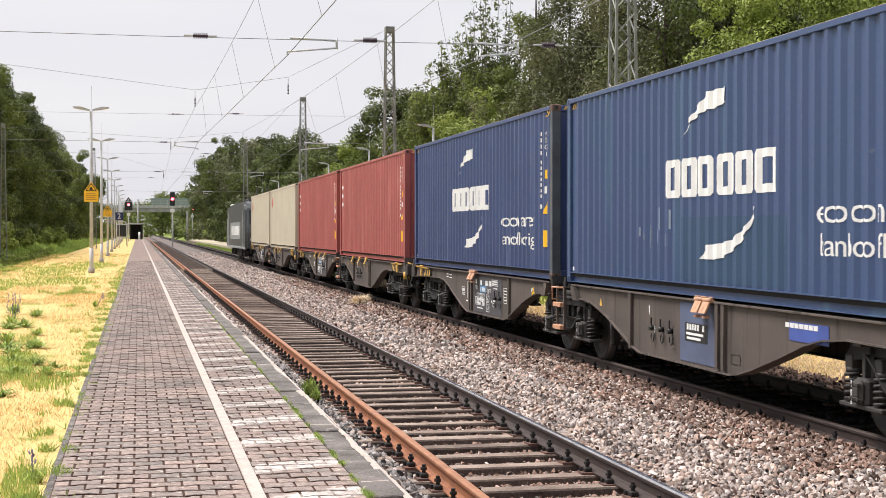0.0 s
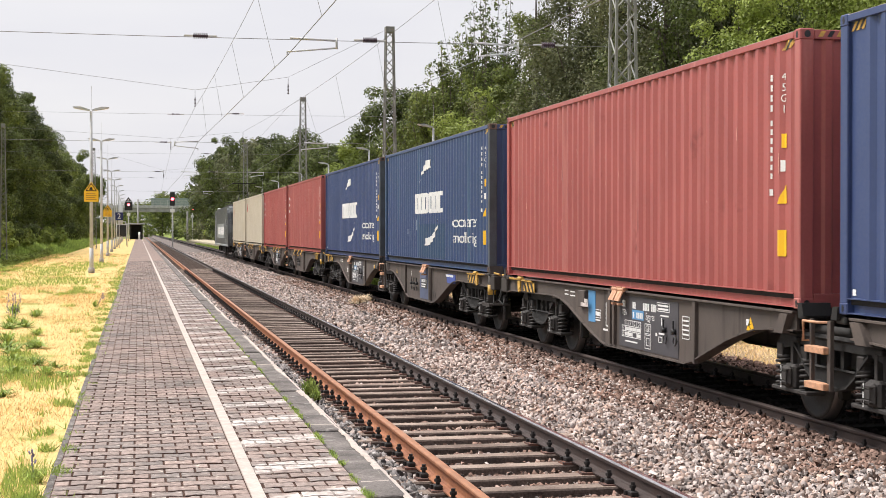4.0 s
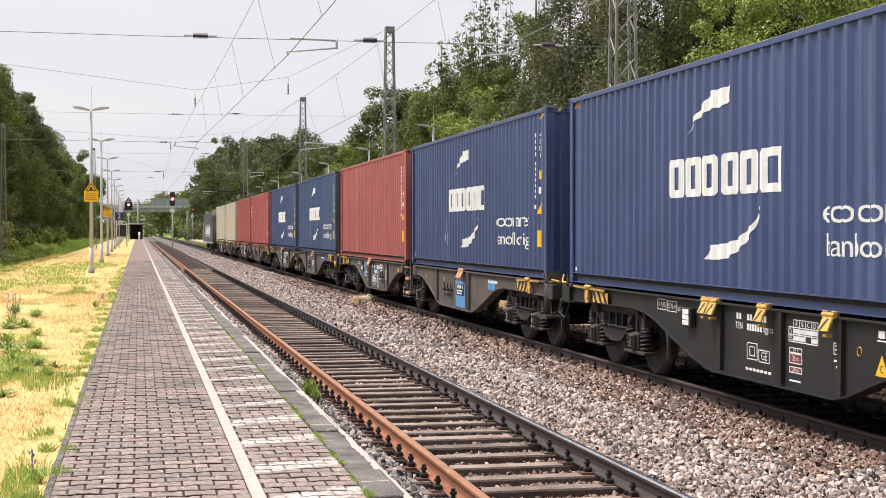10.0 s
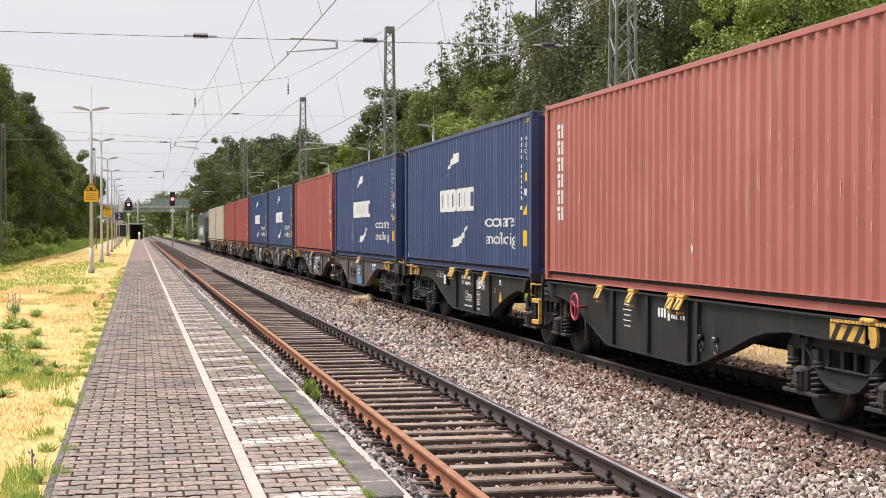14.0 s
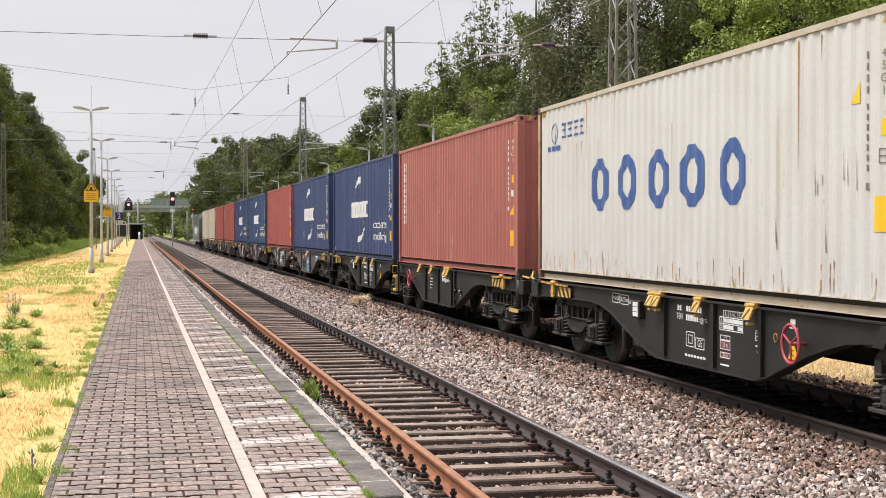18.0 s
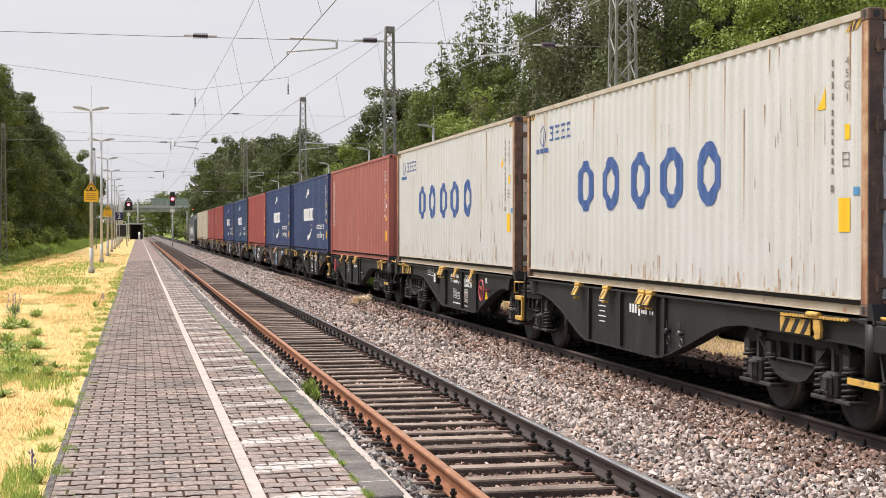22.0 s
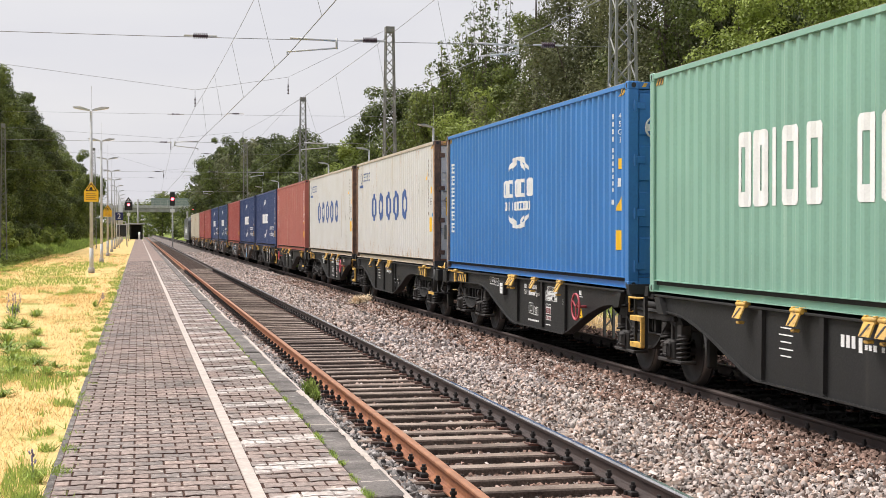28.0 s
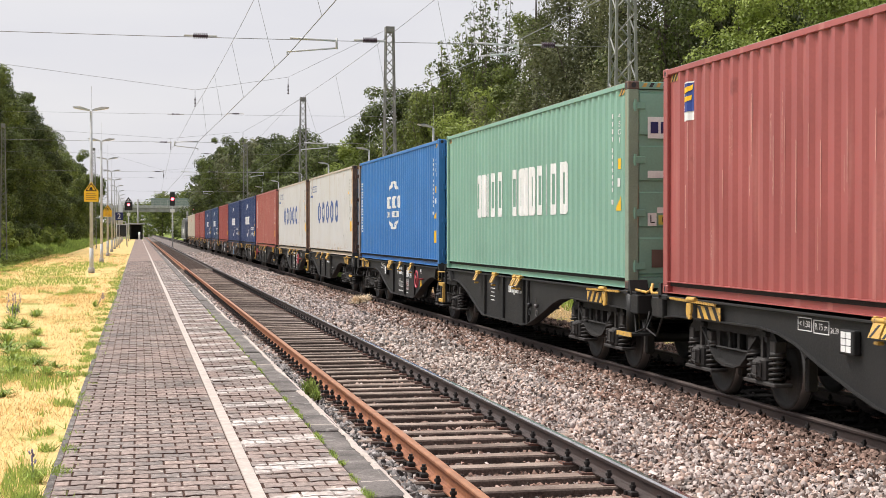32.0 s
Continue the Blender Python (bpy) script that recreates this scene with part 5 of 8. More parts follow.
        bars(top, "lettering", xf, [(5.8, 0.47, 0.5, 0.02), (4.55, 1.03, 0.38, 0.025), (4.55, 0.985, 0.38, 0.025), (4.5, 0.9, 0.3, 0.02), (4.6, 0.82, 0.02, 0.1), (4.8, 0.64, 0.06, 0.04), (4.6, 0.66, 0.2, 0.025)], w, "white lettering too small to read")
        outline(top, x, 7.19, 7.47, 0.71, 0.84, w)
        bars(top, "lettering", x, [(7.33, 0.775, 0.2, 0.06), (7.33, 0.68, 0.24, 0.02), (6.93, 0.79, 0.025, 0.34), (6.82, 0.622, 0.22, 0.02), (6.95, 0.56, 0.24, 0.03), (8.62, 1.05, 0.24, 0.02), (8.62, 0.99, 0.24, 0.02), (8.95, 1.06, 0.2, 0.02), (8.95, 1.0, 0.2, 0.02)], w, "white lettering too small to read")
        for k in range(5):
            outline(top, x, 3.63, 3.88, 0.65 + k * 0.058, 0.708 + k * 0.058, w)
        triangle_mark(top, x, 1.785, 0.89, 0.22, 0.15)
        for y in (-2.0,):
            bm = B()
            prism(bm, [(y - 0.06, 0.9), (y + 0.06, 0.9), (y, 1.02)], x - 0.004, x, "x")
            part("warning_mark", bm, M["yellow"], top)
        bars(top, "lettering", x, [(1.85, 0.98, 0.1, 0.07), (-4.1, 0.95, 0.03, 0.12), (-4.3, 0.7, 0.03, 0.1)], w)


WAGONS = []
mids = [REAR[k] - GAP_IN / 2 for k in "ACEGIKMO"]
plain = wagon(pose(XC, mids[0], 0), False, "brown-grey articulated container wagon with yellow pin flaps")
dull = wagon(pose(XC, mids[2], 0), False, "brown-grey articulated container wagon with a dull blue panel", "dull")
bright = wagon(pose(XC, mids[3], 0), False, "brown-grey articulated container wagon with a light blue panel", "bright")
dark = wagon(pose(XC, mids[4], 0), True, "dark grey articulated container wagon with yellow pin flaps and warning plates", None, -1)
clean = wagon(pose(XC, mids[5], 0), True, "dark grey articulated container wagon with yellow pin flaps and warning plates")
for i, y in enumerate(mids):
    base = (plain, plain, dull, bright, dark, clean, clean, clean)[i]
    ob = base if i in (0, 2, 3, 4, 5) else copy_thing(base, pose(XC, y, 0))
    MOVERS.append((ob, pose(XC, y, 0)))
    WAGONS.append(ob)
    for c in ob.children:
        if c.name.startswith("wheelset"):
            WHEELS.append((c, c.matrix_basis.copy(), 0.46))

BOX = {}
for key, body, label, fm, doors in (
        ("A", CREAM, "cream shipping container with a small red mark", None, False),
        ("B", CREAM, "cream shipping container with a small red mark", None, False),
        ("C", RED_A, "brick-red corrugated shipping container", None, False),
        ("D", RED_A, "brick-red corrugated shipping container with white lettering", None, False),
        ("E", BLUE_N, "navy blue shipping container with a white company mark", None, False),
        ("F", BLUE_P, "scuffed navy blue shipping container with a white company mark", None, False),
        ("G", RED_A, "plain brick-red corrugated shipping container", None, False),
        ("H", BLUE_N, "navy blue shipping container with pale scratches and a white company mark", None, False),
        ("I", BLUE_N, "navy blue shipping container with a white company mark", None, False),
        ("J", RED_B, "faded orange-red shipping container with vertical white letters", None, False),
        ("K", WHITE_C, "rust-streaked off-white shipping container with a blue company mark", RUST_C, True),
        ("L", WHITE_C, "rust-streaked off-white shipping container with a blue company mark", RUST_C, True),
        ("M", BLUE_L, "bright blue shipping container with a round white emblem", None, True),
        ("N", GREEN, "sea-green shipping container with a white company mark", None, True),
        ("O", RED_A, "brick-red shipping container with a small yellow and blue sticker", None, False)):
    BOX[key] = container(key, body, label, fm, doors, None, WHITE_R if key in "KL" else None)


# ---- markings on the containers ----
def mark(top, name, polys, material, label=""):
    """Flat shapes on the wall that faces the platform; polys in (y, z)."""
    bm = B()
    for p in polys:
        flat_poly(bm, p)
    bmesh.ops.remove_doubles(bm, verts=bm.verts, dist=0.001)
    return part(name, drape(bm, k=COR_K[top.name]), material, top, label)


def wall_text(top, text, size, y, z, material, label="", wide=1.0):
    bm = letters(text, size)
    for v in bm.verts:
        v.co = Vector((y - v.co.x * wide, z + v.co.y, 0))
    return part("lettering", drape(bm, k=COR_K[top.name]), material, top, label)


def rect(y0, y1, z0, z1):
    return [(y0, z0), (y1, z0), (y1, z1), (y0, z1)]


def hex_frame(y0, y1, z0, z1, t=0.2):
    """An upright six-sided frame, in four pieces."""
    m, h, w = (y0 + y1) / 2, z1 - z0, y1 - y0
    out = [(y0, z0 + 0.28 * h), (m - 0.14 * w, z0), (m + 0.14 * w, z0), (y1, z0 + 0.28 * h), (y1, z1 - 0.28 * h), (m + 0.14 * w, z1), (m - 0.14 * w, z1), (y0, z1 - 0.28 * h)]
    k = 1 - 2 * t
    inn = [(m + (y - m) * k * 0.75, (z0 + z1) / 2 + (z - (z0 + z1) / 2) * 0.56) for y, z in out]
    n = len(out)
    return [[out[i], out[(i + 1) % n], inn[(i + 1) % n], inn[i]] for i in range(n)]


def block_frame(y0, y1, z0, z1, t=0.24):
    """A plain upright block with a tall window."""
    y0, y1 = y0 + 0.04 * (y1 - y0), y1 - 0.04 * (y1 - y0)
    w, h = y1 - y0, z1 - z0
    c = 0.1 * w
    a, b, s, u = y0 + t * w, y1 - t * w, z0 + 0.2 * h, z1 - 0.2 * h
    return [[(y0, z0 + c), (y0 + c, z0), (a, s), (a, u), (y0 + c, z1), (y0, z1 - c)], [(y0 + c, z0), (y1 - c, z0), (b, s), (a, s)],
            [(y1 - c, z0), (y1, z0 + c), (y1, z1 - c), (y1 - c, z1), (b, u), (b, s)], [(a, u), (b, u), (y1 - c, z1), (y0 + c, z1)]]


def arc(yc, zc, ry, rz, a0, a1, w, n=12, taper=True):
    """A curved band as quads."""
    pts = []
    for i in range(n + 1):
        u = i / n
        t = radians(a0 + (a1 - a0) * u)
        k = w * (0.35 + 0.65 * math.sin(math.pi * u)) if taper else w
        pts.append(((yc + (ry - k / 2) * math.cos(t), zc + (rz - k / 2) * math.sin(t)), (yc + (ry + k / 2) * math.cos(t), zc + (rz + k / 2) * math.sin(t))))
    return [[a[0], a[1], b[1], b[0]] for a, b in zip(pts, pts[1:])]


def number_marks(top, colour, pale=False):
    """Upright code bars, size code and stickers near the rear post."""
    mark(top, "code_marking", [rect(0.742, 0.766, 2.49 - 0.108 * k - 0.07, 2.49 - 0.108 * k) for k in range(4)] + [rect(0.742, 0.766, 2.0 - 0.095 * k - 0.06, 2.0 - 0.095 * k) for k in range(7)] + [rect(0.735, 0.775, 1.19, 1.26)], colour, "upright row of code marks too small to read")["kind"] = "stuff"
    wall_text(top, "4\n5\nG\n1", 0.115, 0.46, 2.27, colour)
    mark(top, "yellow_sticker", [rect(0.41, 0.49, 1.69, 1.84)], M["sign_yellow"])
    if pale:
        a, b, c, d = 0.42, 0.52, 1.43, 1.57
        mark(top, "outlined_sticker", [rect(a, b, c, c + 0.012), rect(a, b, d - 0.012, d), rect(a, b, (c + d) / 2 - 0.006, (c + d) / 2 + 0.006), rect(a, a + 0.01, c, d), rect(b - 0.01, b, c, d)], colour)
        mark(top, "warning_triangle", [[(1.07, 2.02), (0.89, 2.02), (0.91, 2.26)]], M["sign_yellow"], "yellow warning triangle")
        mark(top, "arrow_sticker", [rect(0.2, 0.3, 1.15, 1.23)], M["panel_blue"])
        return mark(top, "height_sticker", [rect(0.40, 0.62, 0.8, 1.13)], M["sign_yellow"], "yellow height caution sticker")
    mark(top, "pale_sticker", [rect(0.44, 0.5, 1.44, 1.56)], colour)
    mark(top, "warning_triangle", [[(0.56, 1.10), (0.40, 1.10), (0.42, 1.31)]], M["sign_yellow"], "yellow warning triangle")
    if top == BOX["N"]:
        return None
    y = mark(top, "height_sticker", [rect(0.41, 0.55, 0.54, 0.82)], M["sign_yellow"], "yellow height caution sticker")
    return y


def navy_marks(key):
    top = BOX[key]
    w = M["white"]
    # two swooshes above and below a row of plain blocks
    up = [((7.22, 1.97), (7.19, 1.99)), ((7.02, 2.13), (6.98, 2.2)), ((6.72, 2.22), (6.69, 2.34)), ((6.45, 2.27), (6.40, 2.48)), ((6.13, 2.26), (6.15, 2.48)), ((5.86, 2.33), (5.84, 2.49))]
    dn = [((5.03, 1.09), (5.0, 1.07)), ((5.23, 0.88), (5.2, 0.83)), ((5.38, 0.83), (5.33, 0.74)), ((5.62, 0.72), (5.55, 0.62)), ((5.95, 0.67), (5.92, 0.5)), ((6.25, 0.65), (6.2, 0.47)), ((6.45, 0.64), (6.62, 0.47))]
    mark(top, "swoosh", [[a[0], a[1], b[1], b[0]] for a, b in zip(up, up[1:])], w, "white tapering swoosh")
    mark(top, "swoosh", [[a[0], a[1], b[1], b[0]] for a, b in zip(dn, dn[1:])], w)
    for y0, y1 in ((7.34, 7.80), (6.78, 7.24), (6.26, 6.70), (5.66, 6.10), (5.12, 5.56), (4.47, 5.03)):
        mark(top, "company_mark", block_frame(y0, y1, 1.23, 1.715), w)
    if key == "F":
        patch = mark(top, "repaint_patch", [rect(4.2, 7.3, 0.19, 0.98)], mat("teal_repaint", (0.035, 0.074, 0.145), 0.5, col2=(0.03, 0.066, 0.135), scale=1.5), "teal repainted patch")
        for v in patch.data.vertices:
            v.co.x += 0.003
        for c in top.children:
            if c.name.startswith("swoosh"):
                for v in c.data.vertices:
                    v.co.x -= 0.006
    wall_text(top, "eco container", 0.36, 2.33, 1.0, w, wide=1.22)
    wall_text(top, "bamboo flooring", 0.33, 2.36, 0.66, w, wide=1.04)
    number_marks(top, w)
    mark(top, "pale_spot", [rect(11.93, 12.0, 0.19, 0.25)], w)
    if key in "FH":
        rnd = random.Random(key)
        mark(top, "scratches", [rect(y, y + 0.03, z, z + rnd.uniform(0.08, 0.3)) for y, z in ((rnd.uniform(7.6, 8.8), rnd.uniform(0.5, 0.9)) for k in range(9))], mat("pale_scratch", (0.3, 0.36, 0.46), 0.6), "pale scratches")["kind"] = "stuff"


for key in "EFHI":
    navy_marks(key)

# faded red containers
for key in "CDGJO":
    top = BOX[key]
    w = M["white"]
    if key != "O":
        number_marks(top, w)
    if key in "CD":
        mark(top, "lettering", [rect(11.55, 11.7, 2.2 - 0.28 * k, 2.32 - 0.28 * k) for k in range(3)], w)
    rnd = random.Random(ord(key))
    scuff = mat("pale_red_scuff", (0.78, 0.47, 0.39), 0.7)
    polys = []
    for k in range({"J": 120, "O": 70, "G": 14}.get(key, 14)):
        i = rnd.randrange(N_COR)
        y = Y_A + 0.05 + i * PITCH + rnd.choice((0.0, FLAT - 0.012))
        z = rnd.gauss(1.45, 0.3) if key == "J" else rnd.gauss(1.6, 0.4)
        polys.append(rect(y, y + rnd.uniform(0.005, 0.013), z - (0.25 if key == "O" else 0), z + (rnd.uniform(0.05, 0.4) if key == "O" else rnd.uniform(0.03, 0.25))))
    polys = [p for p in polys if p[0][1] > 0.2 and p[2][1] < 2.75]
    tagged(mark(top, "scuff_marks", polys, scuff, "pale scuff marks on the ribs"), kind="stuff")
jt = BOX["J"]
polys = []
for k in range(6):
    z = 2.53 - k * 0.265
    polys += [rect(11.25, 11.30, z - 0.22, z), rect(11.32, 11.56, z - 0.07, z), rect(11.32, 11.40, z - 0.22, z - 0.1)]
mark(jt, "company_mark", polys, M["white"], "upright row of white blocks")
mark(jt, "pale_spot", [[(5.54, 0.55), (5.68, 0.53), (5.70, 0.63), (5.6, 0.66), (5.54, 0.62)]], M["white"])
mark(BOX["O"], "sticker", [rect(11.17, 11.54, 2.18, 2.66)], M["white"], "small sticker in yellow, blue and white")
field = mark(BOX["O"], "sticker_field", [rect(11.19, 11.52, 2.29, 2.64)], mat("royal_blue_sticker", (0.025, 0.06, 0.3), 0.45, grain=0.03))
for v in field.data.vertices:
    v.co.x -= 0.006
stripe = mark(BOX["O"], "sticker_stripe", [[(11.46, 2.50), (11.24, 2.56), (11.22, 2.62), (11.44, 2.58)], [(11.46, 2.40), (11.28, 2.43), (11.26, 2.49), (11.46, 2.46)]], M["sign_yellow"])
for v in stripe.data.vertices:
    v.co.x -= 0.012

# off-white containers: blue six-sided frames in a row
MARK_BLUE = mat("worn_blue_marking", (0.035, 0.085, 0.27), 0.5, col2=(0.05, 0.11, 0.3), scale=3, grain=0.1)
RUST_RUN = mat("rust_run", (0.5, 0.27, 0.12), 0.8, col2=(0.36, 0.18, 0.08), scale=6, grain=0.2)
TAN_STAIN = mat("tan_rust_stain", (0.53, 0.44, 0.33), 0.8, col2=(0.46, 0.34, 0.22), scale=5, grain=0.2)
DIRT_RUN = mat("dark_scratch", (0.22, 0.19, 0.16), 0.8, grain=0.2)
for key in "KL":
    top = BOX[key]
    for y0, y1 in ((8.45, 9.22), (7.22, 7.98), (6.0, 6.74), (4.74, 5.56), (3.55, 4.3)):
        mark(top, "company_mark", hex_frame(y0, y1, 1.11, 1.88), MARK_BLUE, "blue six-sided frame")
    mark(top, "emblem", [rect(11.4, 11.6, 2.12, 2.2), rect(11.16, 11.34, 2.12, 2.2), rect(10.92, 11.1, 2.12, 2.2), [(11.24, 2.22), (11.16, 2.22), (11.2, 2.56)]] + arc(11.2, 2.4, 0.16, 0.17, 0, 360, 0.018, 18, False), MARK_BLUE)
    polys = []
    for y0, y1 in ((10.55, 10.78), (10.22, 10.48), (9.92, 10.16), (9.64, 9.86)):
        polys += [rect(y0, y1, 2.50, 2.54), rect(y0 + 0.02, y1 - 0.02, 2.41, 2.445), rect(y0, y1, 2.30, 2.335), rect((y0 + y1) / 2 - 0.02, (y0 + y1) / 2 + 0.02, 2.335, 2.5)]
    mark(top, "lettering", polys, MARK_BLUE, "row of small blue marks")
    number_marks(top, DIRT_RUN, True)
    rnd = random.Random(ord(key))
    runs = []
    for k in range(64):
        y = Y_A + 0.05 + rnd.randrange(N_COR) * PITCH + rnd.choice((0.0, 0.04, 0.16))
        h = rnd.choice((0.12, 0.2, 0.3, 0.9, 1.4))
        z1 = rnd.choice((0.5, 0.36, 0.42, 2.78, 2.2)) if h > 0.25 else rnd.uniform(0.25, 0.55)
        w = rnd.uniform(0.01, 0.028)
        runs.append([(y + w * 0.4, max(0.18, z1 - h * rnd.uniform(0.4, 1))), (y + w * 0.6, max(0.18, z1 - h)), (y + w, z1 - 0.03), (y + w * 0.5, z1), (y, z1 - 0.02)])
    tagged(mark(top, "rust_run", runs, RUST_RUN, "thin rust runs on the wall"), kind="stuff")
    low = []
    for k in range(80):
        y, w, h = rnd.uniform(0.2, CL - 0.3), rnd.uniform(0.015, 0.07), rnd.choice((0.02, 0.03, 0.05, 0.06, 0.12))
        low.append([(y, 0.168), (y + w, 0.168), (y + w * rnd.uniform(0.5, 0.8), 0.168 + h * 0.7), (y + w * 0.4, 0.168 + h), (y + w * 0.1, 0.168 + h * 0.5)])
    tagged(mark(top, "rust_stain", low, TAN_STAIN, "tan rust stains along the lower edge"), kind="stuff")
    runs = []
    for k in range(12):
        y, z = rnd.uniform(0.9, 3.4), rnd.uniform(0.5, 1.9)
        runs.append([(y, z), (y + 0.012, z), (y + 0.02, z + rnd.uniform(0.1, 0.5)), (y + 0.005, z + 0.1)])
    tagged(mark(top, "scratches", runs, DIRT_RUN), kind="stuff")

# bright blue container: round emblem of arcs, and an upright row of marks
mt = BOX["M"]
yc, zc = 6.08, 1.5
polys = arc(yc, zc, 0.86, 0.62, 38, 90, 0.1) + arc(yc, zc, 0.86, 0.62, 90, 142, 0.1) + arc(yc, zc, 0.5, 0.60, 40, 90, 0.09) + arc(yc, zc, 0.5, 0.6, 90, 140, 0.09)
polys += arc(yc, zc, 0.86, 0.62, 218, 270, 0.1) + arc(yc, zc, 0.86, 0.62, 270, 322, 0.1) + arc(yc, zc, 0.5, 0.6, 225, 270, 0.08) + arc(yc, zc, 0.5, 0.6, 270, 315, 0.08)
mark(mt, "emblem", polys, M["white"], "round emblem of white arcs")
for k in range(5):
    mark(mt, "company_mark", block_frame(6.80 - k * 0.415, 7.16 - k * 0.415, 1.42, 1.74, 0.3), M["white"])
for k in range(8):
    mark(mt, "company_mark", block_frame(6.86 - k * 0.235, 7.04 - k * 0.235, 1.18, 1.34, 0.34), M["white"])
polys = []
for k in range(6):
    z = 2.26 - k * 0.255
    polys += [rect(11.5, 11.76, z - 0.04, z), rect(11.52, 11.74, z - 0.11, z - 0.075), rect(11.5, 11.76, z - 0.2, z - 0.16), rect(11.61, 11.65, z - 0.16, z - 0.04)]
mark(mt, "lettering", polys, M["white"], "upright row of white marks")
number_marks(mt, M["white"])

# sea-green container: two groups of tall white blocks
nt = BOX["N"]
polys = []
for y0, y1 in ((8.95, 9.34), (8.5, 8.88), (8.28, 8.42), (7.72, 8.2), (7.18, 7.62), (6.12, 6.54), (5.66, 6.05), (5.44, 5.58), (4.9, 5.34), (4.42, 4.82), (4.16, 4.28), (3.56, 4.02), (2.96, 3.42)):
    mark(nt, "company_mark", block_frame(y0, y1, 1.08, 1.92, 0.37) if y1 - y0 > 0.2 else [rect(y0, y1, 1.08, 1.92)], M["white"])
number_marks(nt, M["white"])

# cream containers: small red mark
for key in "AB":
    mark(BOX[key], "company_mark", [rect(10.9, 11.25, 2.0, 2.5), rect(10.7, 10.85, 2.1, 2.3)], mat("faded_red_marking", (0.55, 0.12, 0.1), 0.6), "small faded red mark")


# ---- plates and stickers on the rear doors ----
def door_plate(top, name, x0, x1, z0, z1, material, label="", y=0.013):
    bm = B()
    box(bm, x0, x1, y - 0.005, y, z0, z1)
    return part(name, bm, material, top, label)


def door_text(plate, text, size, x, z, material, y=0.006):
    bm = letters(text, size)
    bmesh.ops.transform(bm, matrix=Matrix(((1, 0, 0, x), (0, 0, 1, y), (0, 1, 0, z), (0, 0, 0, 1))), verts=bm.verts)
    return part("lettering", bm, material, plate)


GREY_P = mat("dull_grey_patch", (0.2, 0.2, 0.19), 0.7)
for key in "KL":
    top = BOX[key]
    p = door_plate(top, "owner_plate", -0.93, -0.53, 1.86, 2.35, M["white"], "white plate with a navy field and yellow stripes")
    door_plate(p, "field", -0.91, -0.55, 1.95, 2.33, M["navy_sign"], y=0.007)
    bm = B()
    for dz in (0, -0.11):
        pts = [(-0.88, 2.05 + dz + 0.1), (-0.80, 2.15 + dz + 0.06), (-0.66, 2.2 + dz + 0.06), (-0.58, 2.24 + dz + 0.06), (-0.63, 2.16 + dz + 0.06), (-0.76, 2.12 + dz + 0.06)]
        prism(bm, pts, -0.004, 0.003, "y")
    part("stripe", bm, M["sign_yellow"], p)
    door_plate(p, "lettering", -0.9, -0.56, 1.885, 1.93, M["navy_sign"], y=0.007)
    door_plate(top, "lettering", -1.0, -0.42, 1.70, 1.74, GREY_P)
    c = door_plate(top, "caution_sticker", -0.94, -0.5, 1.17, 1.60, M["sign_yellow"], "yellow caution sticker with black letters")
    for text, z in (("CAUTION", 1.52), ("9'6\"", 1.38), ("HIGH", 1.25)):
        door_text(c, text, 0.115, -0.72, z, M["black"])
    door_plate(top, "grey_patch", -0.98, -0.74, 0.62, 0.95, GREY_P)
    bm = B()
    for x in (-0.88, -0.78):
        ring(bm, (x, 0.004, 0.33), 0.04, 0.006, "y", 12)
    part("ring_mark", bm, M["black"], top)
p = door_plate(nt, "owner_plate", -0.93, -0.55, 2.1, 2.4, M["white"], "white plate with a navy mark")
door_plate(p, "mark", -0.89, -0.78, 2.17, 2.33, M["navy_sign"], y=0.007)
door_plate(p, "mark", -0.74, -0.6, 2.17, 2.33, M["navy_sign"], y=0.007)
door_plate(nt, "oval_plate", -0.93, -0.58, 1.55, 1.65, M["white"])
p = door_plate(nt, "letter_sticker", -0.93, -0.8, 0.88, 1.06, M["white"])
door_text(p, "L", 0.16, -0.865, 0.97, M["black"])
p = door_plate(nt, "letter_sticker", -0.77, -0.62, 0.9, 1.03, mat("lime_sticker", (0.65, 0.62, 0.12), 0.5))
door_text(p, "B", 0.11, -0.695, 0.965, M["black"])
door_plate(nt, "small_sticker", -0.79, -0.62, 1.06, 1.14, M["white"])
door_plate(nt, "brown_patch", -0.87, -0.63, 0.3, 0.55, mat("brown_patch", (0.16, 0.1, 0.08), 0.8))
bm = B()
ring(bm, (-0.8, 0.004, 2.25), 0.16, 0.015, "y", 18, 4)
for x in (-0.9, -0.8, -0.7):
    box(bm, x - 0.04, x + 0.04, 0.0, 0.006, 2.2, 2.3)
part("emblem", bm, M["white"], mt, "round white emblem on the door")


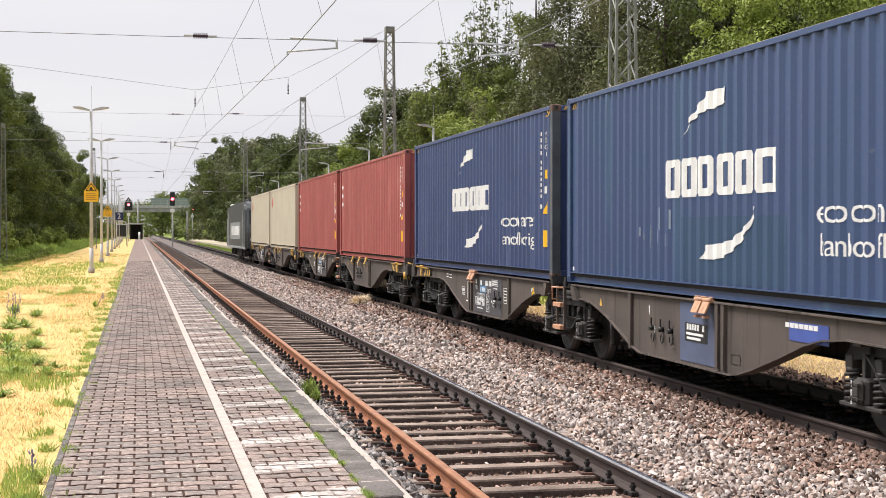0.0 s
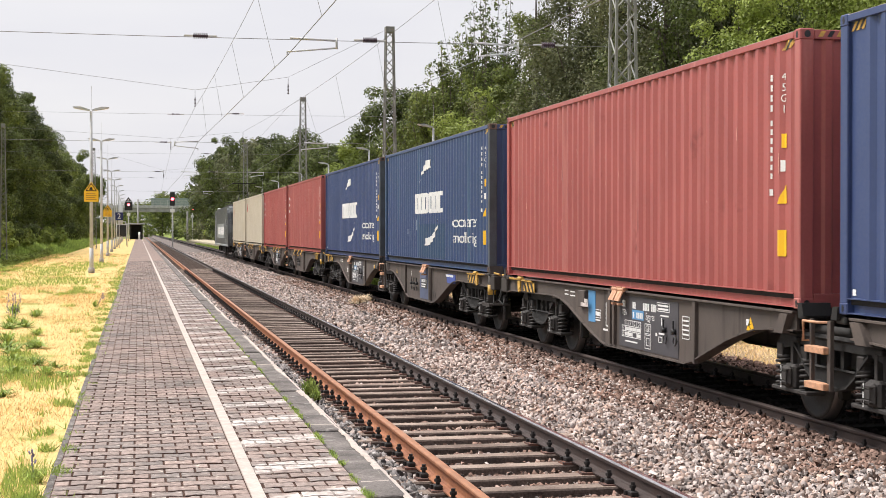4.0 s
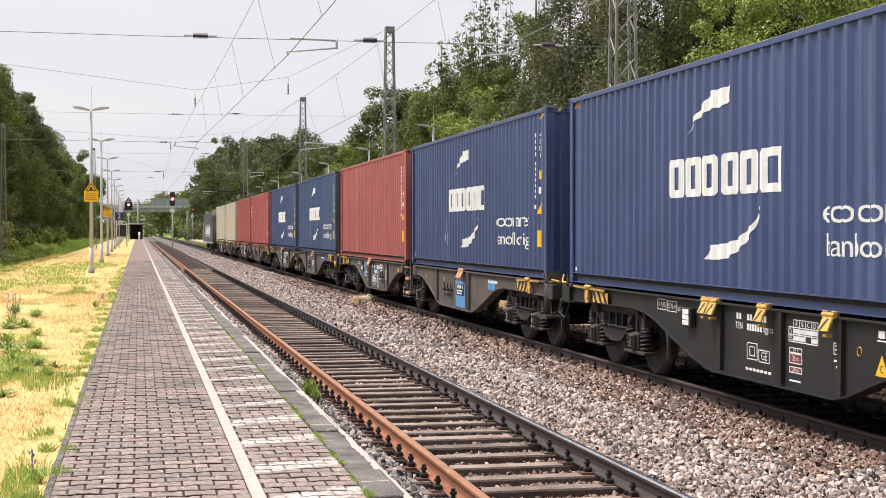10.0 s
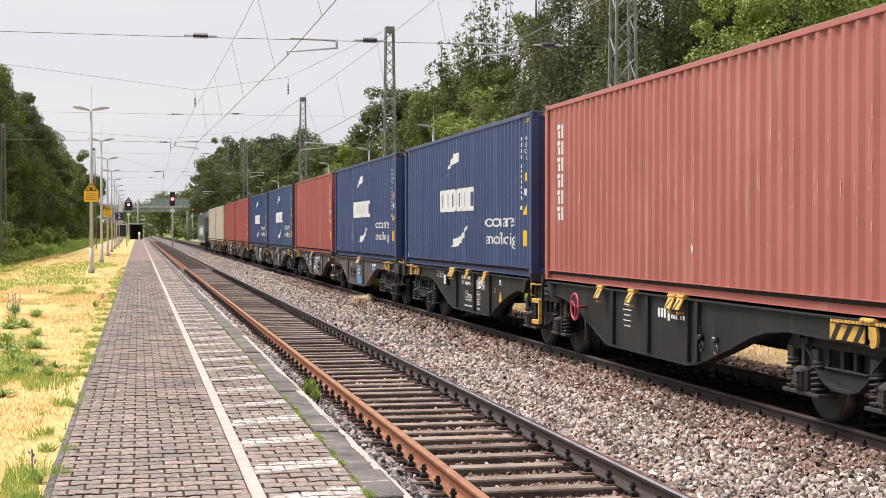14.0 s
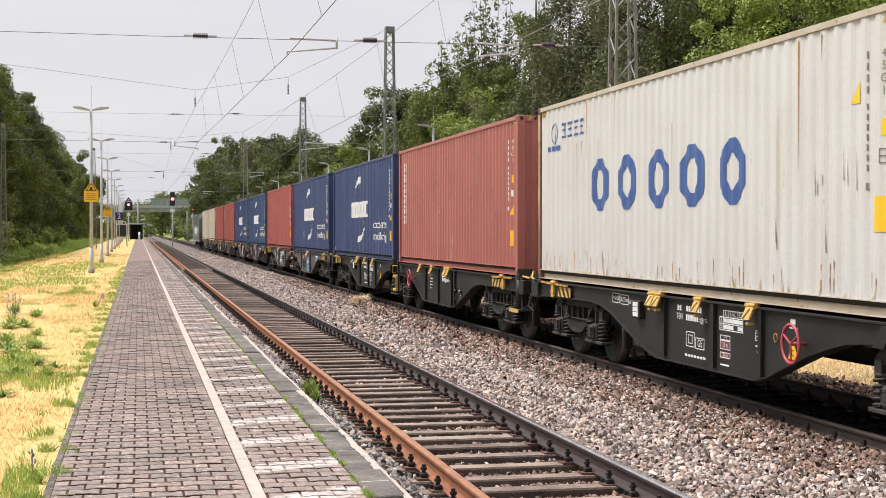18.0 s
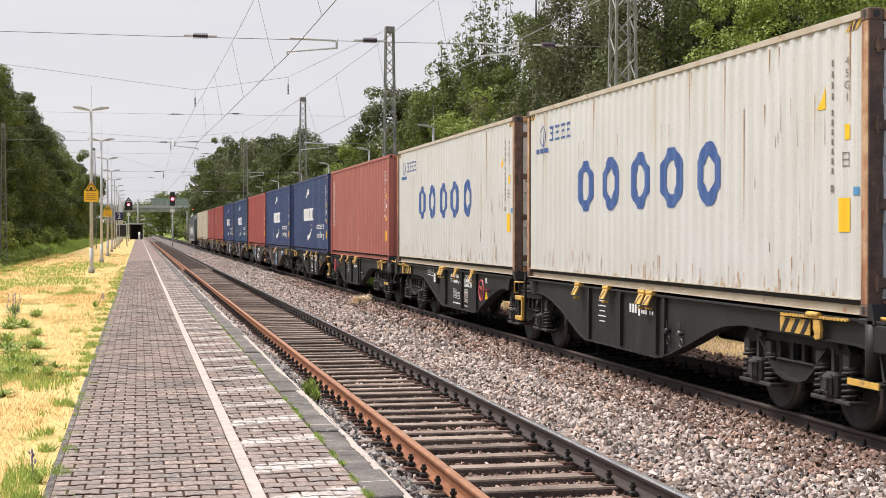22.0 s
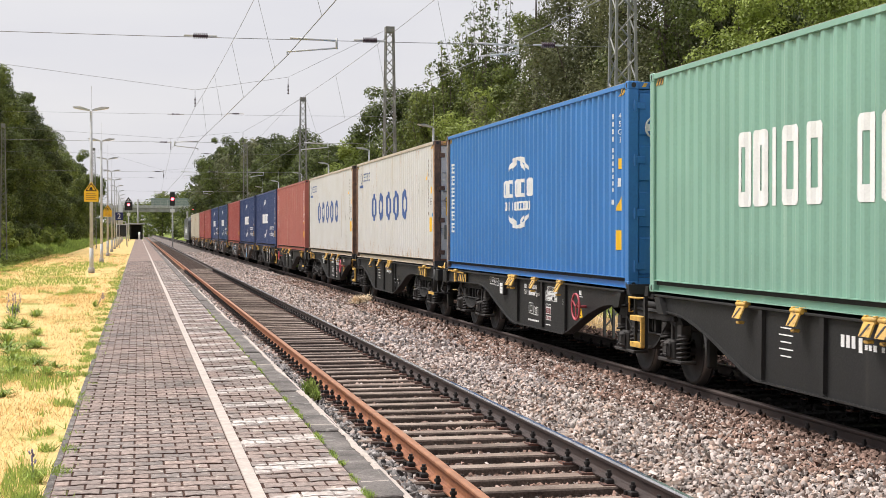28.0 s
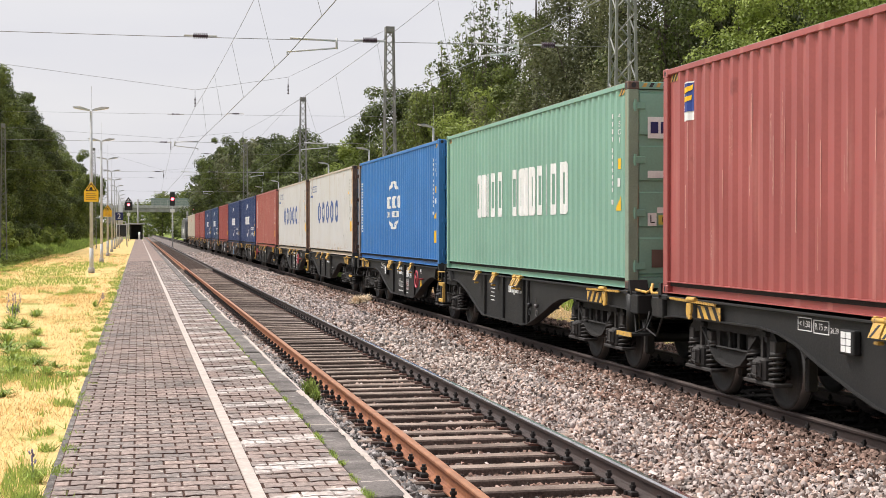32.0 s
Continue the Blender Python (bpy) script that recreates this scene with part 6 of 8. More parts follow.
# ---- locomotive ----
def locomotive():
    y0 = REAR["A"] + CL + 1.25
    m = pose(XC, y0, 0)
    top = thing("electric_locomotive", m, "dark graphite electric locomotive with silver-grey panels", "locomotive")
    MOVERS.append((top, m))
    side = [(0.0, 0.95), (0.0, 1.9), (0.12, 2.25), (0.62, 3.45), (0.95, 3.72), (1.6, 3.86), (17.4, 3.86), (18.05, 3.72), (18.38, 3.45), (18.88, 2.25), (19.0, 1.9), (19.0, 0.95)]
    bm = B()
    fs = prism(bm, side, -1.48, 1.48, "x")
    bmesh.ops.bevel(bm, geom=list({e for f in fs for e in f.edges if abs(e.verts[0].co.x - e.verts[1].co.x) < 0.01 and e.verts[0].co.z > 1.5}), offset=0.16, segments=2, affect="EDGES")
    part("body", bm, M["loco"], top)
    for e in (0, 1):
        yy = lambda v: v if e == 0 else 19 - v
        bm = B()
        prism(bm, [(yy(0.2), 2.42), (yy(0.58), 3.3), (yy(0.53), 3.32), (yy(0.15), 2.44)], -1.2, 1.2, "x")
        part("windscreen", bm, M["glass"], top, "dark sloping windscreen")
        for s in (-1, 1):
            bm = B()
            rod(bm, (s * 1.05, yy(-0.02), 1.5), (s * 1.05, yy(0.06), 1.5), 0.12, 12)
            part("headlamp", bm, M["white"], top)
            bm = B()
            rod(bm, (s * 0.875, yy(-0.02), 1.04), (s * 0.875, yy(-0.5), 1.04), 0.1, 10)
            rod(bm, (s * 0.875, yy(-0.5), 1.04), (s * 0.875, yy(-0.56), 1.04), 0.24, 16)
            part("buffer", bm, M["bogie"], top)
            bm = B()
            box(bm, *sorted((s * 1.475, s * 1.49)), *sorted((yy(1.1), yy(1.8))), 2.45, 3.2, 0.02)
            part("cab_window", bm, M["glass"], top)
            bm = B()
            box(bm, *sorted((s * 1.475, s * 1.488)), *sorted((yy(2.0), yy(2.65))), 1.05, 3.3, 0.02)
            part("cab_door", bm, M["loco_light"], top, "silver-grey cab door")
            bm = B()
            rod(bm, (s * 1.53, yy(1.95), 1.2), (s * 1.53, yy(1.95), 2.9), 0.018, 6)
            part("handrail", bm, M["galv"], top)
    for s in (-1, 1):
        bm = B()
        box(bm, *sorted((s * 1.475, s * 1.486)), 4.4, 14.6, 1.5, 2.6, 0.02)
        part("side_panel", bm, M["loco_light"], top)
        bm = B()
        for k in range(7):
            box(bm, *sorted((s * 1.486, s * 1.49)), 5.4 + k * 1.15, 6.2 + k * 1.15, 1.75, 2.35)
        part("company_mark", bm, M["white"], top, "row of white blocks")
        bm = B()
        box(bm, *sorted((s * 1.44, s * 1.5)), 0.3, 18.7, 0.88, 1.02, 0.02)
        part("side_skirt", bm, M["loco_light"], top)
    bm = B()
    box(bm, -1.32, 1.32, 15.9, 17.5, 3.8, 3.93, 0.05)
    prism(bm, [(17.45, 3.9), (18.1, 3.74), (18.42, 3.42), (18.36, 3.4), (18.05, 3.7), (17.45, 3.84)], -1.3, 1.3, "x")
    part("cab_roof", bm, M["white"], top, "pale cab roof")
    bm = B()
    box(bm, -1.0, 1.0, 3.2, 15.8, 3.84, 4.0, 0.03)
    for k in range(6):
        box(bm, -0.7, 0.7, 4.0 + k * 2.0, 5.2 + k * 2.0, 4.0, 4.15, 0.03)
    part("roof_equipment", bm, M["bogie"], top)
    for yb, up in ((4.2, True), (14.6, False)):
        bm = B()
        h = 1.55 if up else 0.3
        for s in (-1, 1):
            rod(bm, (s * 0.5, yb, 4.05), (s * 0.3, yb + 1.2, 4.05 + h * 0.5), 0.035, 6)
            rod(bm, (s * 0.3, yb + 1.2, 4.05 + h * 0.5), (s * 0.45, yb + 0.1, 4.05 + h), 0.025, 6)
        box(bm, -0.9, 0.9, yb - 0.05, yb + 0.3, 4.05 + h, 4.1 + h)
        part("pantograph", bm, M["bogie"], top)
    for yb in (4.5, 14.5):
        bm = B()
        for s in (-1, 1):
            prism(bm, [(yb - 2.0, 0.75), (yb - 1.6, 1.0), (yb + 1.6, 1.0), (yb + 2.0, 0.75), (yb + 1.4, 0.45), (yb + 0.8, 0.5), (yb - 0.8, 0.5), (yb - 1.4, 0.45)], *sorted((s * 1.05, s * 1.2)), "x")
            for q in (-1.3, 1.3):
                rod(bm, (s * 1.15, yb + q, 0.6), (s * 1.3, yb + q, 0.6), 0.2, 12)
        part("bogie_frame", bm, M["bogie"], top)
    bm = B()
    box(bm, -1.2, 1.2, 7.2, 11.8, 0.35, 0.95, 0.05)
    part("underfloor_box", bm, M["bogie"], top)
    for y in (3.2, 5.8, 13.2, 15.8):
        ob = wheelset(top, y)
        ob.matrix_basis = pose(0, y, 0.46)
        WHEELS.append((ob, ob.matrix_basis.copy(), 0.46))
    return top


locomotive()

# ---- overhead line ----
MAST_X = 10.3
MAST_Y = (30.2, 60.2, 93.0, 144.0, 190.0)
WIRE_Z = 5.72


def lattice_mast(x, y, h, wide=0.62, name="overhead_line_mast"):
    top = thing(name, pose(x, y, -0.4), "grey steel lattice mast of the overhead line", "lattice mast", "masts beside the railway")
    corner = lambda sx, sy, z: (sx * (wide / 2) * (1 - 0.5 * z / h), sy * (wide / 2) * (1 - 0.5 * z / h), z)
    for sx in (-1, 1):
        for sy in (-1, 1):
            bm = B()
            bar(bm, corner(sx, sy, 0), corner(sx, sy, h), 0.055 if wide > 0.4 else 0.03)
            part("corner_post", bm, M["mast"], top)
    z, k = 0.3, 0
    while z < h - 0.5:
        dz = wide * (1 - 0.5 * z / h) * 1.1
        s = 1 if k % 2 else -1
        for a, b in (((-s, -1), (s, -1)), ((s, 1), (-s, 1)), ((-1, s), (-1, -s)), ((1, -s), (1, s))):
            bm = B()
            bar(bm, corner(*a, z), corner(*b, z + dz), 0.028 if wide > 0.4 else 0.016)
            part("lattice_brace", bm, M["mast"], top)
        z += dz
        k += 1
    bm = B()
    box(bm, -wide * 0.3, wide * 0.3, -wide * 0.3, wide * 0.3, h - 0.25, h, 0.01)
    part("mast_cap", bm, M["mast"], top)
    bm = B()
    box(bm, -0.45, 0.45, -0.45, 0.45, -0.6, 0.06, 0.03)
    part("footing", bm, M["concrete"], top)
    return top


for y in MAST_Y[:4]:
    lattice_mast(MAST_X, y, 10.95)
lattice_mast(-8.1, 93.0, 9.0, 0.4)
lattice_mast(-4.2, 144.0, 10.4, 0.5)


def insulator(bm, a, b, mi=0, k=1.0):
    """A ribbed insulator between two points."""
    a, b = Vector(a), Vector(b)
    d = (b - a).normalized()
    u = d.cross(Vector((0, 1, 0))).normalized()
    w = d.cross(u)
    prof = [(0.0, 0.022)]
    for i in range(7):
        c = (i + 0.5) / 7
        prof += [(c - 0.035, 0.024), (c - 0.03, 0.062), (c + 0.03, 0.062), (c + 0.035, 0.024)]
    prof.append((1.0, 0.022))
    rings = [[bm.verts.new(a.lerp(b, q) + (u * math.cos(t) + w * math.sin(t)) * r * k) for t in (2 * math.pi * i / 10 for i in range(10))] for q, r in prof]
    for p, q in zip(rings, rings[1:]):
        for i in range(10):
            bm.faces.new((p[i], p[(i + 1) % 10], q[(i + 1) % 10], q[i])).material_index = mi


def sag(a, b, drop, n=14):
    a, b = Vector(a), Vector(b)
    return [a.lerp(b, i / n) - Vector((0, 0, drop * 4 * (i / n) * (1 - i / n))) for i in range(n + 1)]


def cross_span(y, low, high, x_left, top_left, hangs, arms, ins):
    """Wires across the tracks between two masts, with the arms that hold the contact wires."""
    ob = thing("cross_span", pose(0, y, 0), "thin wires across the tracks carrying insulators and arms", "overhead line", "cross spans of the overhead line")
    bm = B()
    tube(bm, sag((x_left, 0, low + 0.04), (MAST_X - 0.2, 0, low), 0.05, 4), 0.007, 5)
    part("lower_wire", bm, M["wire"], ob)
    bm = B()
    tube(bm, sag((x_left, 0, high), (MAST_X - 0.2, 0, high), 0.04, 4), 0.005, 5)
    part("upper_wire", bm, M["wire"], ob)
    bm = B()
    tube(bm, [(x_left, 0, top_left)] + [(x, 0, z) for x, z in hangs] + [(MAST_X - 0.1, 0, 10.45)], 0.007, 5)
    part("span_wire", bm, M["wire"], ob)
    for x, z in hangs:
        bm = B()
        rod(bm, (x, 0, z), (x, 0, z - 0.3), 0.01, 5)
        insulator(bm, (x, 0, z - 0.3), (x, 0, z - 0.7), 0, 0.6)
        part("hanger", bm, M["insulator"], ob)
    for x, z in ins:
        bm = B()
        insulator(bm, (x - 0.15, 0, z), (x + 0.15, 0, z), 0, 1.0 if y < 50 else 0.55)
        part("insulator", bm, M["insulator"], ob, "purple-brown ribbed insulator")
        for s in (-1, 1):
            bm = B()
            rod(bm, (x + s * 0.15, 0, z), (x + s * 0.33, 0, z), 0.02, 6)
            part("clamp", bm, M["galv"], ob)
    for xr, xe in arms:
        bm = B()
        d = 1 if xe > xr else -1
        rod(bm, (xr + d * 0.97, 0, low + 0.01), (xr, 0, low - 0.03), 0.022, 8)
        rod(bm, (xr, 0, low + 0.03), (xr, 0, low - 0.2), 0.024, 8)
        rod(bm, (xr, 0, low - 0.18), (xe, 0, low - 0.28), 0.018, 8)
        rod(bm, (xe, 0, low - 0.27), (xe, 0, low - 0.36), 0.016, 6)
        part("registration_arm", bm, M["galv"], ob)
    return ob


cross_span(30.2, 6.0, 7.9, -10.0, 10.4, [(2.6, 7.95), (6.7, 8.0)], [(4.05, 3.02), (7.95, 7.05)], [(1.25, 6.0), (4.75, 6.0), (8.62, 6.0)])
cross_span(60.2, 5.66, 6.8, -10.0, 9.2, [(2.27, 7.76), (6.06, 8.36)], [(1.45, 2.38), (7.7, 6.6)], [(1.0, 5.62), (1.5, 6.76), (3.9, 6.82)])
cross_span(93.0, 5.75, 6.9, -8.1, 8.4, [(2.0, 7.82), (6.5, 8.3)], [(3.6, 2.75), (7.8, 7.0)], [(1.2, 5.75), (4.6, 5.75), (4.2, 6.9)])
cross_span(144.0, 5.9, 7.2, -4.2, 9.9, [(2.4, 7.9), (6.8, 8.3)], [(1.5, 2.45), (6.2, 6.9)], [(1.2, 7.2), (4.6, 5.9)])


def catenary(name, spans, messenger):
    """Contact wire, messenger wire and droppers over one track."""
    ob = thing(name, pose(0, 0, 0), "contact wire and messenger wire hung over the track", "overhead line", "wires over the tracks")
    bm = B()
    tube(bm, [(x, y, 5.64) for y, x in spans], 0.008, 6)
    part("contact_wire", bm, M["wire"], ob)
    bm = B()
    for (ya, xa, za), (yb, xb, zb) in zip(messenger, messenger[1:]):
        tube(bm, sag((xa, ya, za), (xb, yb, zb), 0.12, 5), 0.006, 5)
    part("messenger_wire", bm, M["wire"], ob)
    for (ya, xa, za), (yb, xb, zb) in zip(messenger, messenger[1:]):
        if not 0 < yb < 70:
            continue
        n = max(3, round((yb - ya) / 8.0))
        for i in range(n):
            u = (i + 0.3) / n
            x, y = xa + (xb - xa) * u, ya + (yb - ya) * u
            xc = float(np.interp(y, [p[0] for p in spans], [p[1] for p in spans]))
            bm = B()
            rod(bm, (x, y, za + (zb - za) * u - 0.48 * u * (1 - u)), (xc, y, 5.64), 0.004, 4)
            part("dropper", bm, M["wire"], ob)
    return ob


catenary("overhead_wires", [(-34, 3.2), (-2, 3.15), (30.2, 3.02), (60.2, 2.38), (93, 2.75), (144, 2.45), (195, 3.0), (250, 2.7), (330, 3.0)],
         [(-34, 2.9, 7.3), (-2, 2.8, 7.3), (30.2, 2.6, 7.3), (60.2, 2.27, 7.06), (93, 2.0, 7.1), (144, 2.4, 7.1), (195, 2.9, 7.1), (250, 2.7, 7.1)])
catenary("overhead_wires", [(-34, 7.4), (-2, 7.3), (30.2, 7.05), (43.6, 6.66), (60.2, 6.6), (93, 7.0), (144, 6.9), (195, 7.3), (250, 7.0), (330, 7.4)],
         [(-34, 7.0, 7.4), (-2, 6.9, 7.4), (30.2, 6.7, 7.35), (60.2, 6.06, 7.15), (93, 6.5, 7.1), (144, 6.8, 7.1), (195, 7.2, 7.1), (250, 7.0, 7.1)])

# ---- platform furniture ----
def lamp_post(x, y, double=True, h=6.85, sign=False, toward=-1):
    top = thing("platform_lamp", pose(x, y, PLAT_Z - 0.05), "grey steel platform lamp post with flat lamp heads" if not sign else "grey steel platform lamp post carrying a yellow warning sign", "lamp post", "lamps along the platform")
    hh = h - PLAT_Z
    bm = B()
    rod(bm, (0, 0, 0), (0, 0, 1.0), 0.08, 12)
    rod(bm, (0, 0, 1.0), (0, 0, hh), 0.075, 12, 0.05)
    part("post", bm, M["galv"], top)
    bm = B()
    rod(bm, (0, 0, 0), (0, 0, 0.22), 0.125, 12)
    part("base_sleeve", bm, M["concrete"], top)
    for s in (-1, 1) if double else (toward,):
        bm = B()
        fs = prism(bm, [(s * 0.05, 0.0), (s * 0.3, 0.045), (s * 0.68, 0.115), (s * 0.70, 0.16), (s * 0.4, 0.17), (s * 0.05, 0.06)], -0.13, 0.13, "y")
        for v in bm.verts:
            v.co.z += hh
        head = part("lamp_head", bm, M["galv"], top)
        bm = B()
        prism(bm, [(s * 0.32, 0.042), (s * 0.64, 0.10), (s * 0.64, 0.094), (s * 0.32, 0.036)], -0.1, 0.1, "y")
        for v in bm.verts:
            v.co.z += hh
        part("lens", bm, M["white"], head)
    if sign:
        z0 = sign - PLAT_Z + 0.05
        bm = B()
        box(bm, -0.28, 0.28, -0.09, -0.075, z0 - 0.02, z0 + 0.4, 0.0)
        prism(bm, [(-0.28, z0 + 0.4), (0.28, z0 + 0.4), (0, z0 + 0.78)], -0.09, -0.075, "y")
        board = part("warning_sign", bm, M["sign_yellow"], top, "yellow warning board with a black triangle")
        bm = B()
        for a, b in (((-0.2, 0.42), (0.2, 0.42)), ((0.2, 0.42), (0.0, 0.71)), ((0.0, 0.71), (-0.2, 0.42))):
            bar(bm, (a[0], -0.093, z0 + a[1]), (b[0], -0.093, z0 + b[1]), 0.022)
        prism(bm, [(-0.08, z0 + 0.46), (0.07, z0 + 0.46), (0.02, z0 + 0.57), (-0.05, z0 + 0.55)], -0.095, -0.09, "y")
        part("sign_symbol", bm, M["black"], board)
        bm = B()
        for k in range(4):
            box(bm, -0.2, 0.2 - 0.05 * (k % 2), -0.094, -0.09, z0 + 0.06 + k * 0.075, z0 + 0.085 + k * 0.075)
        part("lettering", bm, mat("brown_sign_print", (0.45, 0.22, 0.02), 0.5), board)
        bm = B()
        for z in (z0 + 0.05, z0 + 0.33):
            ring(bm, (0, 0, z), 0.085, 0.012, "z", 12)
        part("sign_clamp", bm, M["galv"], top)
    bm = B()
    rod(bm, (0.02, 0, hh + 0.05), (0.02, 0, hh + 1.0), 0.006, 4)
    part("rod_tip", bm, M["galv"], top)
    return top


for i in range(11):
    y = 59.8 + 20.2 * i
    lamp_post(-1.84 - 0.0045 * (y - 60), y, sign={0: 3.2, 2: 3.0}.get(i, False))
for i, y in enumerate((63.1, 81.4, 99.3, 116.2, 135.7, 154.0, 173.0)):
    lamp_post(12.75, y, False, 6.62)


def far_platform():
    bm = B()
    box(bm, 9.75, 13.6, 62, 290, -0.4, PLAT_Z, 0.02)
    box(bm, 9.62, 9.75, 62, 290, 0.1, PLAT_Z + 0.004, 0.01)
    return tagged(part("opposite_platform", bm, M["sandy"]), "pale sandy opposite platform with a low edge", "platform", kind="structure")


far_platform()


def sign_board(x, y, z, w, h, text, name="platform_sign"):
    top = thing(name, pose(x, y, PLAT_Z - 0.03), "navy blue platform number board on a post", "platform sign")
    bm = B()
    rod(bm, (0, 0.03, 0), (0, 0.03, z + h / 2), 0.04, 8)
    part("post", bm, M["galv"], top)
    bm = B()
    box(bm, -w / 2, w / 2, -0.04, 0.02, z - h / 2, z + h / 2, 0.02)
    board = part("board", bm, M["navy_sign"], top)
    bm = letters(text, h * 0.95)
    bmesh.ops.transform(bm, matrix=Matrix(((1, 0, 0, 0), (0, 0, 1, -0.044), (0, 1, 0, z), (0, 0, 0, 1))), verts=bm.verts)
    part("numeral", bm, M["white"], board, "white numeral")
    return top


sign_board(-1.9, 150.0, 3.15, 0.8, 0.8, "2")


def bulletin(x, y):
    top = thing("notice_case", pose(x, y, PLAT_Z - 0.03), "grey framed glass notice case on posts", "notice case", "notice cases on the platform")
    for s in (-0.55, 0.55):
        bm = B()
        rod(bm, (s, 0, 0), (s, 0, 2.5), 0.045, 8)
        part("post", bm, M["galv"], top)
    bm = B()
    box(bm, -0.55, 0.55, -0.04, 0.04, 1.0, 2.4, 0.01)
    part("case", bm, M["galv"], top)
    bm = B()
    box(bm, -0.47, 0.47, -0.052, -0.041, 1.08, 2.32)
    part("pane", bm, M["glass"], top)


bulletin(-1.75, 160.0)
bulletin(-1.95, 178.0)


def stair_shelter():
    top = thing("underpass_shelter", pose(-0.45, 296.0, PLAT_Z - 0.02), "dark roofed entrance of the underpass on the platform", "shelter")
    bm = B()
    for s in (-1.1, 1.1):
        box(bm, s - 0.08, s + 0.08, 0, 7, 0, 3.0, 0.01)
    part("side_wall", bm, M["black"], top)
    bm = B()
    box(bm, -1.28, 1.28, 6.6, 7, 0, 3.0)
    part("rear_wall", bm, M["black"], top)
    bm = B()
    box(bm, -2.2, 1.7, -0.6, 7.4, 3.0, 3.2, 0.04)
    part("roof", bm, M["concrete"], top)
    bm = B()
    for x in (-2.1, -3.0):
        for y in (0.0, 6.0):
            rod(bm, (x, y, 0), (x, y, 3.6), 0.06, 8)
    box(bm, -3.2, -2.0, -0.2, 6.2, 3.55, 3.65)
    part("side_frame", bm, M["galv"], top)
    bm = B()
    rod(bm, (0.6, -8, 0), (0.6, -8, 1.5), 0.2, 10)
    tagged(part("bollard", bm, M["white"]), "white bollard at the platform end", "bollard")
    bpy.data.objects["bollard"].location = (-0.45, 296.0, PLAT_Z - 0.02)


stair_shelter()

RED_LAMP = glow("red_signal_light", (1.0, 0.09, 0.12), 9.0)


def signal(x, y, z0, z1, zl, w, label, cap=False):
    top = thing("railway_signal", pose(x, y, -0.3), label, "railway signal", "signals beside the railway")
    bm = B()
    rod(bm, (0, 0.2, 0), (0, 0.2, z1 + 0.3), 0.09, 10)
    part("post", bm, M["galv"], top)
    bm = B()
    box(bm, -w / 2, w / 2, 0, 0.18, z0 + 0.3, z1 + 0.3, 0.05)
    screen = part("signal_screen", bm, M["black"], top)
    bm = B()
    rod(bm, (0, -0.03, zl + 0.3), (0, 0.02, zl + 0.3), 0.2, 14)
    part("lit_lamp", bm, RED_LAMP, screen, "lit red lamp")
    bm = B()
    prism(bm, [(0.24 * math.cos(t), zl + 0.3 + 0.24 * math.sin(t)) for t in np.linspace(0, math.pi, 9)] + [(0.2 * math.cos(t), zl + 0.3 + 0.2 * math.sin(t)) for t in np.linspace(math.pi, 0, 9)], -0.3, 0, "y")
    part("visor", bm, M["black"], screen)
    if cap:
        bm = B()
        prism(bm, [(-0.55, z1 + 0.35), (0.55, z1 + 0.35), (0, z1 + 1.0)], 0.02, 0.06, "y")
        part("triangle_board", bm, M["black"], top)
        bm = B()
        prism(bm, [(-0.2, z1 + 0.48), (0.2, z1 + 0.48), (0, z1 + 0.75)], 0.0, 0.02, "y")
        part("triangle_mark", bm, M["white"], top)
    bm = B()
    box(bm, -0.3, 0.3, 0.1, 0.3, z0 - 0.6, z0 - 0.15, 0.02)
    part("marker_plate", bm, M["white"], top)
    bm = B()
    for z in np.arange(0.8, z0, 0.4):
        bar(bm, (-0.18, 0.3, z), (0.18, 0.3, z), 0.03)
    part("ladder", bm, M["galv"], top)
    return top


signal(-1.62, 250.0, 5.5, 7.0, 6.45, 1.3, "black railway signal showing red under a triangular board", True)
signal(4.5, 200.0, 5.45, 7.3, 6.34, 0.68, "tall black railway signal showing red between the tracks")
signal(7.85 + 2.6, 292.0, 5.6, 7.2, 6.4, 1.0, "black railway signal showing red beside the far track")


def white_post(x, y, h):
    bm = B()
    rod(bm, (0, 0, 0), (0, 0, h), 0.2, 10, 0.16)
    rod(bm, (0, 0, 0), (0, 0, 0.5), 0.3, 10)
    ob = tagged(part("concrete_post", bm, M["concrete"]), "pale concrete post beside the far track", "post", "concrete posts")
    ob.location = (x, y, -0.4)


white_post(9.4, 290.0, 6.3)
white_post(-0.1, 330.0, 9.5)


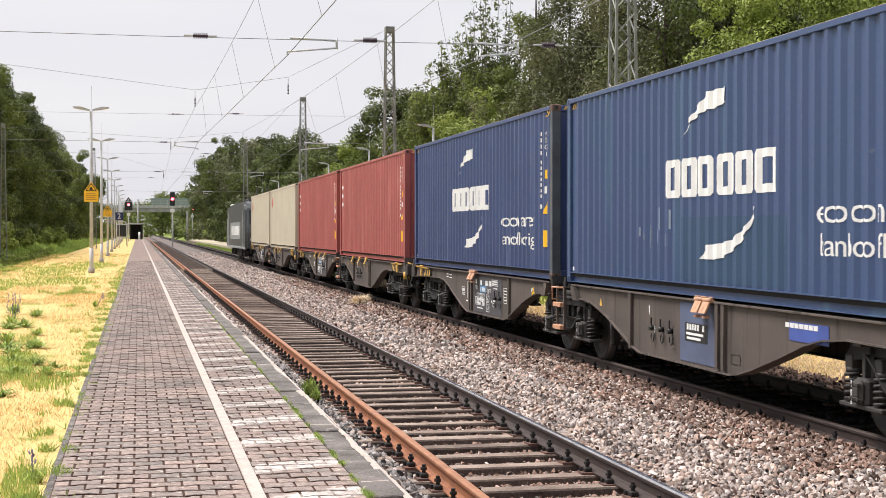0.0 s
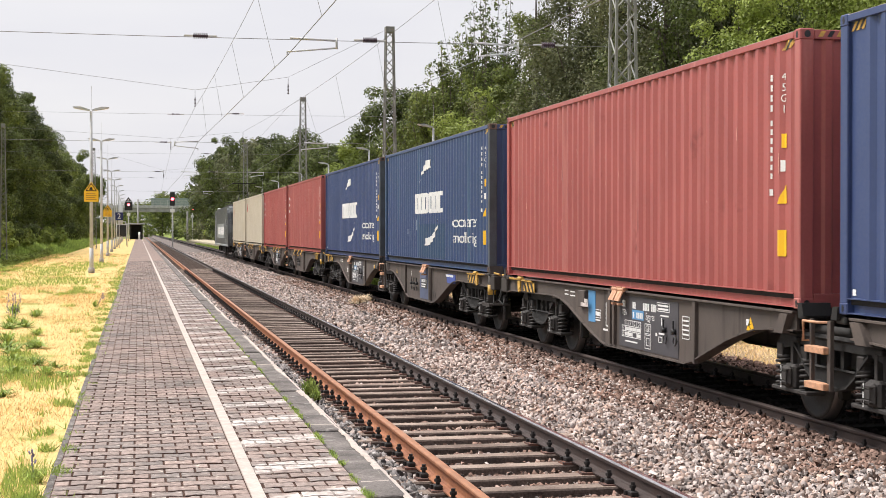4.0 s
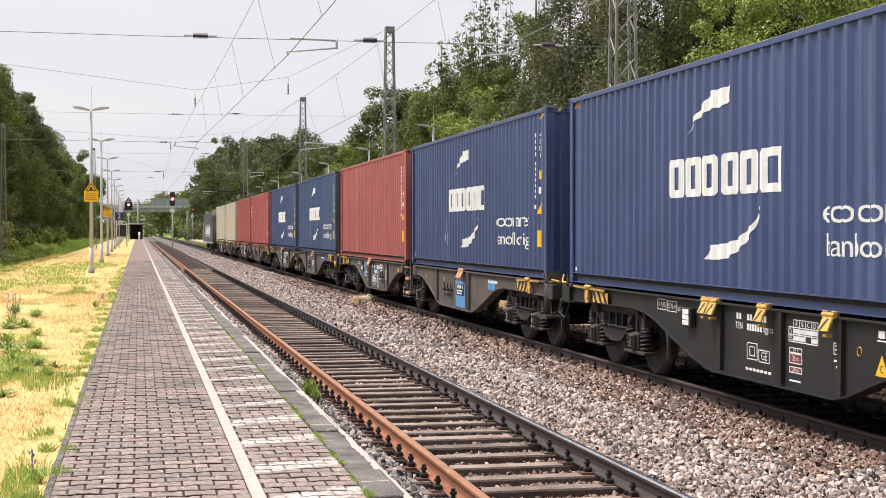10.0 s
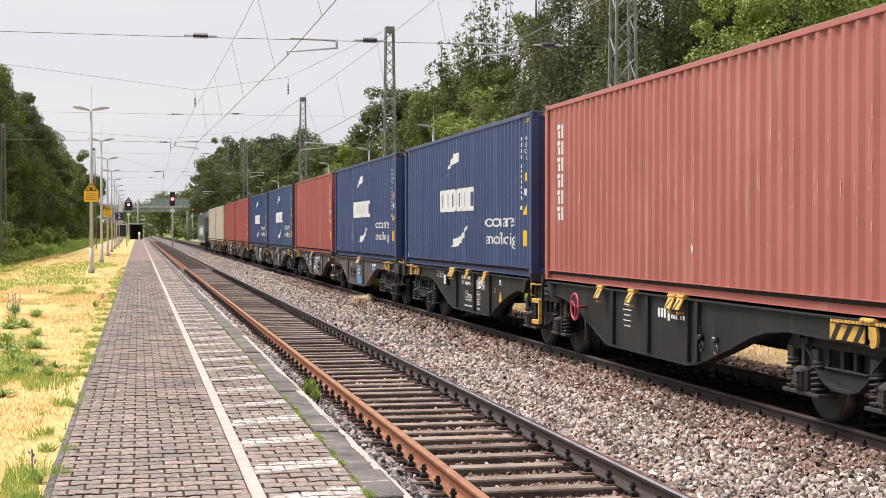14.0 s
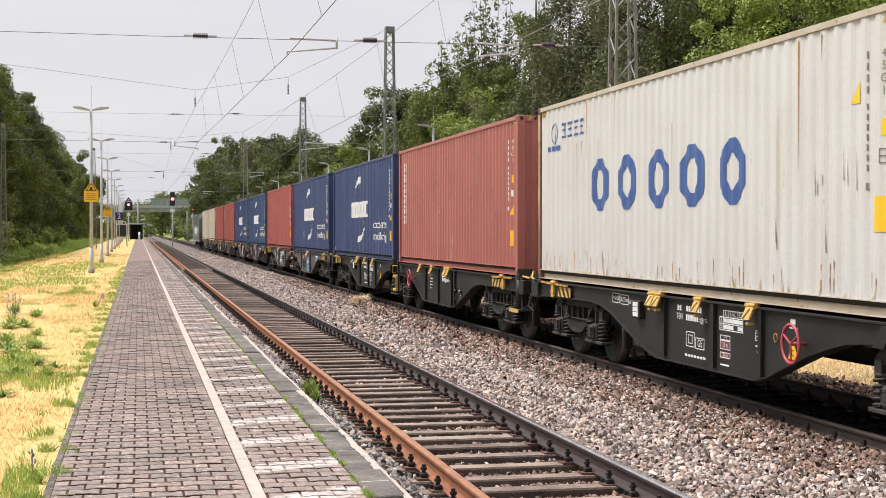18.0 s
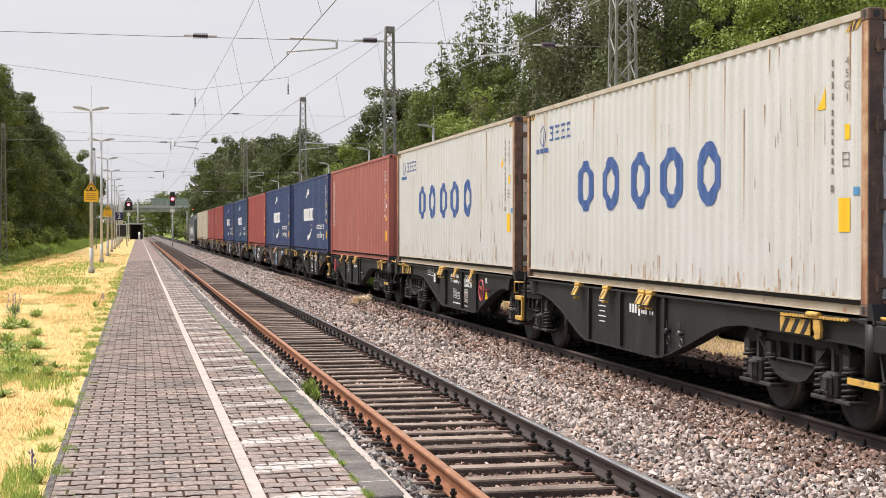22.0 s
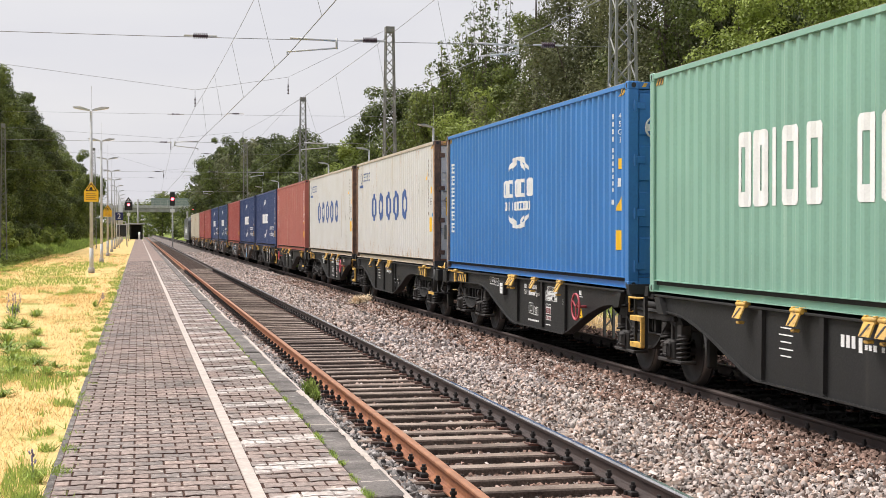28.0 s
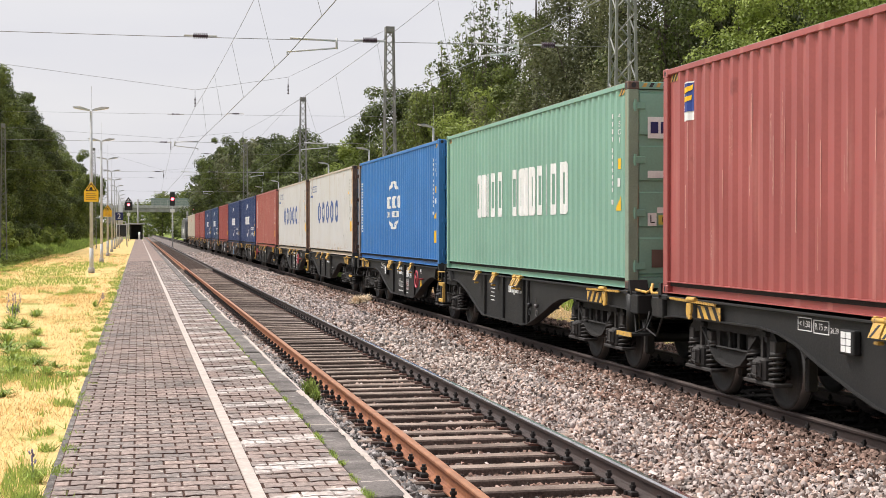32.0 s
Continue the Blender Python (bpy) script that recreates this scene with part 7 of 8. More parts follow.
# ---- road bridge across the railway ----
def road_bridge():
    top = thing("road_bridge", pose(0, 420, 0), "grey concrete road bridge with railings across the railway", "bridge")
    bm = B()
    box(bm, -30, 60, -4, 4, 7.4, 8.9, 0.05)
    part("deck", bm, M["concrete"], top)
    bm = B()
    box(bm, -30, 60, -4.3, -4.0, 8.5, 9.2, 0.03)
    part("parapet_beam", bm, mat("pale_parapet", (0.55, 0.54, 0.54), 0.8), top)
    for x in (-7.5, 15.0):
        bm = B()
        box(bm, x - 1.2, x + 1.2, -3.8, 3.8, -1, 7.5, 0.1)
        part("pier", bm, M["concrete"], top)
    for x in (-24, 30):
        bm = B()
        box(bm, x - 6, x + 6, -3.9, 3.9, -1, 7.5, 0.1)
        part("abutment", bm, M["concrete"], top)
    bm = B()
    for z in (9.7, 10.2, 10.7):
        box(bm, -30, 60, -4.2, -4.12, z - 0.04, z + 0.04)
    part("handrail", bm, M["galv"], top)
    for k in range(46):
        bm = B()
        box(bm, -30 + k * 2 - 0.05, -30 + k * 2 + 0.05, -4.22, -4.1, 9.2, 10.75)
        part("railing_post", bm, M["galv"], top)
    bm = B()
    box(bm, 3.5, 20, -4.18, -4.14, 9.2, 11.3)
    part("mesh_panel", bm, mat("greenish_mesh", (0.3, 0.36, 0.35), 0.7), top, "greenish mesh screen")
    return top


road_bridge()

# ---- trees and shrubs ----
def leaf_cloud(r, centres, radii, n, size, squash=0.75, droop=0.0):
    """n small three-cornered leaves, spread through round clumps."""
    wt = radii ** 1.7
    k = r.choice(len(centres), n, p=wt / wt.sum())
    d = r.normal(size=(n, 3))
    d /= np.linalg.norm(d, axis=1)[:, None]
    rad = radii[k] * r.uniform(0.2, 1.0, n) ** 0.4
    p = centres[k] + d * rad[:, None] * np.array([1, 1, squash])
    p[:, 2] -= droop * np.abs(r.normal(size=n)) * radii[k]
    nrm = d + r.normal(size=(n, 3)) * 0.42 + np.array([0, 0, 0.35])
    nrm /= np.linalg.norm(nrm, axis=1)[:, None]
    a = np.cross(nrm, r.normal(size=(n, 3)))
    a /= np.linalg.norm(a, axis=1)[:, None] + 1e-9
    b = np.cross(nrm, a)
    s = size * r.uniform(0.6, 1.4, n)[:, None]
    v = np.stack([p - a * s - b * s * 0.45, p + a * s * r.uniform(-0.2, 0.5, n)[:, None] + b * s * 0.85, p + a * s - b * s * 0.3], 1)
    return v.reshape(-1, 3)


def tree(x, y, z, h, rad, base, leaf, n, size, seed, label, droop=0.0, clumps=60, small=0.22):
    r = np.random.default_rng(seed)
    top = thing("tree", pose(x, y, z - 0.1, 0, 0, float(r.uniform(0, 360))), label, "tree", "trees beside the railway")
    # clumps lie on limbs that leave the trunk and rise outwards
    limbs, cs, rs = [], [], []
    nl = 11
    for i in range(nl):
        u = (i + 0.5) / nl
        zb = base * 0.7 + (h * 0.8 - base * 0.7) * u
        t = i * 2.4 + r.uniform(-0.5, 0.5)
        prof = math.sin(math.pi * min(1, 0.22 + 0.78 * u)) ** 0.7
        ln = rad * max(0.3, prof) * r.uniform(0.75, 1.15)
        end = np.array([ln * math.cos(t), ln * math.sin(t), min(h * 0.97, zb + ln * r.uniform(0.3, 0.8))])
        start = np.array([0, 0, zb])
        limbs.append((start, end))
        for q in r.uniform(0.35, 1.05, max(2, clumps // (nl + 2))):
            c = start + (end - start) * q + r.normal(size=3) * rad * 0.16
            cs.append(c)
            rs.append(rad * r.uniform(small * 0.6, small * 1.35))
    for i in range(clumps // 4):
        u = i / (clumps // 4)
        cs.append(np.array([r.normal() * rad * 0.45, r.normal() * rad * 0.45, base + (h - base) * u * 0.8]))
        rs.append(rad * r.uniform(0.2, 0.34))
    for i in range(clumps // 6):
        cs.append(np.array([r.normal() * rad * 0.22, r.normal() * rad * 0.22, h * r.uniform(0.78, 0.98)]))
        rs.append(rad * r.uniform(0.12, 0.24))
    bm = B()
    lean = r.normal(size=2) * 0.02 * h
    pts = [(0, 0, 0), (lean[0] * 0.4, lean[1] * 0.4, h * 0.35), (lean[0], lean[1], h * 0.68), (lean[0] * 1.1, lean[1] * 1.1, h * 0.93)]
    rr = [0.009 * h, 0.007 * h, 0.005 * h, 0.002 * h]
    for i in range(3):
        rod(bm, pts[i], pts[i + 1], rr[i], 8, rr[i + 1], caps=False)
    for a, b in limbs:
        mid = (a + b) / 2 + np.array([0, 0, -0.08 * h * 0.3])
        rod(bm, a, mid, 0.0045 * h, 6, 0.003 * h, caps=False)
        rod(bm, mid, b, 0.003 * h, 5, 0.001 * h, caps=False)
    part("trunk", bm, M["bark"], top)
    me = quads("crown", leaf_cloud(r, np.array(cs), np.array(rs), n, size, 0.8, droop), 3, leaf)
    ob = new("crown", me)
    ob.parent = top
    return top


def shoot_tree(x, y, z, h, rad, leaf, n, size, seed, label):
    """A tree whose limbs rise steeply and end in thin leafy shoots."""
    r = np.random.default_rng(seed)
    top = thing("tree", pose(x, y, z - 0.1), label, "tree", "trees beside the railway")
    bm = B()
    rod(bm, (0, 0, 0), (0.1, 0, h * 0.6), 0.008 * h, 8, 0.004 * h, caps=False)
    cs, rs = [], []
    for i in range(64):
        t, q = r.uniform(0, 6.283), math.sqrt(r.uniform(0, 1))
        start = np.array([0.0, 0.0, h * r.uniform(0.1, 0.5)])
        end = np.array([rad * q * math.cos(t), rad * q * math.sin(t), max(start[2] + 1.0, h * (1 - 0.38 * q ** 1.5) * r.uniform(0.78, 1.0))])
        mid = start * 0.5 + end * 0.5 + np.array([end[0], end[1], 0]) * 0.22
        rod(bm, start, mid, 0.003 * h, 5, 0.002 * h, caps=False)
        rod(bm, mid, end, 0.002 * h, 4, 0.0006 * h, caps=False)
        for u in np.linspace(0.12, 1.0, 18):
            c = (1 - u) ** 2 * start + 2 * u * (1 - u) * mid + u * u * end
            cs.append(c + r.normal(size=3) * 0.1)
            rs.append((0.6 - 0.4 * u) * r.uniform(0.6, 1.25))
    part("trunk", bm, M["bark"], top)
    ob = new("crown", quads("crown", leaf_cloud(r, np.array(cs), np.array(rs), n, size, 1.1), 3, leaf))
    ob.parent = top
    return top


def shrub(x, y, z, rad, h, leaf, n, size, seed, label="dense green shrub beside the railway"):
    r = np.random.default_rng(seed)
    k, n = 14, n
    cs = np.stack([r.uniform(-rad, rad, k), r.uniform(-rad, rad, k), r.uniform(0.15, 0.85, k) * h], -1)
    me = quads("shrub", leaf_cloud(r, cs, rad * r.uniform(0.3, 0.55, k), n, size), 3, leaf)
    ob = tagged(new("shrub", me), label, "shrub", "shrubs beside the railway")
    ob.location = (x, y, z)
    return ob


D, MI, LI, GR = M["leaf_dark"], M["leaf_mid"], M["leaf_light"], M["leaf_grey"]
T_DARK = "tall deciduous tree with a dense dark green crown"
T_MID = "deciduous tree with a mid-green uneven crown"
T_LIGHT = "young tree with fresh light green leaves"
T_GREY = "slender birch with drooping olive-green foliage"
# right side: behind the opposite track, from near to far
RIGHT = [
    # x, y, h, radius, base, leaf, n, size, label
    (20.5, 33, 13.5, 3.6, 2.0, LI, 15000, 0.10, T_LIGHT, 0.0), (24.5, 38, 15.5, 4.0, 2.5, D, 14000, 0.10, T_DARK, 0.0), (17.0, 39.5, 8.6, 2.4, 1.0, LI, 13000, 0.085, T_LIGHT, 0.0),
    (21.0, 43, 14.5, 3.6, 2.5, D, 15000, 0.105, T_DARK, 0.0), (17.5, 47.5, 15.5, 3.3, 2.5, GR, 16000, 0.095, T_GREY, 0.9), (21.0, 52, 14.5, 3.8, 2.5, D, 13000, 0.11, T_DARK, 0.0),
    (17.0, 55.5, 13.0, 3.2, 2.5, GR, 17000, 0.09, T_GREY, 0.9), (16.6, 60, 13.0, 2.0, 2.0, MI, 9000, 0.10, T_MID, 0.0), (21.0, 62, 11.0, 2.8, 2.5, D, 9000, 0.115, T_DARK, 0.0),
    (16.4, 68, 8.8, 3.0, 1.2, LI, 11000, 0.105, T_LIGHT, 0.0), (18.5, 76, 11.0, 3.2, 2.0, MI, 12000, 0.12, T_MID, 0.0), (15.6, 78, 9.6, 3.0, 1.2, MI, 11000, 0.11, T_MID, 0.0),
    (16.0, 90, 11.2, 3.4, 1.4, D, 11000, 0.12, T_DARK, 0.0), (20.0, 96, 11.5, 4.2, 1.5, D, 10000, 0.14, T_DARK, 0.0), (16.0, 104, 8.2, 3.4, 1.0, LI, 10000, 0.125, T_LIGHT, 0.0),
    (17.5, 117, 8.8, 3.8, 1.4, D, 9000, 0.14, T_DARK, 0.0), (15.8, 128, 9.6, 3.8, 1.4, D, 9000, 0.14, T_DARK, 0.0), (18.0, 140, 10.0, 4.5, 1.6, D, 10000, 0.16, T_DARK, 0.0),
    (15.8, 152, 12.4, 4.6, 1.8, D, 10000, 0.16, T_DARK, 0.0), (14.6, 166, 13.0, 4.4, 1.8, D, 10000, 0.17, T_DARK, 0.0), (13.8, 178, 13.6, 4.2, 1.8, GR, 10000, 0.16, T_GREY, 1.2),
    (14.6, 215, 16.2, 5.0, 1.2, D, 8000, 0.2, T_DARK, 0.0), (13.9, 245, 17.4, 5.0, 1.0, D, 8000, 0.22, T_DARK, 0.0), (14.0, 285, 17.0, 4.4, 1.0, GR, 9000, 0.2, T_GREY, 1.6),
    (16.0, 330, 14.0, 6.5, 1.0, D, 7000, 0.28, T_DARK, 0.0), (19.0, 375, 14.5, 6.0, 1.0, D, 6000, 0.3, T_DARK, 0.0), (31.5, 62, 12, 4.0, 2, D, 8000, 0.13, T_DARK, 0.0),
    (26.0, 80, 11, 4.5, 2, D, 9000, 0.13, T_DARK, 0.0), (30.0, 46, 16, 4.5, 2, D, 9000, 0.12, T_DARK, 0.0), (24.0, 120, 11, 5, 1.5, D, 8000, 0.17, T_DARK, 0.0), (23.0, 160, 11.5, 5.5, 1.5, D, 8000, 0.2, T_DARK, 0.0),
    (19.3, 38.3, 10.6, 2.9, 1.0, LI, 13000, 0.085, T_LIGHT, 0.0), (21.8, 38.6, 11.8, 2.8, 1.0, LI, 11000, 0.085, T_LIGHT, 0.0),
    (2.0, 760, 16.0, 11.0, 1.0, MI, 4000, 0.5, T_MID, 0.0), (-9.0, 820, 15.0, 12.0, 1.0, MI, 4000, 0.5, T_MID, 0.0), (14.0, 700, 16.0, 11.0, 1.0, MI, 4000, 0.5, T_MID, 0.0), (28.0, 650, 17.0, 12.0, 1.0, D, 4000, 0.5, T_DARK, 0.0), (16.0, 480, 15.0, 8.0, 1.0, MI, 5000, 0.36, T_MID, 0.0), (9.0, 560, 16.0, 9.0, 1.0, MI, 5000, 0.4, T_MID, 0.0), (22, 440, 15.0, 8.0, 1.0, D, 5000, 0.36, T_DARK, 0.0),
]
for k, (x, y, h, rad, base, lf, n, size, lb, dr) in enumerate(RIGHT):
    near = y < 75
    tree(x, y, 0.2, h, rad, base * (0.4 if near else 1.0), lf, int(n * (4.0 if near else 2.6 if y < 280 else 0.6)), size * (0.58 if near else 0.74 if y < 280 else 1.3), 100 + k, lb, dr, 80 if near else 60, 0.25)
T_SHOOT = "tree with upright feathery shoots and mid-green leaves"
for x, y, h, rad, lf, n, seed in ((15.4, 71, 12.4, 2.8, MI, 22000, 801), (17.6, 72, 15.2, 3.4, D, 24000, 802), (14.3, 76, 9.8, 2.2, MI, 9000, 803), (21.5, 57, 12.0, 3.4, D, 17000, 804), (19.0, 45.5, 13.5, 3.0, D, 18000, 805), (24.0, 47, 16.5, 3.6, D, 15000, 806)):
    shoot_tree(x, y, 0.2, h, rad, lf, int(n * 2.0), 0.07, seed, T_SHOOT)
# left side: behind the overgrown track
LEFT = [
    (-11.8, 88, 10.0, 3.2, 0.8, D, 10000, 0.12, T_DARK), (-12.4, 97, 11.6, 3.6, 1.0, D, 12000, 0.125, T_DARK), (-12.0, 107, 12.2, 3.8, 1.0, D, 12000, 0.13, T_DARK), (-11.9, 118, 12.6, 3.9, 1.0, MI, 11000, 0.14, T_MID),
    (-12.0, 130, 12.8, 4.0, 1.0, D, 11000, 0.145, T_DARK), (-12.2, 143, 13.2, 4.2, 1.0, D, 11000, 0.15, T_DARK), (-12.2, 157, 13.4, 4.4, 1.0, D, 10000, 0.16, T_DARK), (-12.4, 173, 13.2, 4.6, 1.0, MI, 9000, 0.17, T_MID),
    (-12.0, 192, 12.4, 4.6, 1.0, D, 9000, 0.18, T_DARK), (-11.6, 214, 12.4, 4.8, 1.0, MI, 8000, 0.2, T_MID), (-11.6, 240, 13.0, 5.2, 1.0, MI, 8000, 0.21, T_MID), (-12.5, 272, 13.5, 5.6, 1.0, D, 7000, 0.24, T_DARK),
    (-17.0, 110, 13.5, 4.5, 1.0, D, 7000, 0.16, T_DARK), (-17.5, 140, 14, 5, 1.0, D, 7000, 0.18, T_DARK), (-18.0, 180, 14, 5, 1.0, D, 7000, 0.2, T_DARK), (-14.5, 320, 10.5, 6, 1.0, MI, 6000, 0.26, T_MID), (-18, 390, 14, 8, 1, D, 5000, 0.3, T_DARK),
]
for k, (x, y, h, rad, base, lf, n, size, lb) in enumerate(LEFT):
    tree(x, y, 0.6, h + (2.4 if 110 < y < 200 else 1.3), rad, base + 0.5, lf, int(n * 4.0), size * 0.68, 300 + k, lb, 0.0, 74, 0.25)
rs = random.Random(11)
for k in range(34):
    y = 66 + k * 6.2
    shrub(-10.2 - rs.uniform(0, 1.4), y, 0.8, rs.uniform(1.0, 1.7), rs.uniform(0.6, 1.7), LI, 2400, 0.085 + y * 0.0005, 500 + k)
for k in range(16):
    y = 46 + k * 5.5
    shrub(-7.6 - rs.uniform(0, 0.9), y, -0.2, rs.uniform(0.6, 1.0), rs.uniform(0.3, 0.7), LI, 1300, 0.06 + y * 0.0003, 560 + k, "low green shrub on the overgrown track")
for k in range(12):
    y = 31 + k * 3.6
    shrub(14.5 + rs.uniform(0, 1.5), y, 0.0, rs.uniform(1.6, 2.3), rs.uniform(3.5, 5.5), rs.choice((MI, D, LI)), 4500, 0.085, 640 + k)
for k in range(30):
    y = 30 + k * 9.0
    shrub(13.9 + rs.uniform(0, 1.0), y, 0.0, rs.uniform(1.2, 2.0), rs.uniform(2.0, 4.0), rs.choice((MI, LI, D)), 2000, 0.09 + y * 0.0004, 600 + k)
for k in range(14):
    shrub(rs.uniform(-13, -7), 300 + k * 14, 0.0, 2.6, rs.uniform(3, 6), rs.choice((MI, D)), 1200, 0.25, 660 + k)
for k in range(10):
    shrub(rs.uniform(11.5, 14), 310 + k * 16, 0.0, 2.6, rs.uniform(3, 6), rs.choice((MI, D)), 1200, 0.25, 690 + k)


# ---- grass and weeds ----
def green_patch(x, y):
    g = 0.6 * noise.noise(Vector((x * 0.55, y * 0.16, 9.0))) + 0.45 * noise.noise(Vector((x * 2.1, y * 0.7, 4.0))) - 0.08 - 0.3 * max(0.0, min(1.0, (17 - y) / 4))
    for px, py, rx, ry in ((-1.45, 18.9, 0.42, 2.3), (-3.2, 50, 2.2, 5.0), (-2.0, 72, 1.0, 7.0), (-0.72, 10.2, 0.2, 0.8), (-0.95, 16.5, 0.3, 0.9), (-4.2, 66, 1.2, 8.0)):
        g += 0.75 * math.exp(-((x - px) / rx) ** 2 - ((y - py) / ry) ** 2)
    return g


def lawn_z(x, y):
    return 0.33 + 0.05 * noise.noise(Vector((x * 0.7, y * 0.3, 3))) if x < -0.6 else 0.345


def blades(name, spots, height, width, material, label, lean=0.35):
    """Grass as single bent blades."""
    n = len(spots)
    p = np.array(spots)
    a = rng.uniform(0, 6.283, n)
    h = height * rng.uniform(0.5, 1.3, n)
    w = width * rng.uniform(0.6, 1.3, n)
    tilt = rng.normal(0, lean, n) * h
    ta = rng.uniform(0, 6.283, n)
    side = np.stack([np.cos(a) * w, np.sin(a) * w, np.zeros(n)], -1)
    tip = p + np.stack([np.cos(ta) * tilt, np.sin(ta) * tilt, h], -1)
    v = np.stack([p - side, p + side, tip], 1).reshape(-1, 3)
    return tagged(new(name, quads(name, v, 3, material)), label, "grass", kind="stuff")


def scatter(n, x0, x1, y0, y1, test, power=1.5):
    out = []
    xs, ys = rng.uniform(x0, x1, n), y0 + (y1 - y0) * rng.uniform(0, 1, n) ** power
    for x, y in zip(xs, ys):
        if test(x, y):
            out.append((x, y, lawn_z(x, y) - 0.01))
    return out


blades("dry_grass", scatter(60000, -4.5, -0.6, 9, 45, lambda x, y: green_patch(x, y) < 0.28), 0.045, 0.006, M["straw"], "short dry straw-yellow grass", 1.2)
blades("dry_grass", scatter(24000, -6.0, -0.6, 35, 110, lambda x, y: green_patch(x, y) < 0.28), 0.06, 0.012, M["straw"], "short dry straw-yellow grass", 1.2)
blades("green_grass", scatter(95000, -4.5, -0.62, 9, 45, lambda x, y: green_patch(x, y) > 0.18), 0.095, 0.006, M["blade"], "tufts of green grass in the dry lawn", 0.5)
blades("green_grass", scatter(30000, -6.2, -0.62, 35, 110, lambda x, y: green_patch(x, y) > 0.16), 0.10, 0.012, M["blade"], "tufts of green grass in the dry lawn", 0.5)
# fringe along the edging strip
blades("green_grass", [(x, y, 0.34) for x, y in zip(rng.normal(-0.67, 0.09, 26000), 9 + 60 * rng.uniform(0, 1, 26000) ** 1.6) if noise.noise(Vector((x * 4, y * 1.9, 1))) + 0.5 * noise.noise(Vector((x * 9, y * 6, 4))) > 0.22], 0.06, 0.006, M["blade"], "green grass fringe along the paving edge", 0.7)
# bank of the overgrown track
blades("bank_grass", [(x, y, float(np.interp(x, (-12.5, -10.4, -8.6, -6.9), (1.9, 1.0, 0.0, -0.35))) - 0.03) for x, y in zip(rng.uniform(-12.4, -6.3, 42000), 40 + 150 * rng.uniform(0, 1, 42000) ** 1.5)], 0.32, 0.03, M["blade"], "tall green grass on the overgrown track bed", 0.4)
blades("bank_grass", [(x, y, float(np.interp(x, (-12.5, -10.4, -8.6, -6.9), (1.9, 1.0, 0.0, -0.35))) - 0.03) for x, y in zip(rng.uniform(-12.0, -6.3, 14000), rng.uniform(170, 330, 14000))], 0.6, 0.07, M["blade"], "tall green grass on the overgrown track bed", 0.5)
# grass along the opposite platform
blades("verge_grass", [(x, y, -0.35) for x, y in zip(rng.uniform(9.0, 9.9, 14000), 60 + 180 * rng.uniform(0, 1, 14000) ** 1.3)], 0.5, 0.03, M["blade"], "green grass along the opposite platform edge", 0.4)
# grass beyond the second track
blades("verge_grass", [(x, y, -0.44 + 0.07 * (x - 11)) for x, y in zip(rng.uniform(11.2, 12.8, 26000), rng.uniform(14, 70, 26000))], 0.09, 0.012, M["bleached"], "short dry verge grass beyond the tracks", 0.9)
blades("verge_grass", [(x, y, -0.40 + 0.07 * (x - 11)) for x, y in zip(rng.uniform(12.2, 14.6, 12000), rng.uniform(14, 62, 9000))], 0.2, 0.014, M["blade"], "green verge grass beyond the tracks", 0.4)


def weed(x, y, z, h, n, material, seed, label, flowers=0, spread=0.3, broad=0.05):
    """A leafy weed: blades and broad leaves round one root, some with flower spikes."""
    r = np.random.default_rng(seed)
    v = []
    h, spread = h * 0.7, spread * 0.75
    for i in range(int(n * 2.5)):
        t, u = r.uniform(0, 6.283), r.uniform(0.3, 1.0)
        d = np.array([math.cos(t), math.sin(t), 0]) * spread * r.uniform(0.1, 1.0)
        root = d * 0.15
        mid = d * 0.6 + np.array([0, 0, h * u * r.uniform(0.3, 0.8)]) + r.normal(size=3) * h * 0.06
        tip = d * 1.2 + np.array([0, 0, h * u * r.uniform(0.2, 1.0)]) + r.normal(size=3) * h * 0.08
        s = np.array([-math.sin(t), math.cos(t), 0]) * h * broad * r.uniform(0.4, 1.4)
        v += [root, mid - s, tip, mid + s]
    ob = thing("weed", pose(x, y, z), label, "weed", "weeds on the platform edge")
    me = quads("leaves", np.array(v), 4, material)
    lv = new("foliage", me)
    lv.parent = ob
    if flowers:
        for i in range(flowers):
            bm = B()
            fx, fy = r.normal(0, spread * 0.5, 2)
            rod(bm, (fx * 0.3, fy * 0.3, 0), (fx, fy, h * 1.5), 0.004, 4)
            for k in range(9):
                z2 = h * (0.85 + 0.08 * k)
                o = r.normal(0, 0.012, 2)
                rod(bm, (fx + o[0], fy + o[1], z2), (fx + o[0] * 1.4, fy + o[1] * 1.4, z2 + 0.02), 0.007, 5)
            part("flower_spike", bm, M["flower"], ob, "blue-violet flower spike")
    return ob


for k, (x, y, h) in enumerate(((-1.45, 21.6, 0.34), (-1.70, 20.6, 0.3), (-1.06, 17.6, 0.26), (-1.42, 17.6, 0.28), (-0.83, 17.3, 0.2), (-1.72, 17.2, 0.22), (-1.85, 21.6, 0.3), (-1.95, 26.4, 0.34), (-1.35, 15.4, 0.2), (-1.25, 18.9, 0.26), (-1.55, 19.2, 0.3), (-1.0, 18.5, 0.2), (-2.2, 26.0, 0.3))):
    weed(x, y, 0.32, h * 0.85, 30, M["weed_leaf"], 70 + k, "broad-leaved green weed in the dry lawn", 0, h * 1.25, 0.1)
W = "leafy green weed growing at the edge of the paving"
weed(-0.68, 9.95, 0.33, 0.2, 60, M["blade"], 1, "small weed with a blue-violet flower spike", 1, 0.13)
weed(-0.60, 11.9, 0.33, 0.10, 20, M["blade"], 2, W, 0, 0.1)
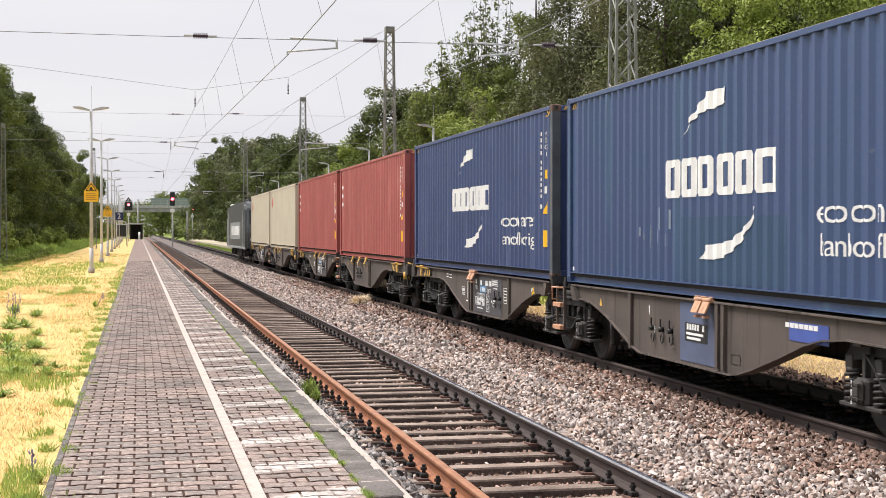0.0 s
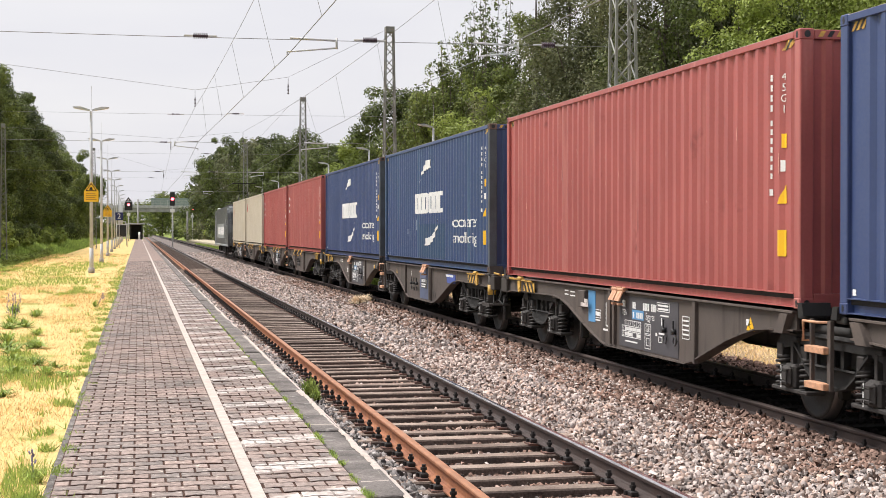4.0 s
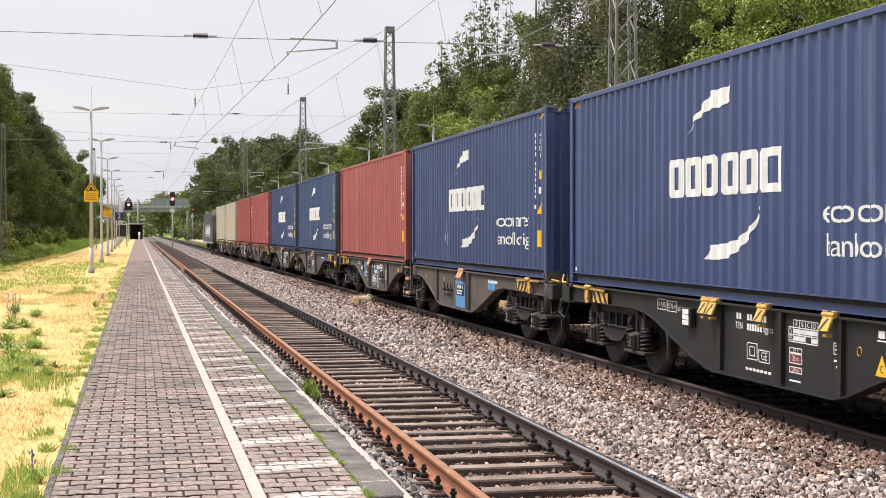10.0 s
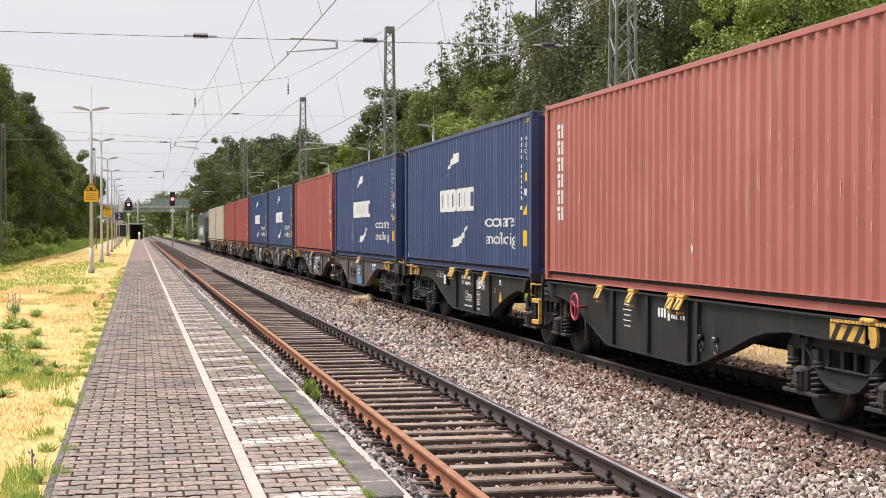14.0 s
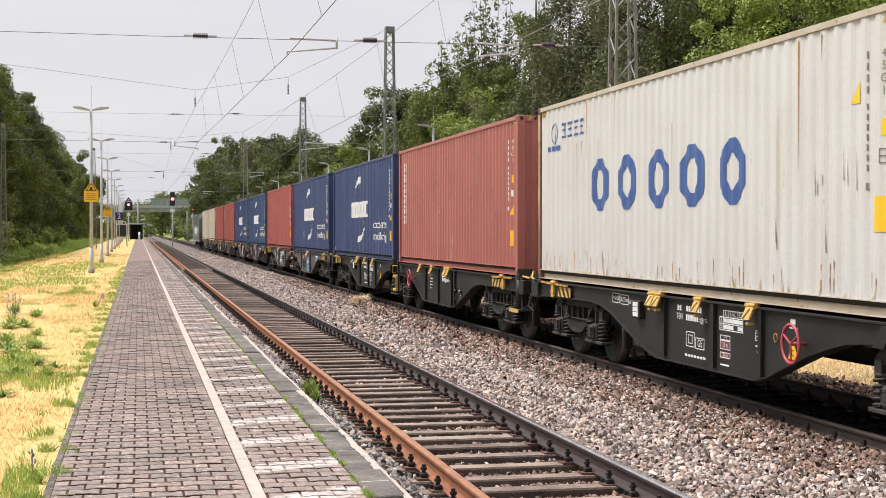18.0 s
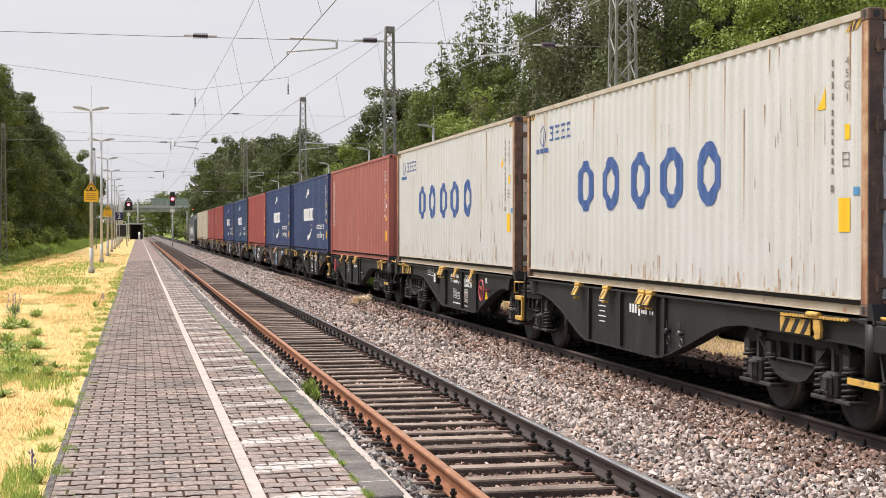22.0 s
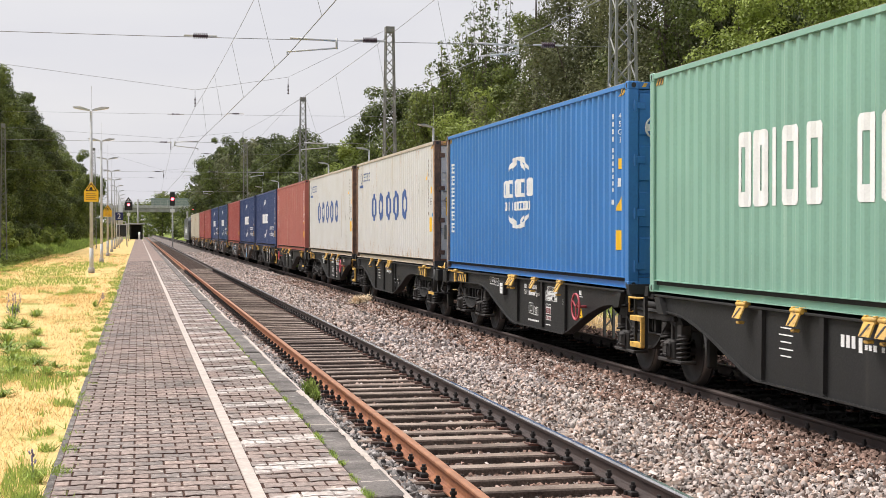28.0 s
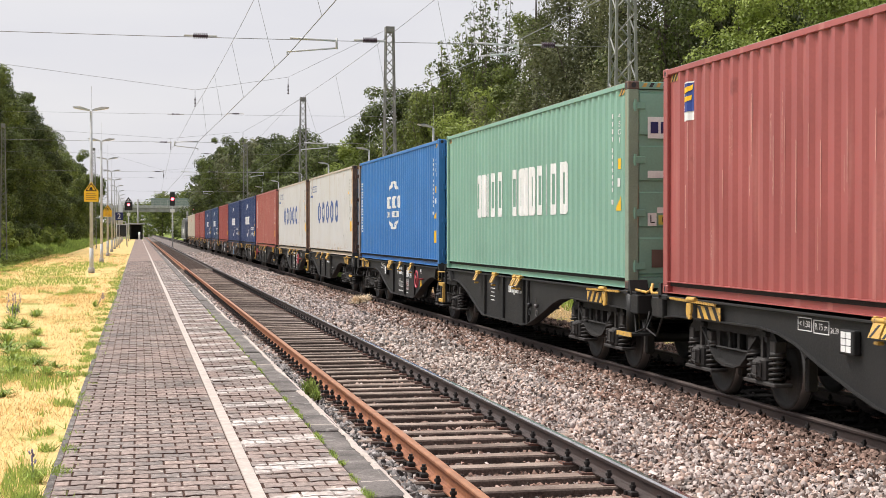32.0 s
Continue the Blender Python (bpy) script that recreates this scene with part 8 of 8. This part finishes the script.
weed(-1.95, 29.3, 0.33, 0.34, 60, M["blade"], 3, "broad-leaved green weed in the dry lawn", 0, 0.34)
weed(-2.45, 30.6, 0.33, 0.4, 40, M["blade"], 4, "green weed with blue-violet flower spikes", 4, 0.4)
weed(-2.25, 27.4, 0.33, 0.34, 40, M["blade"], 5, "green weed with blue-violet flower spikes", 3, 0.35)
weed(-1.95, 22.9, 0.33, 0.30, 60, M["blade"], 6, "broad-leaved green weed in the dry lawn", 0, 0.35)
weed(-1.6, 24.2, 0.33, 0.26, 50, M["blade"], 7, "broad-leaved green weed in the dry lawn", 0, 0.3)
weed(-2.1, 21.4, 0.33, 0.28, 50, M["blade"], 8, "broad-leaved green weed in the dry lawn", 0, 0.32)
weed(-1.3, 19.0, 0.33, 0.22, 50, M["blade"], 9, "broad-leaved green weed in the dry lawn", 0, 0.28)
weed(-1.75, 18.2, 0.33, 0.24, 50, M["blade"], 10, "broad-leaved green weed in the dry lawn", 0, 0.3)
weed(-0.75, 28.3, 0.33, 0.12, 24, M["blade"], 11, W, 0, 0.15)
weed(-0.95, 33.0, 0.33, 0.3, 24, M["blade"], 12, "green weed with blue-violet flower spikes", 2, 0.2)
weed(2.2, 19.0, -0.2, 0.5, 130, M["blade"], 13, "grass tuft growing in the ballast beside the platform", 0, 0.16)
weed(2.22, 18.6, -0.2, 0.38, 70, M["blade"], 14, "grass tuft growing in the ballast beside the platform", 0, 0.12)
weed(2.05, 16.9, -0.18, 0.2, 60, M["blade"], 15, "dry grass tuft in the ballast", 0, 0.1)
weed(1.95, 30.5, -0.18, 0.2, 50, M["blade"], 16, "grass tuft growing in the ballast beside the platform", 0, 0.16)
for k, (x, y) in enumerate(((6.3, 42.6), (6.5, 43.2), (6.7, 43.6))):
    weed(x, y, -0.18, 0.5, 170, M["bleached"], 20 + k, "bleached dry grass tuft on the ballast", 0, 0.38)
# small green tufts in the joint between paving and kerb
for k, y in enumerate((12.9, 12.75, 12.2, 11.3, 11.15, 10.1, 10.4, 15.4, 16.8, 9.6, 14.2, 13.4)):
    weed(1.385, y, PLAT_Z - 0.015, 0.07, 24, M["blade"], 40 + k, "tiny green tuft in the joint beside the kerb", 0, 0.05)


blades("joint_moss", [(x, y, PLAT_Z - 0.012) for x, y in zip(rng.normal(1.392, 0.012, 9000), 8.8 + 22 * rng.uniform(0, 1, 9000) ** 1.5) if noise.noise(Vector((0, y * 2.3, 6))) + 0.4 * noise.noise(Vector((x * 30, y * 9, 2))) > 0.1], 0.028, 0.004, M["blade"], "low green moss and grass in the joint beside the kerb", 0.8)
blades("joint_moss", [(x, y, PLAT_Z - 0.008) for x, y in zip(rng.normal(EDGE_L + 0.03, 0.04, 7000), 8.8 + 30 * rng.uniform(0, 1, 7000) ** 1.5) if noise.noise(Vector((x * 3, y * 1.7, 16))) + 0.4 * noise.noise(Vector((x * 30, y * 9, 12))) > 0.33], 0.022, 0.005, M["blade"], "low green grass creeping over the paving edge", 0.9)


# ---- paving bricks: rows across the platform in half bond ----
def paving():
    rnd = random.Random(5)
    row, ln = 0.1758, 0.203
    x_first, x_last = EDGE_L, KERB_X

    def brick(bm, x, y, half, mi):
        z = PLAT_Z + rnd.uniform(-0.006, 0.003)
        hx, hy = half, row / 2 - 0.0125
        c = 0.004
        # waisted outline: the long edges bow in at the middle, so that the rows interlock
        k = 0.017 if half > 0.08 else 0.0
        out = [(-1, -1, -0.3 * k), (-0.62, -1, 0), (-0.3, -1, k), (0.3, -1, k), (0.62, -1, 0), (1, -1, -0.3 * k), (1, 1, -0.3 * k), (0.62, 1, 0), (0.3, 1, k), (-0.3, 1, k), (-0.62, 1, 0), (-1, 1, -0.3 * k)]
        ms = [bm.verts.new((x + a * hx, y + b * (hy - w), z - c)) for a, b, w in out]
        ts = [bm.verts.new((x + a * (hx - c), y + b * (hy - w - c), z + rnd.uniform(-0.001, 0.001))) for a, b, w in out]
        vs = [bm.verts.new((x + a * hx, y + b * (hy - w), z - 0.03)) for a, b, w in out]
        fs, low = [bm.faces.new(ts)], []
        n = len(out)
        for i in range(n):
            j = (i + 1) % n
            fs.append(bm.faces.new((ms[i], ms[j], ts[j], ts[i])))
            low.append(bm.faces.new((vs[i], vs[j], ms[j], ms[i])))
        for f in fs:
            f.material_index = mi
        for f in low:
            f.material_index = 2

    shared = {}
    count = 0
    far = B()
    for r in range(-88, 420):
        y = 7.6 + r * row
        x = x_first + (0.0 if r % 2 else -ln / 2)
        while x < x_last - 0.02:
            a, b = max(x, x_first), min(x + ln, x_last)
            x += ln
            for lo, hi in ((a, min(b, LINE_X - 0.042)), (max(a, LINE_X + 0.042), b)):
                if hi - lo < 0.03:
                    continue
                xm, half = (lo + hi) / 2, (hi - lo) / 2 - 0.007
                mi = 0
                if 8.6 < y < 13.5 and count < 300:
                    key = (round(half, 3), mi)
                    if key not in shared:
                        bm = B()
                        brick(bm, 0, 0, half, 0)
                        w = M["paver_white"] if mi else M["paver"]
                        ob = part("paving_brick", bm, [w, w, M["joint"]], PLATFORM)
                        shared[key] = ob.data
                    else:
                        ob = new("paving_brick", shared[key])
                        ob.parent = PLATFORM
                    ob.location = (xm, y, rnd.uniform(-0.003, 0.003))
                    count += 1
                elif y < 81:
                    brick(far, xm, y, half, mi)
    tagged(part("paving", far, [M["paver"], M["paver_white"], M["joint"]], PLATFORM, "grey-red paving bricks in half bond"), kind="stuff")
    # beyond, the paving is closed by thin courses
    bm = B()
    for r in range(520):
        y = 81.3 + r * 0.42
        box(bm, EDGE_L, LINE_X - 0.045, y, y + 0.40, PLAT_Z - 0.03, PLAT_Z)
        box(bm, LINE_X + 0.045, KERB_X, y, y + 0.40, PLAT_Z - 0.03, PLAT_Z)
    tagged(part("far_paving", bm, M["paver_far"], PLATFORM), kind="stuff")


paving()


def motions():
    """The train rolls away along the second track, its wheels turning."""
    times = [i * 0.5 for i in range(65)]
    for ob, m in MOVERS:
        walk(ob, [(t, Matrix.Translation((0, way(t), 0)) @ m) for t in times])
    for ob, m, r in WHEELS:
        walk(ob, [(i * 0.1, m @ pose(0, 0, 0, -math.degrees(way(i * 0.1) / r))) for i in range(321)])


motions()
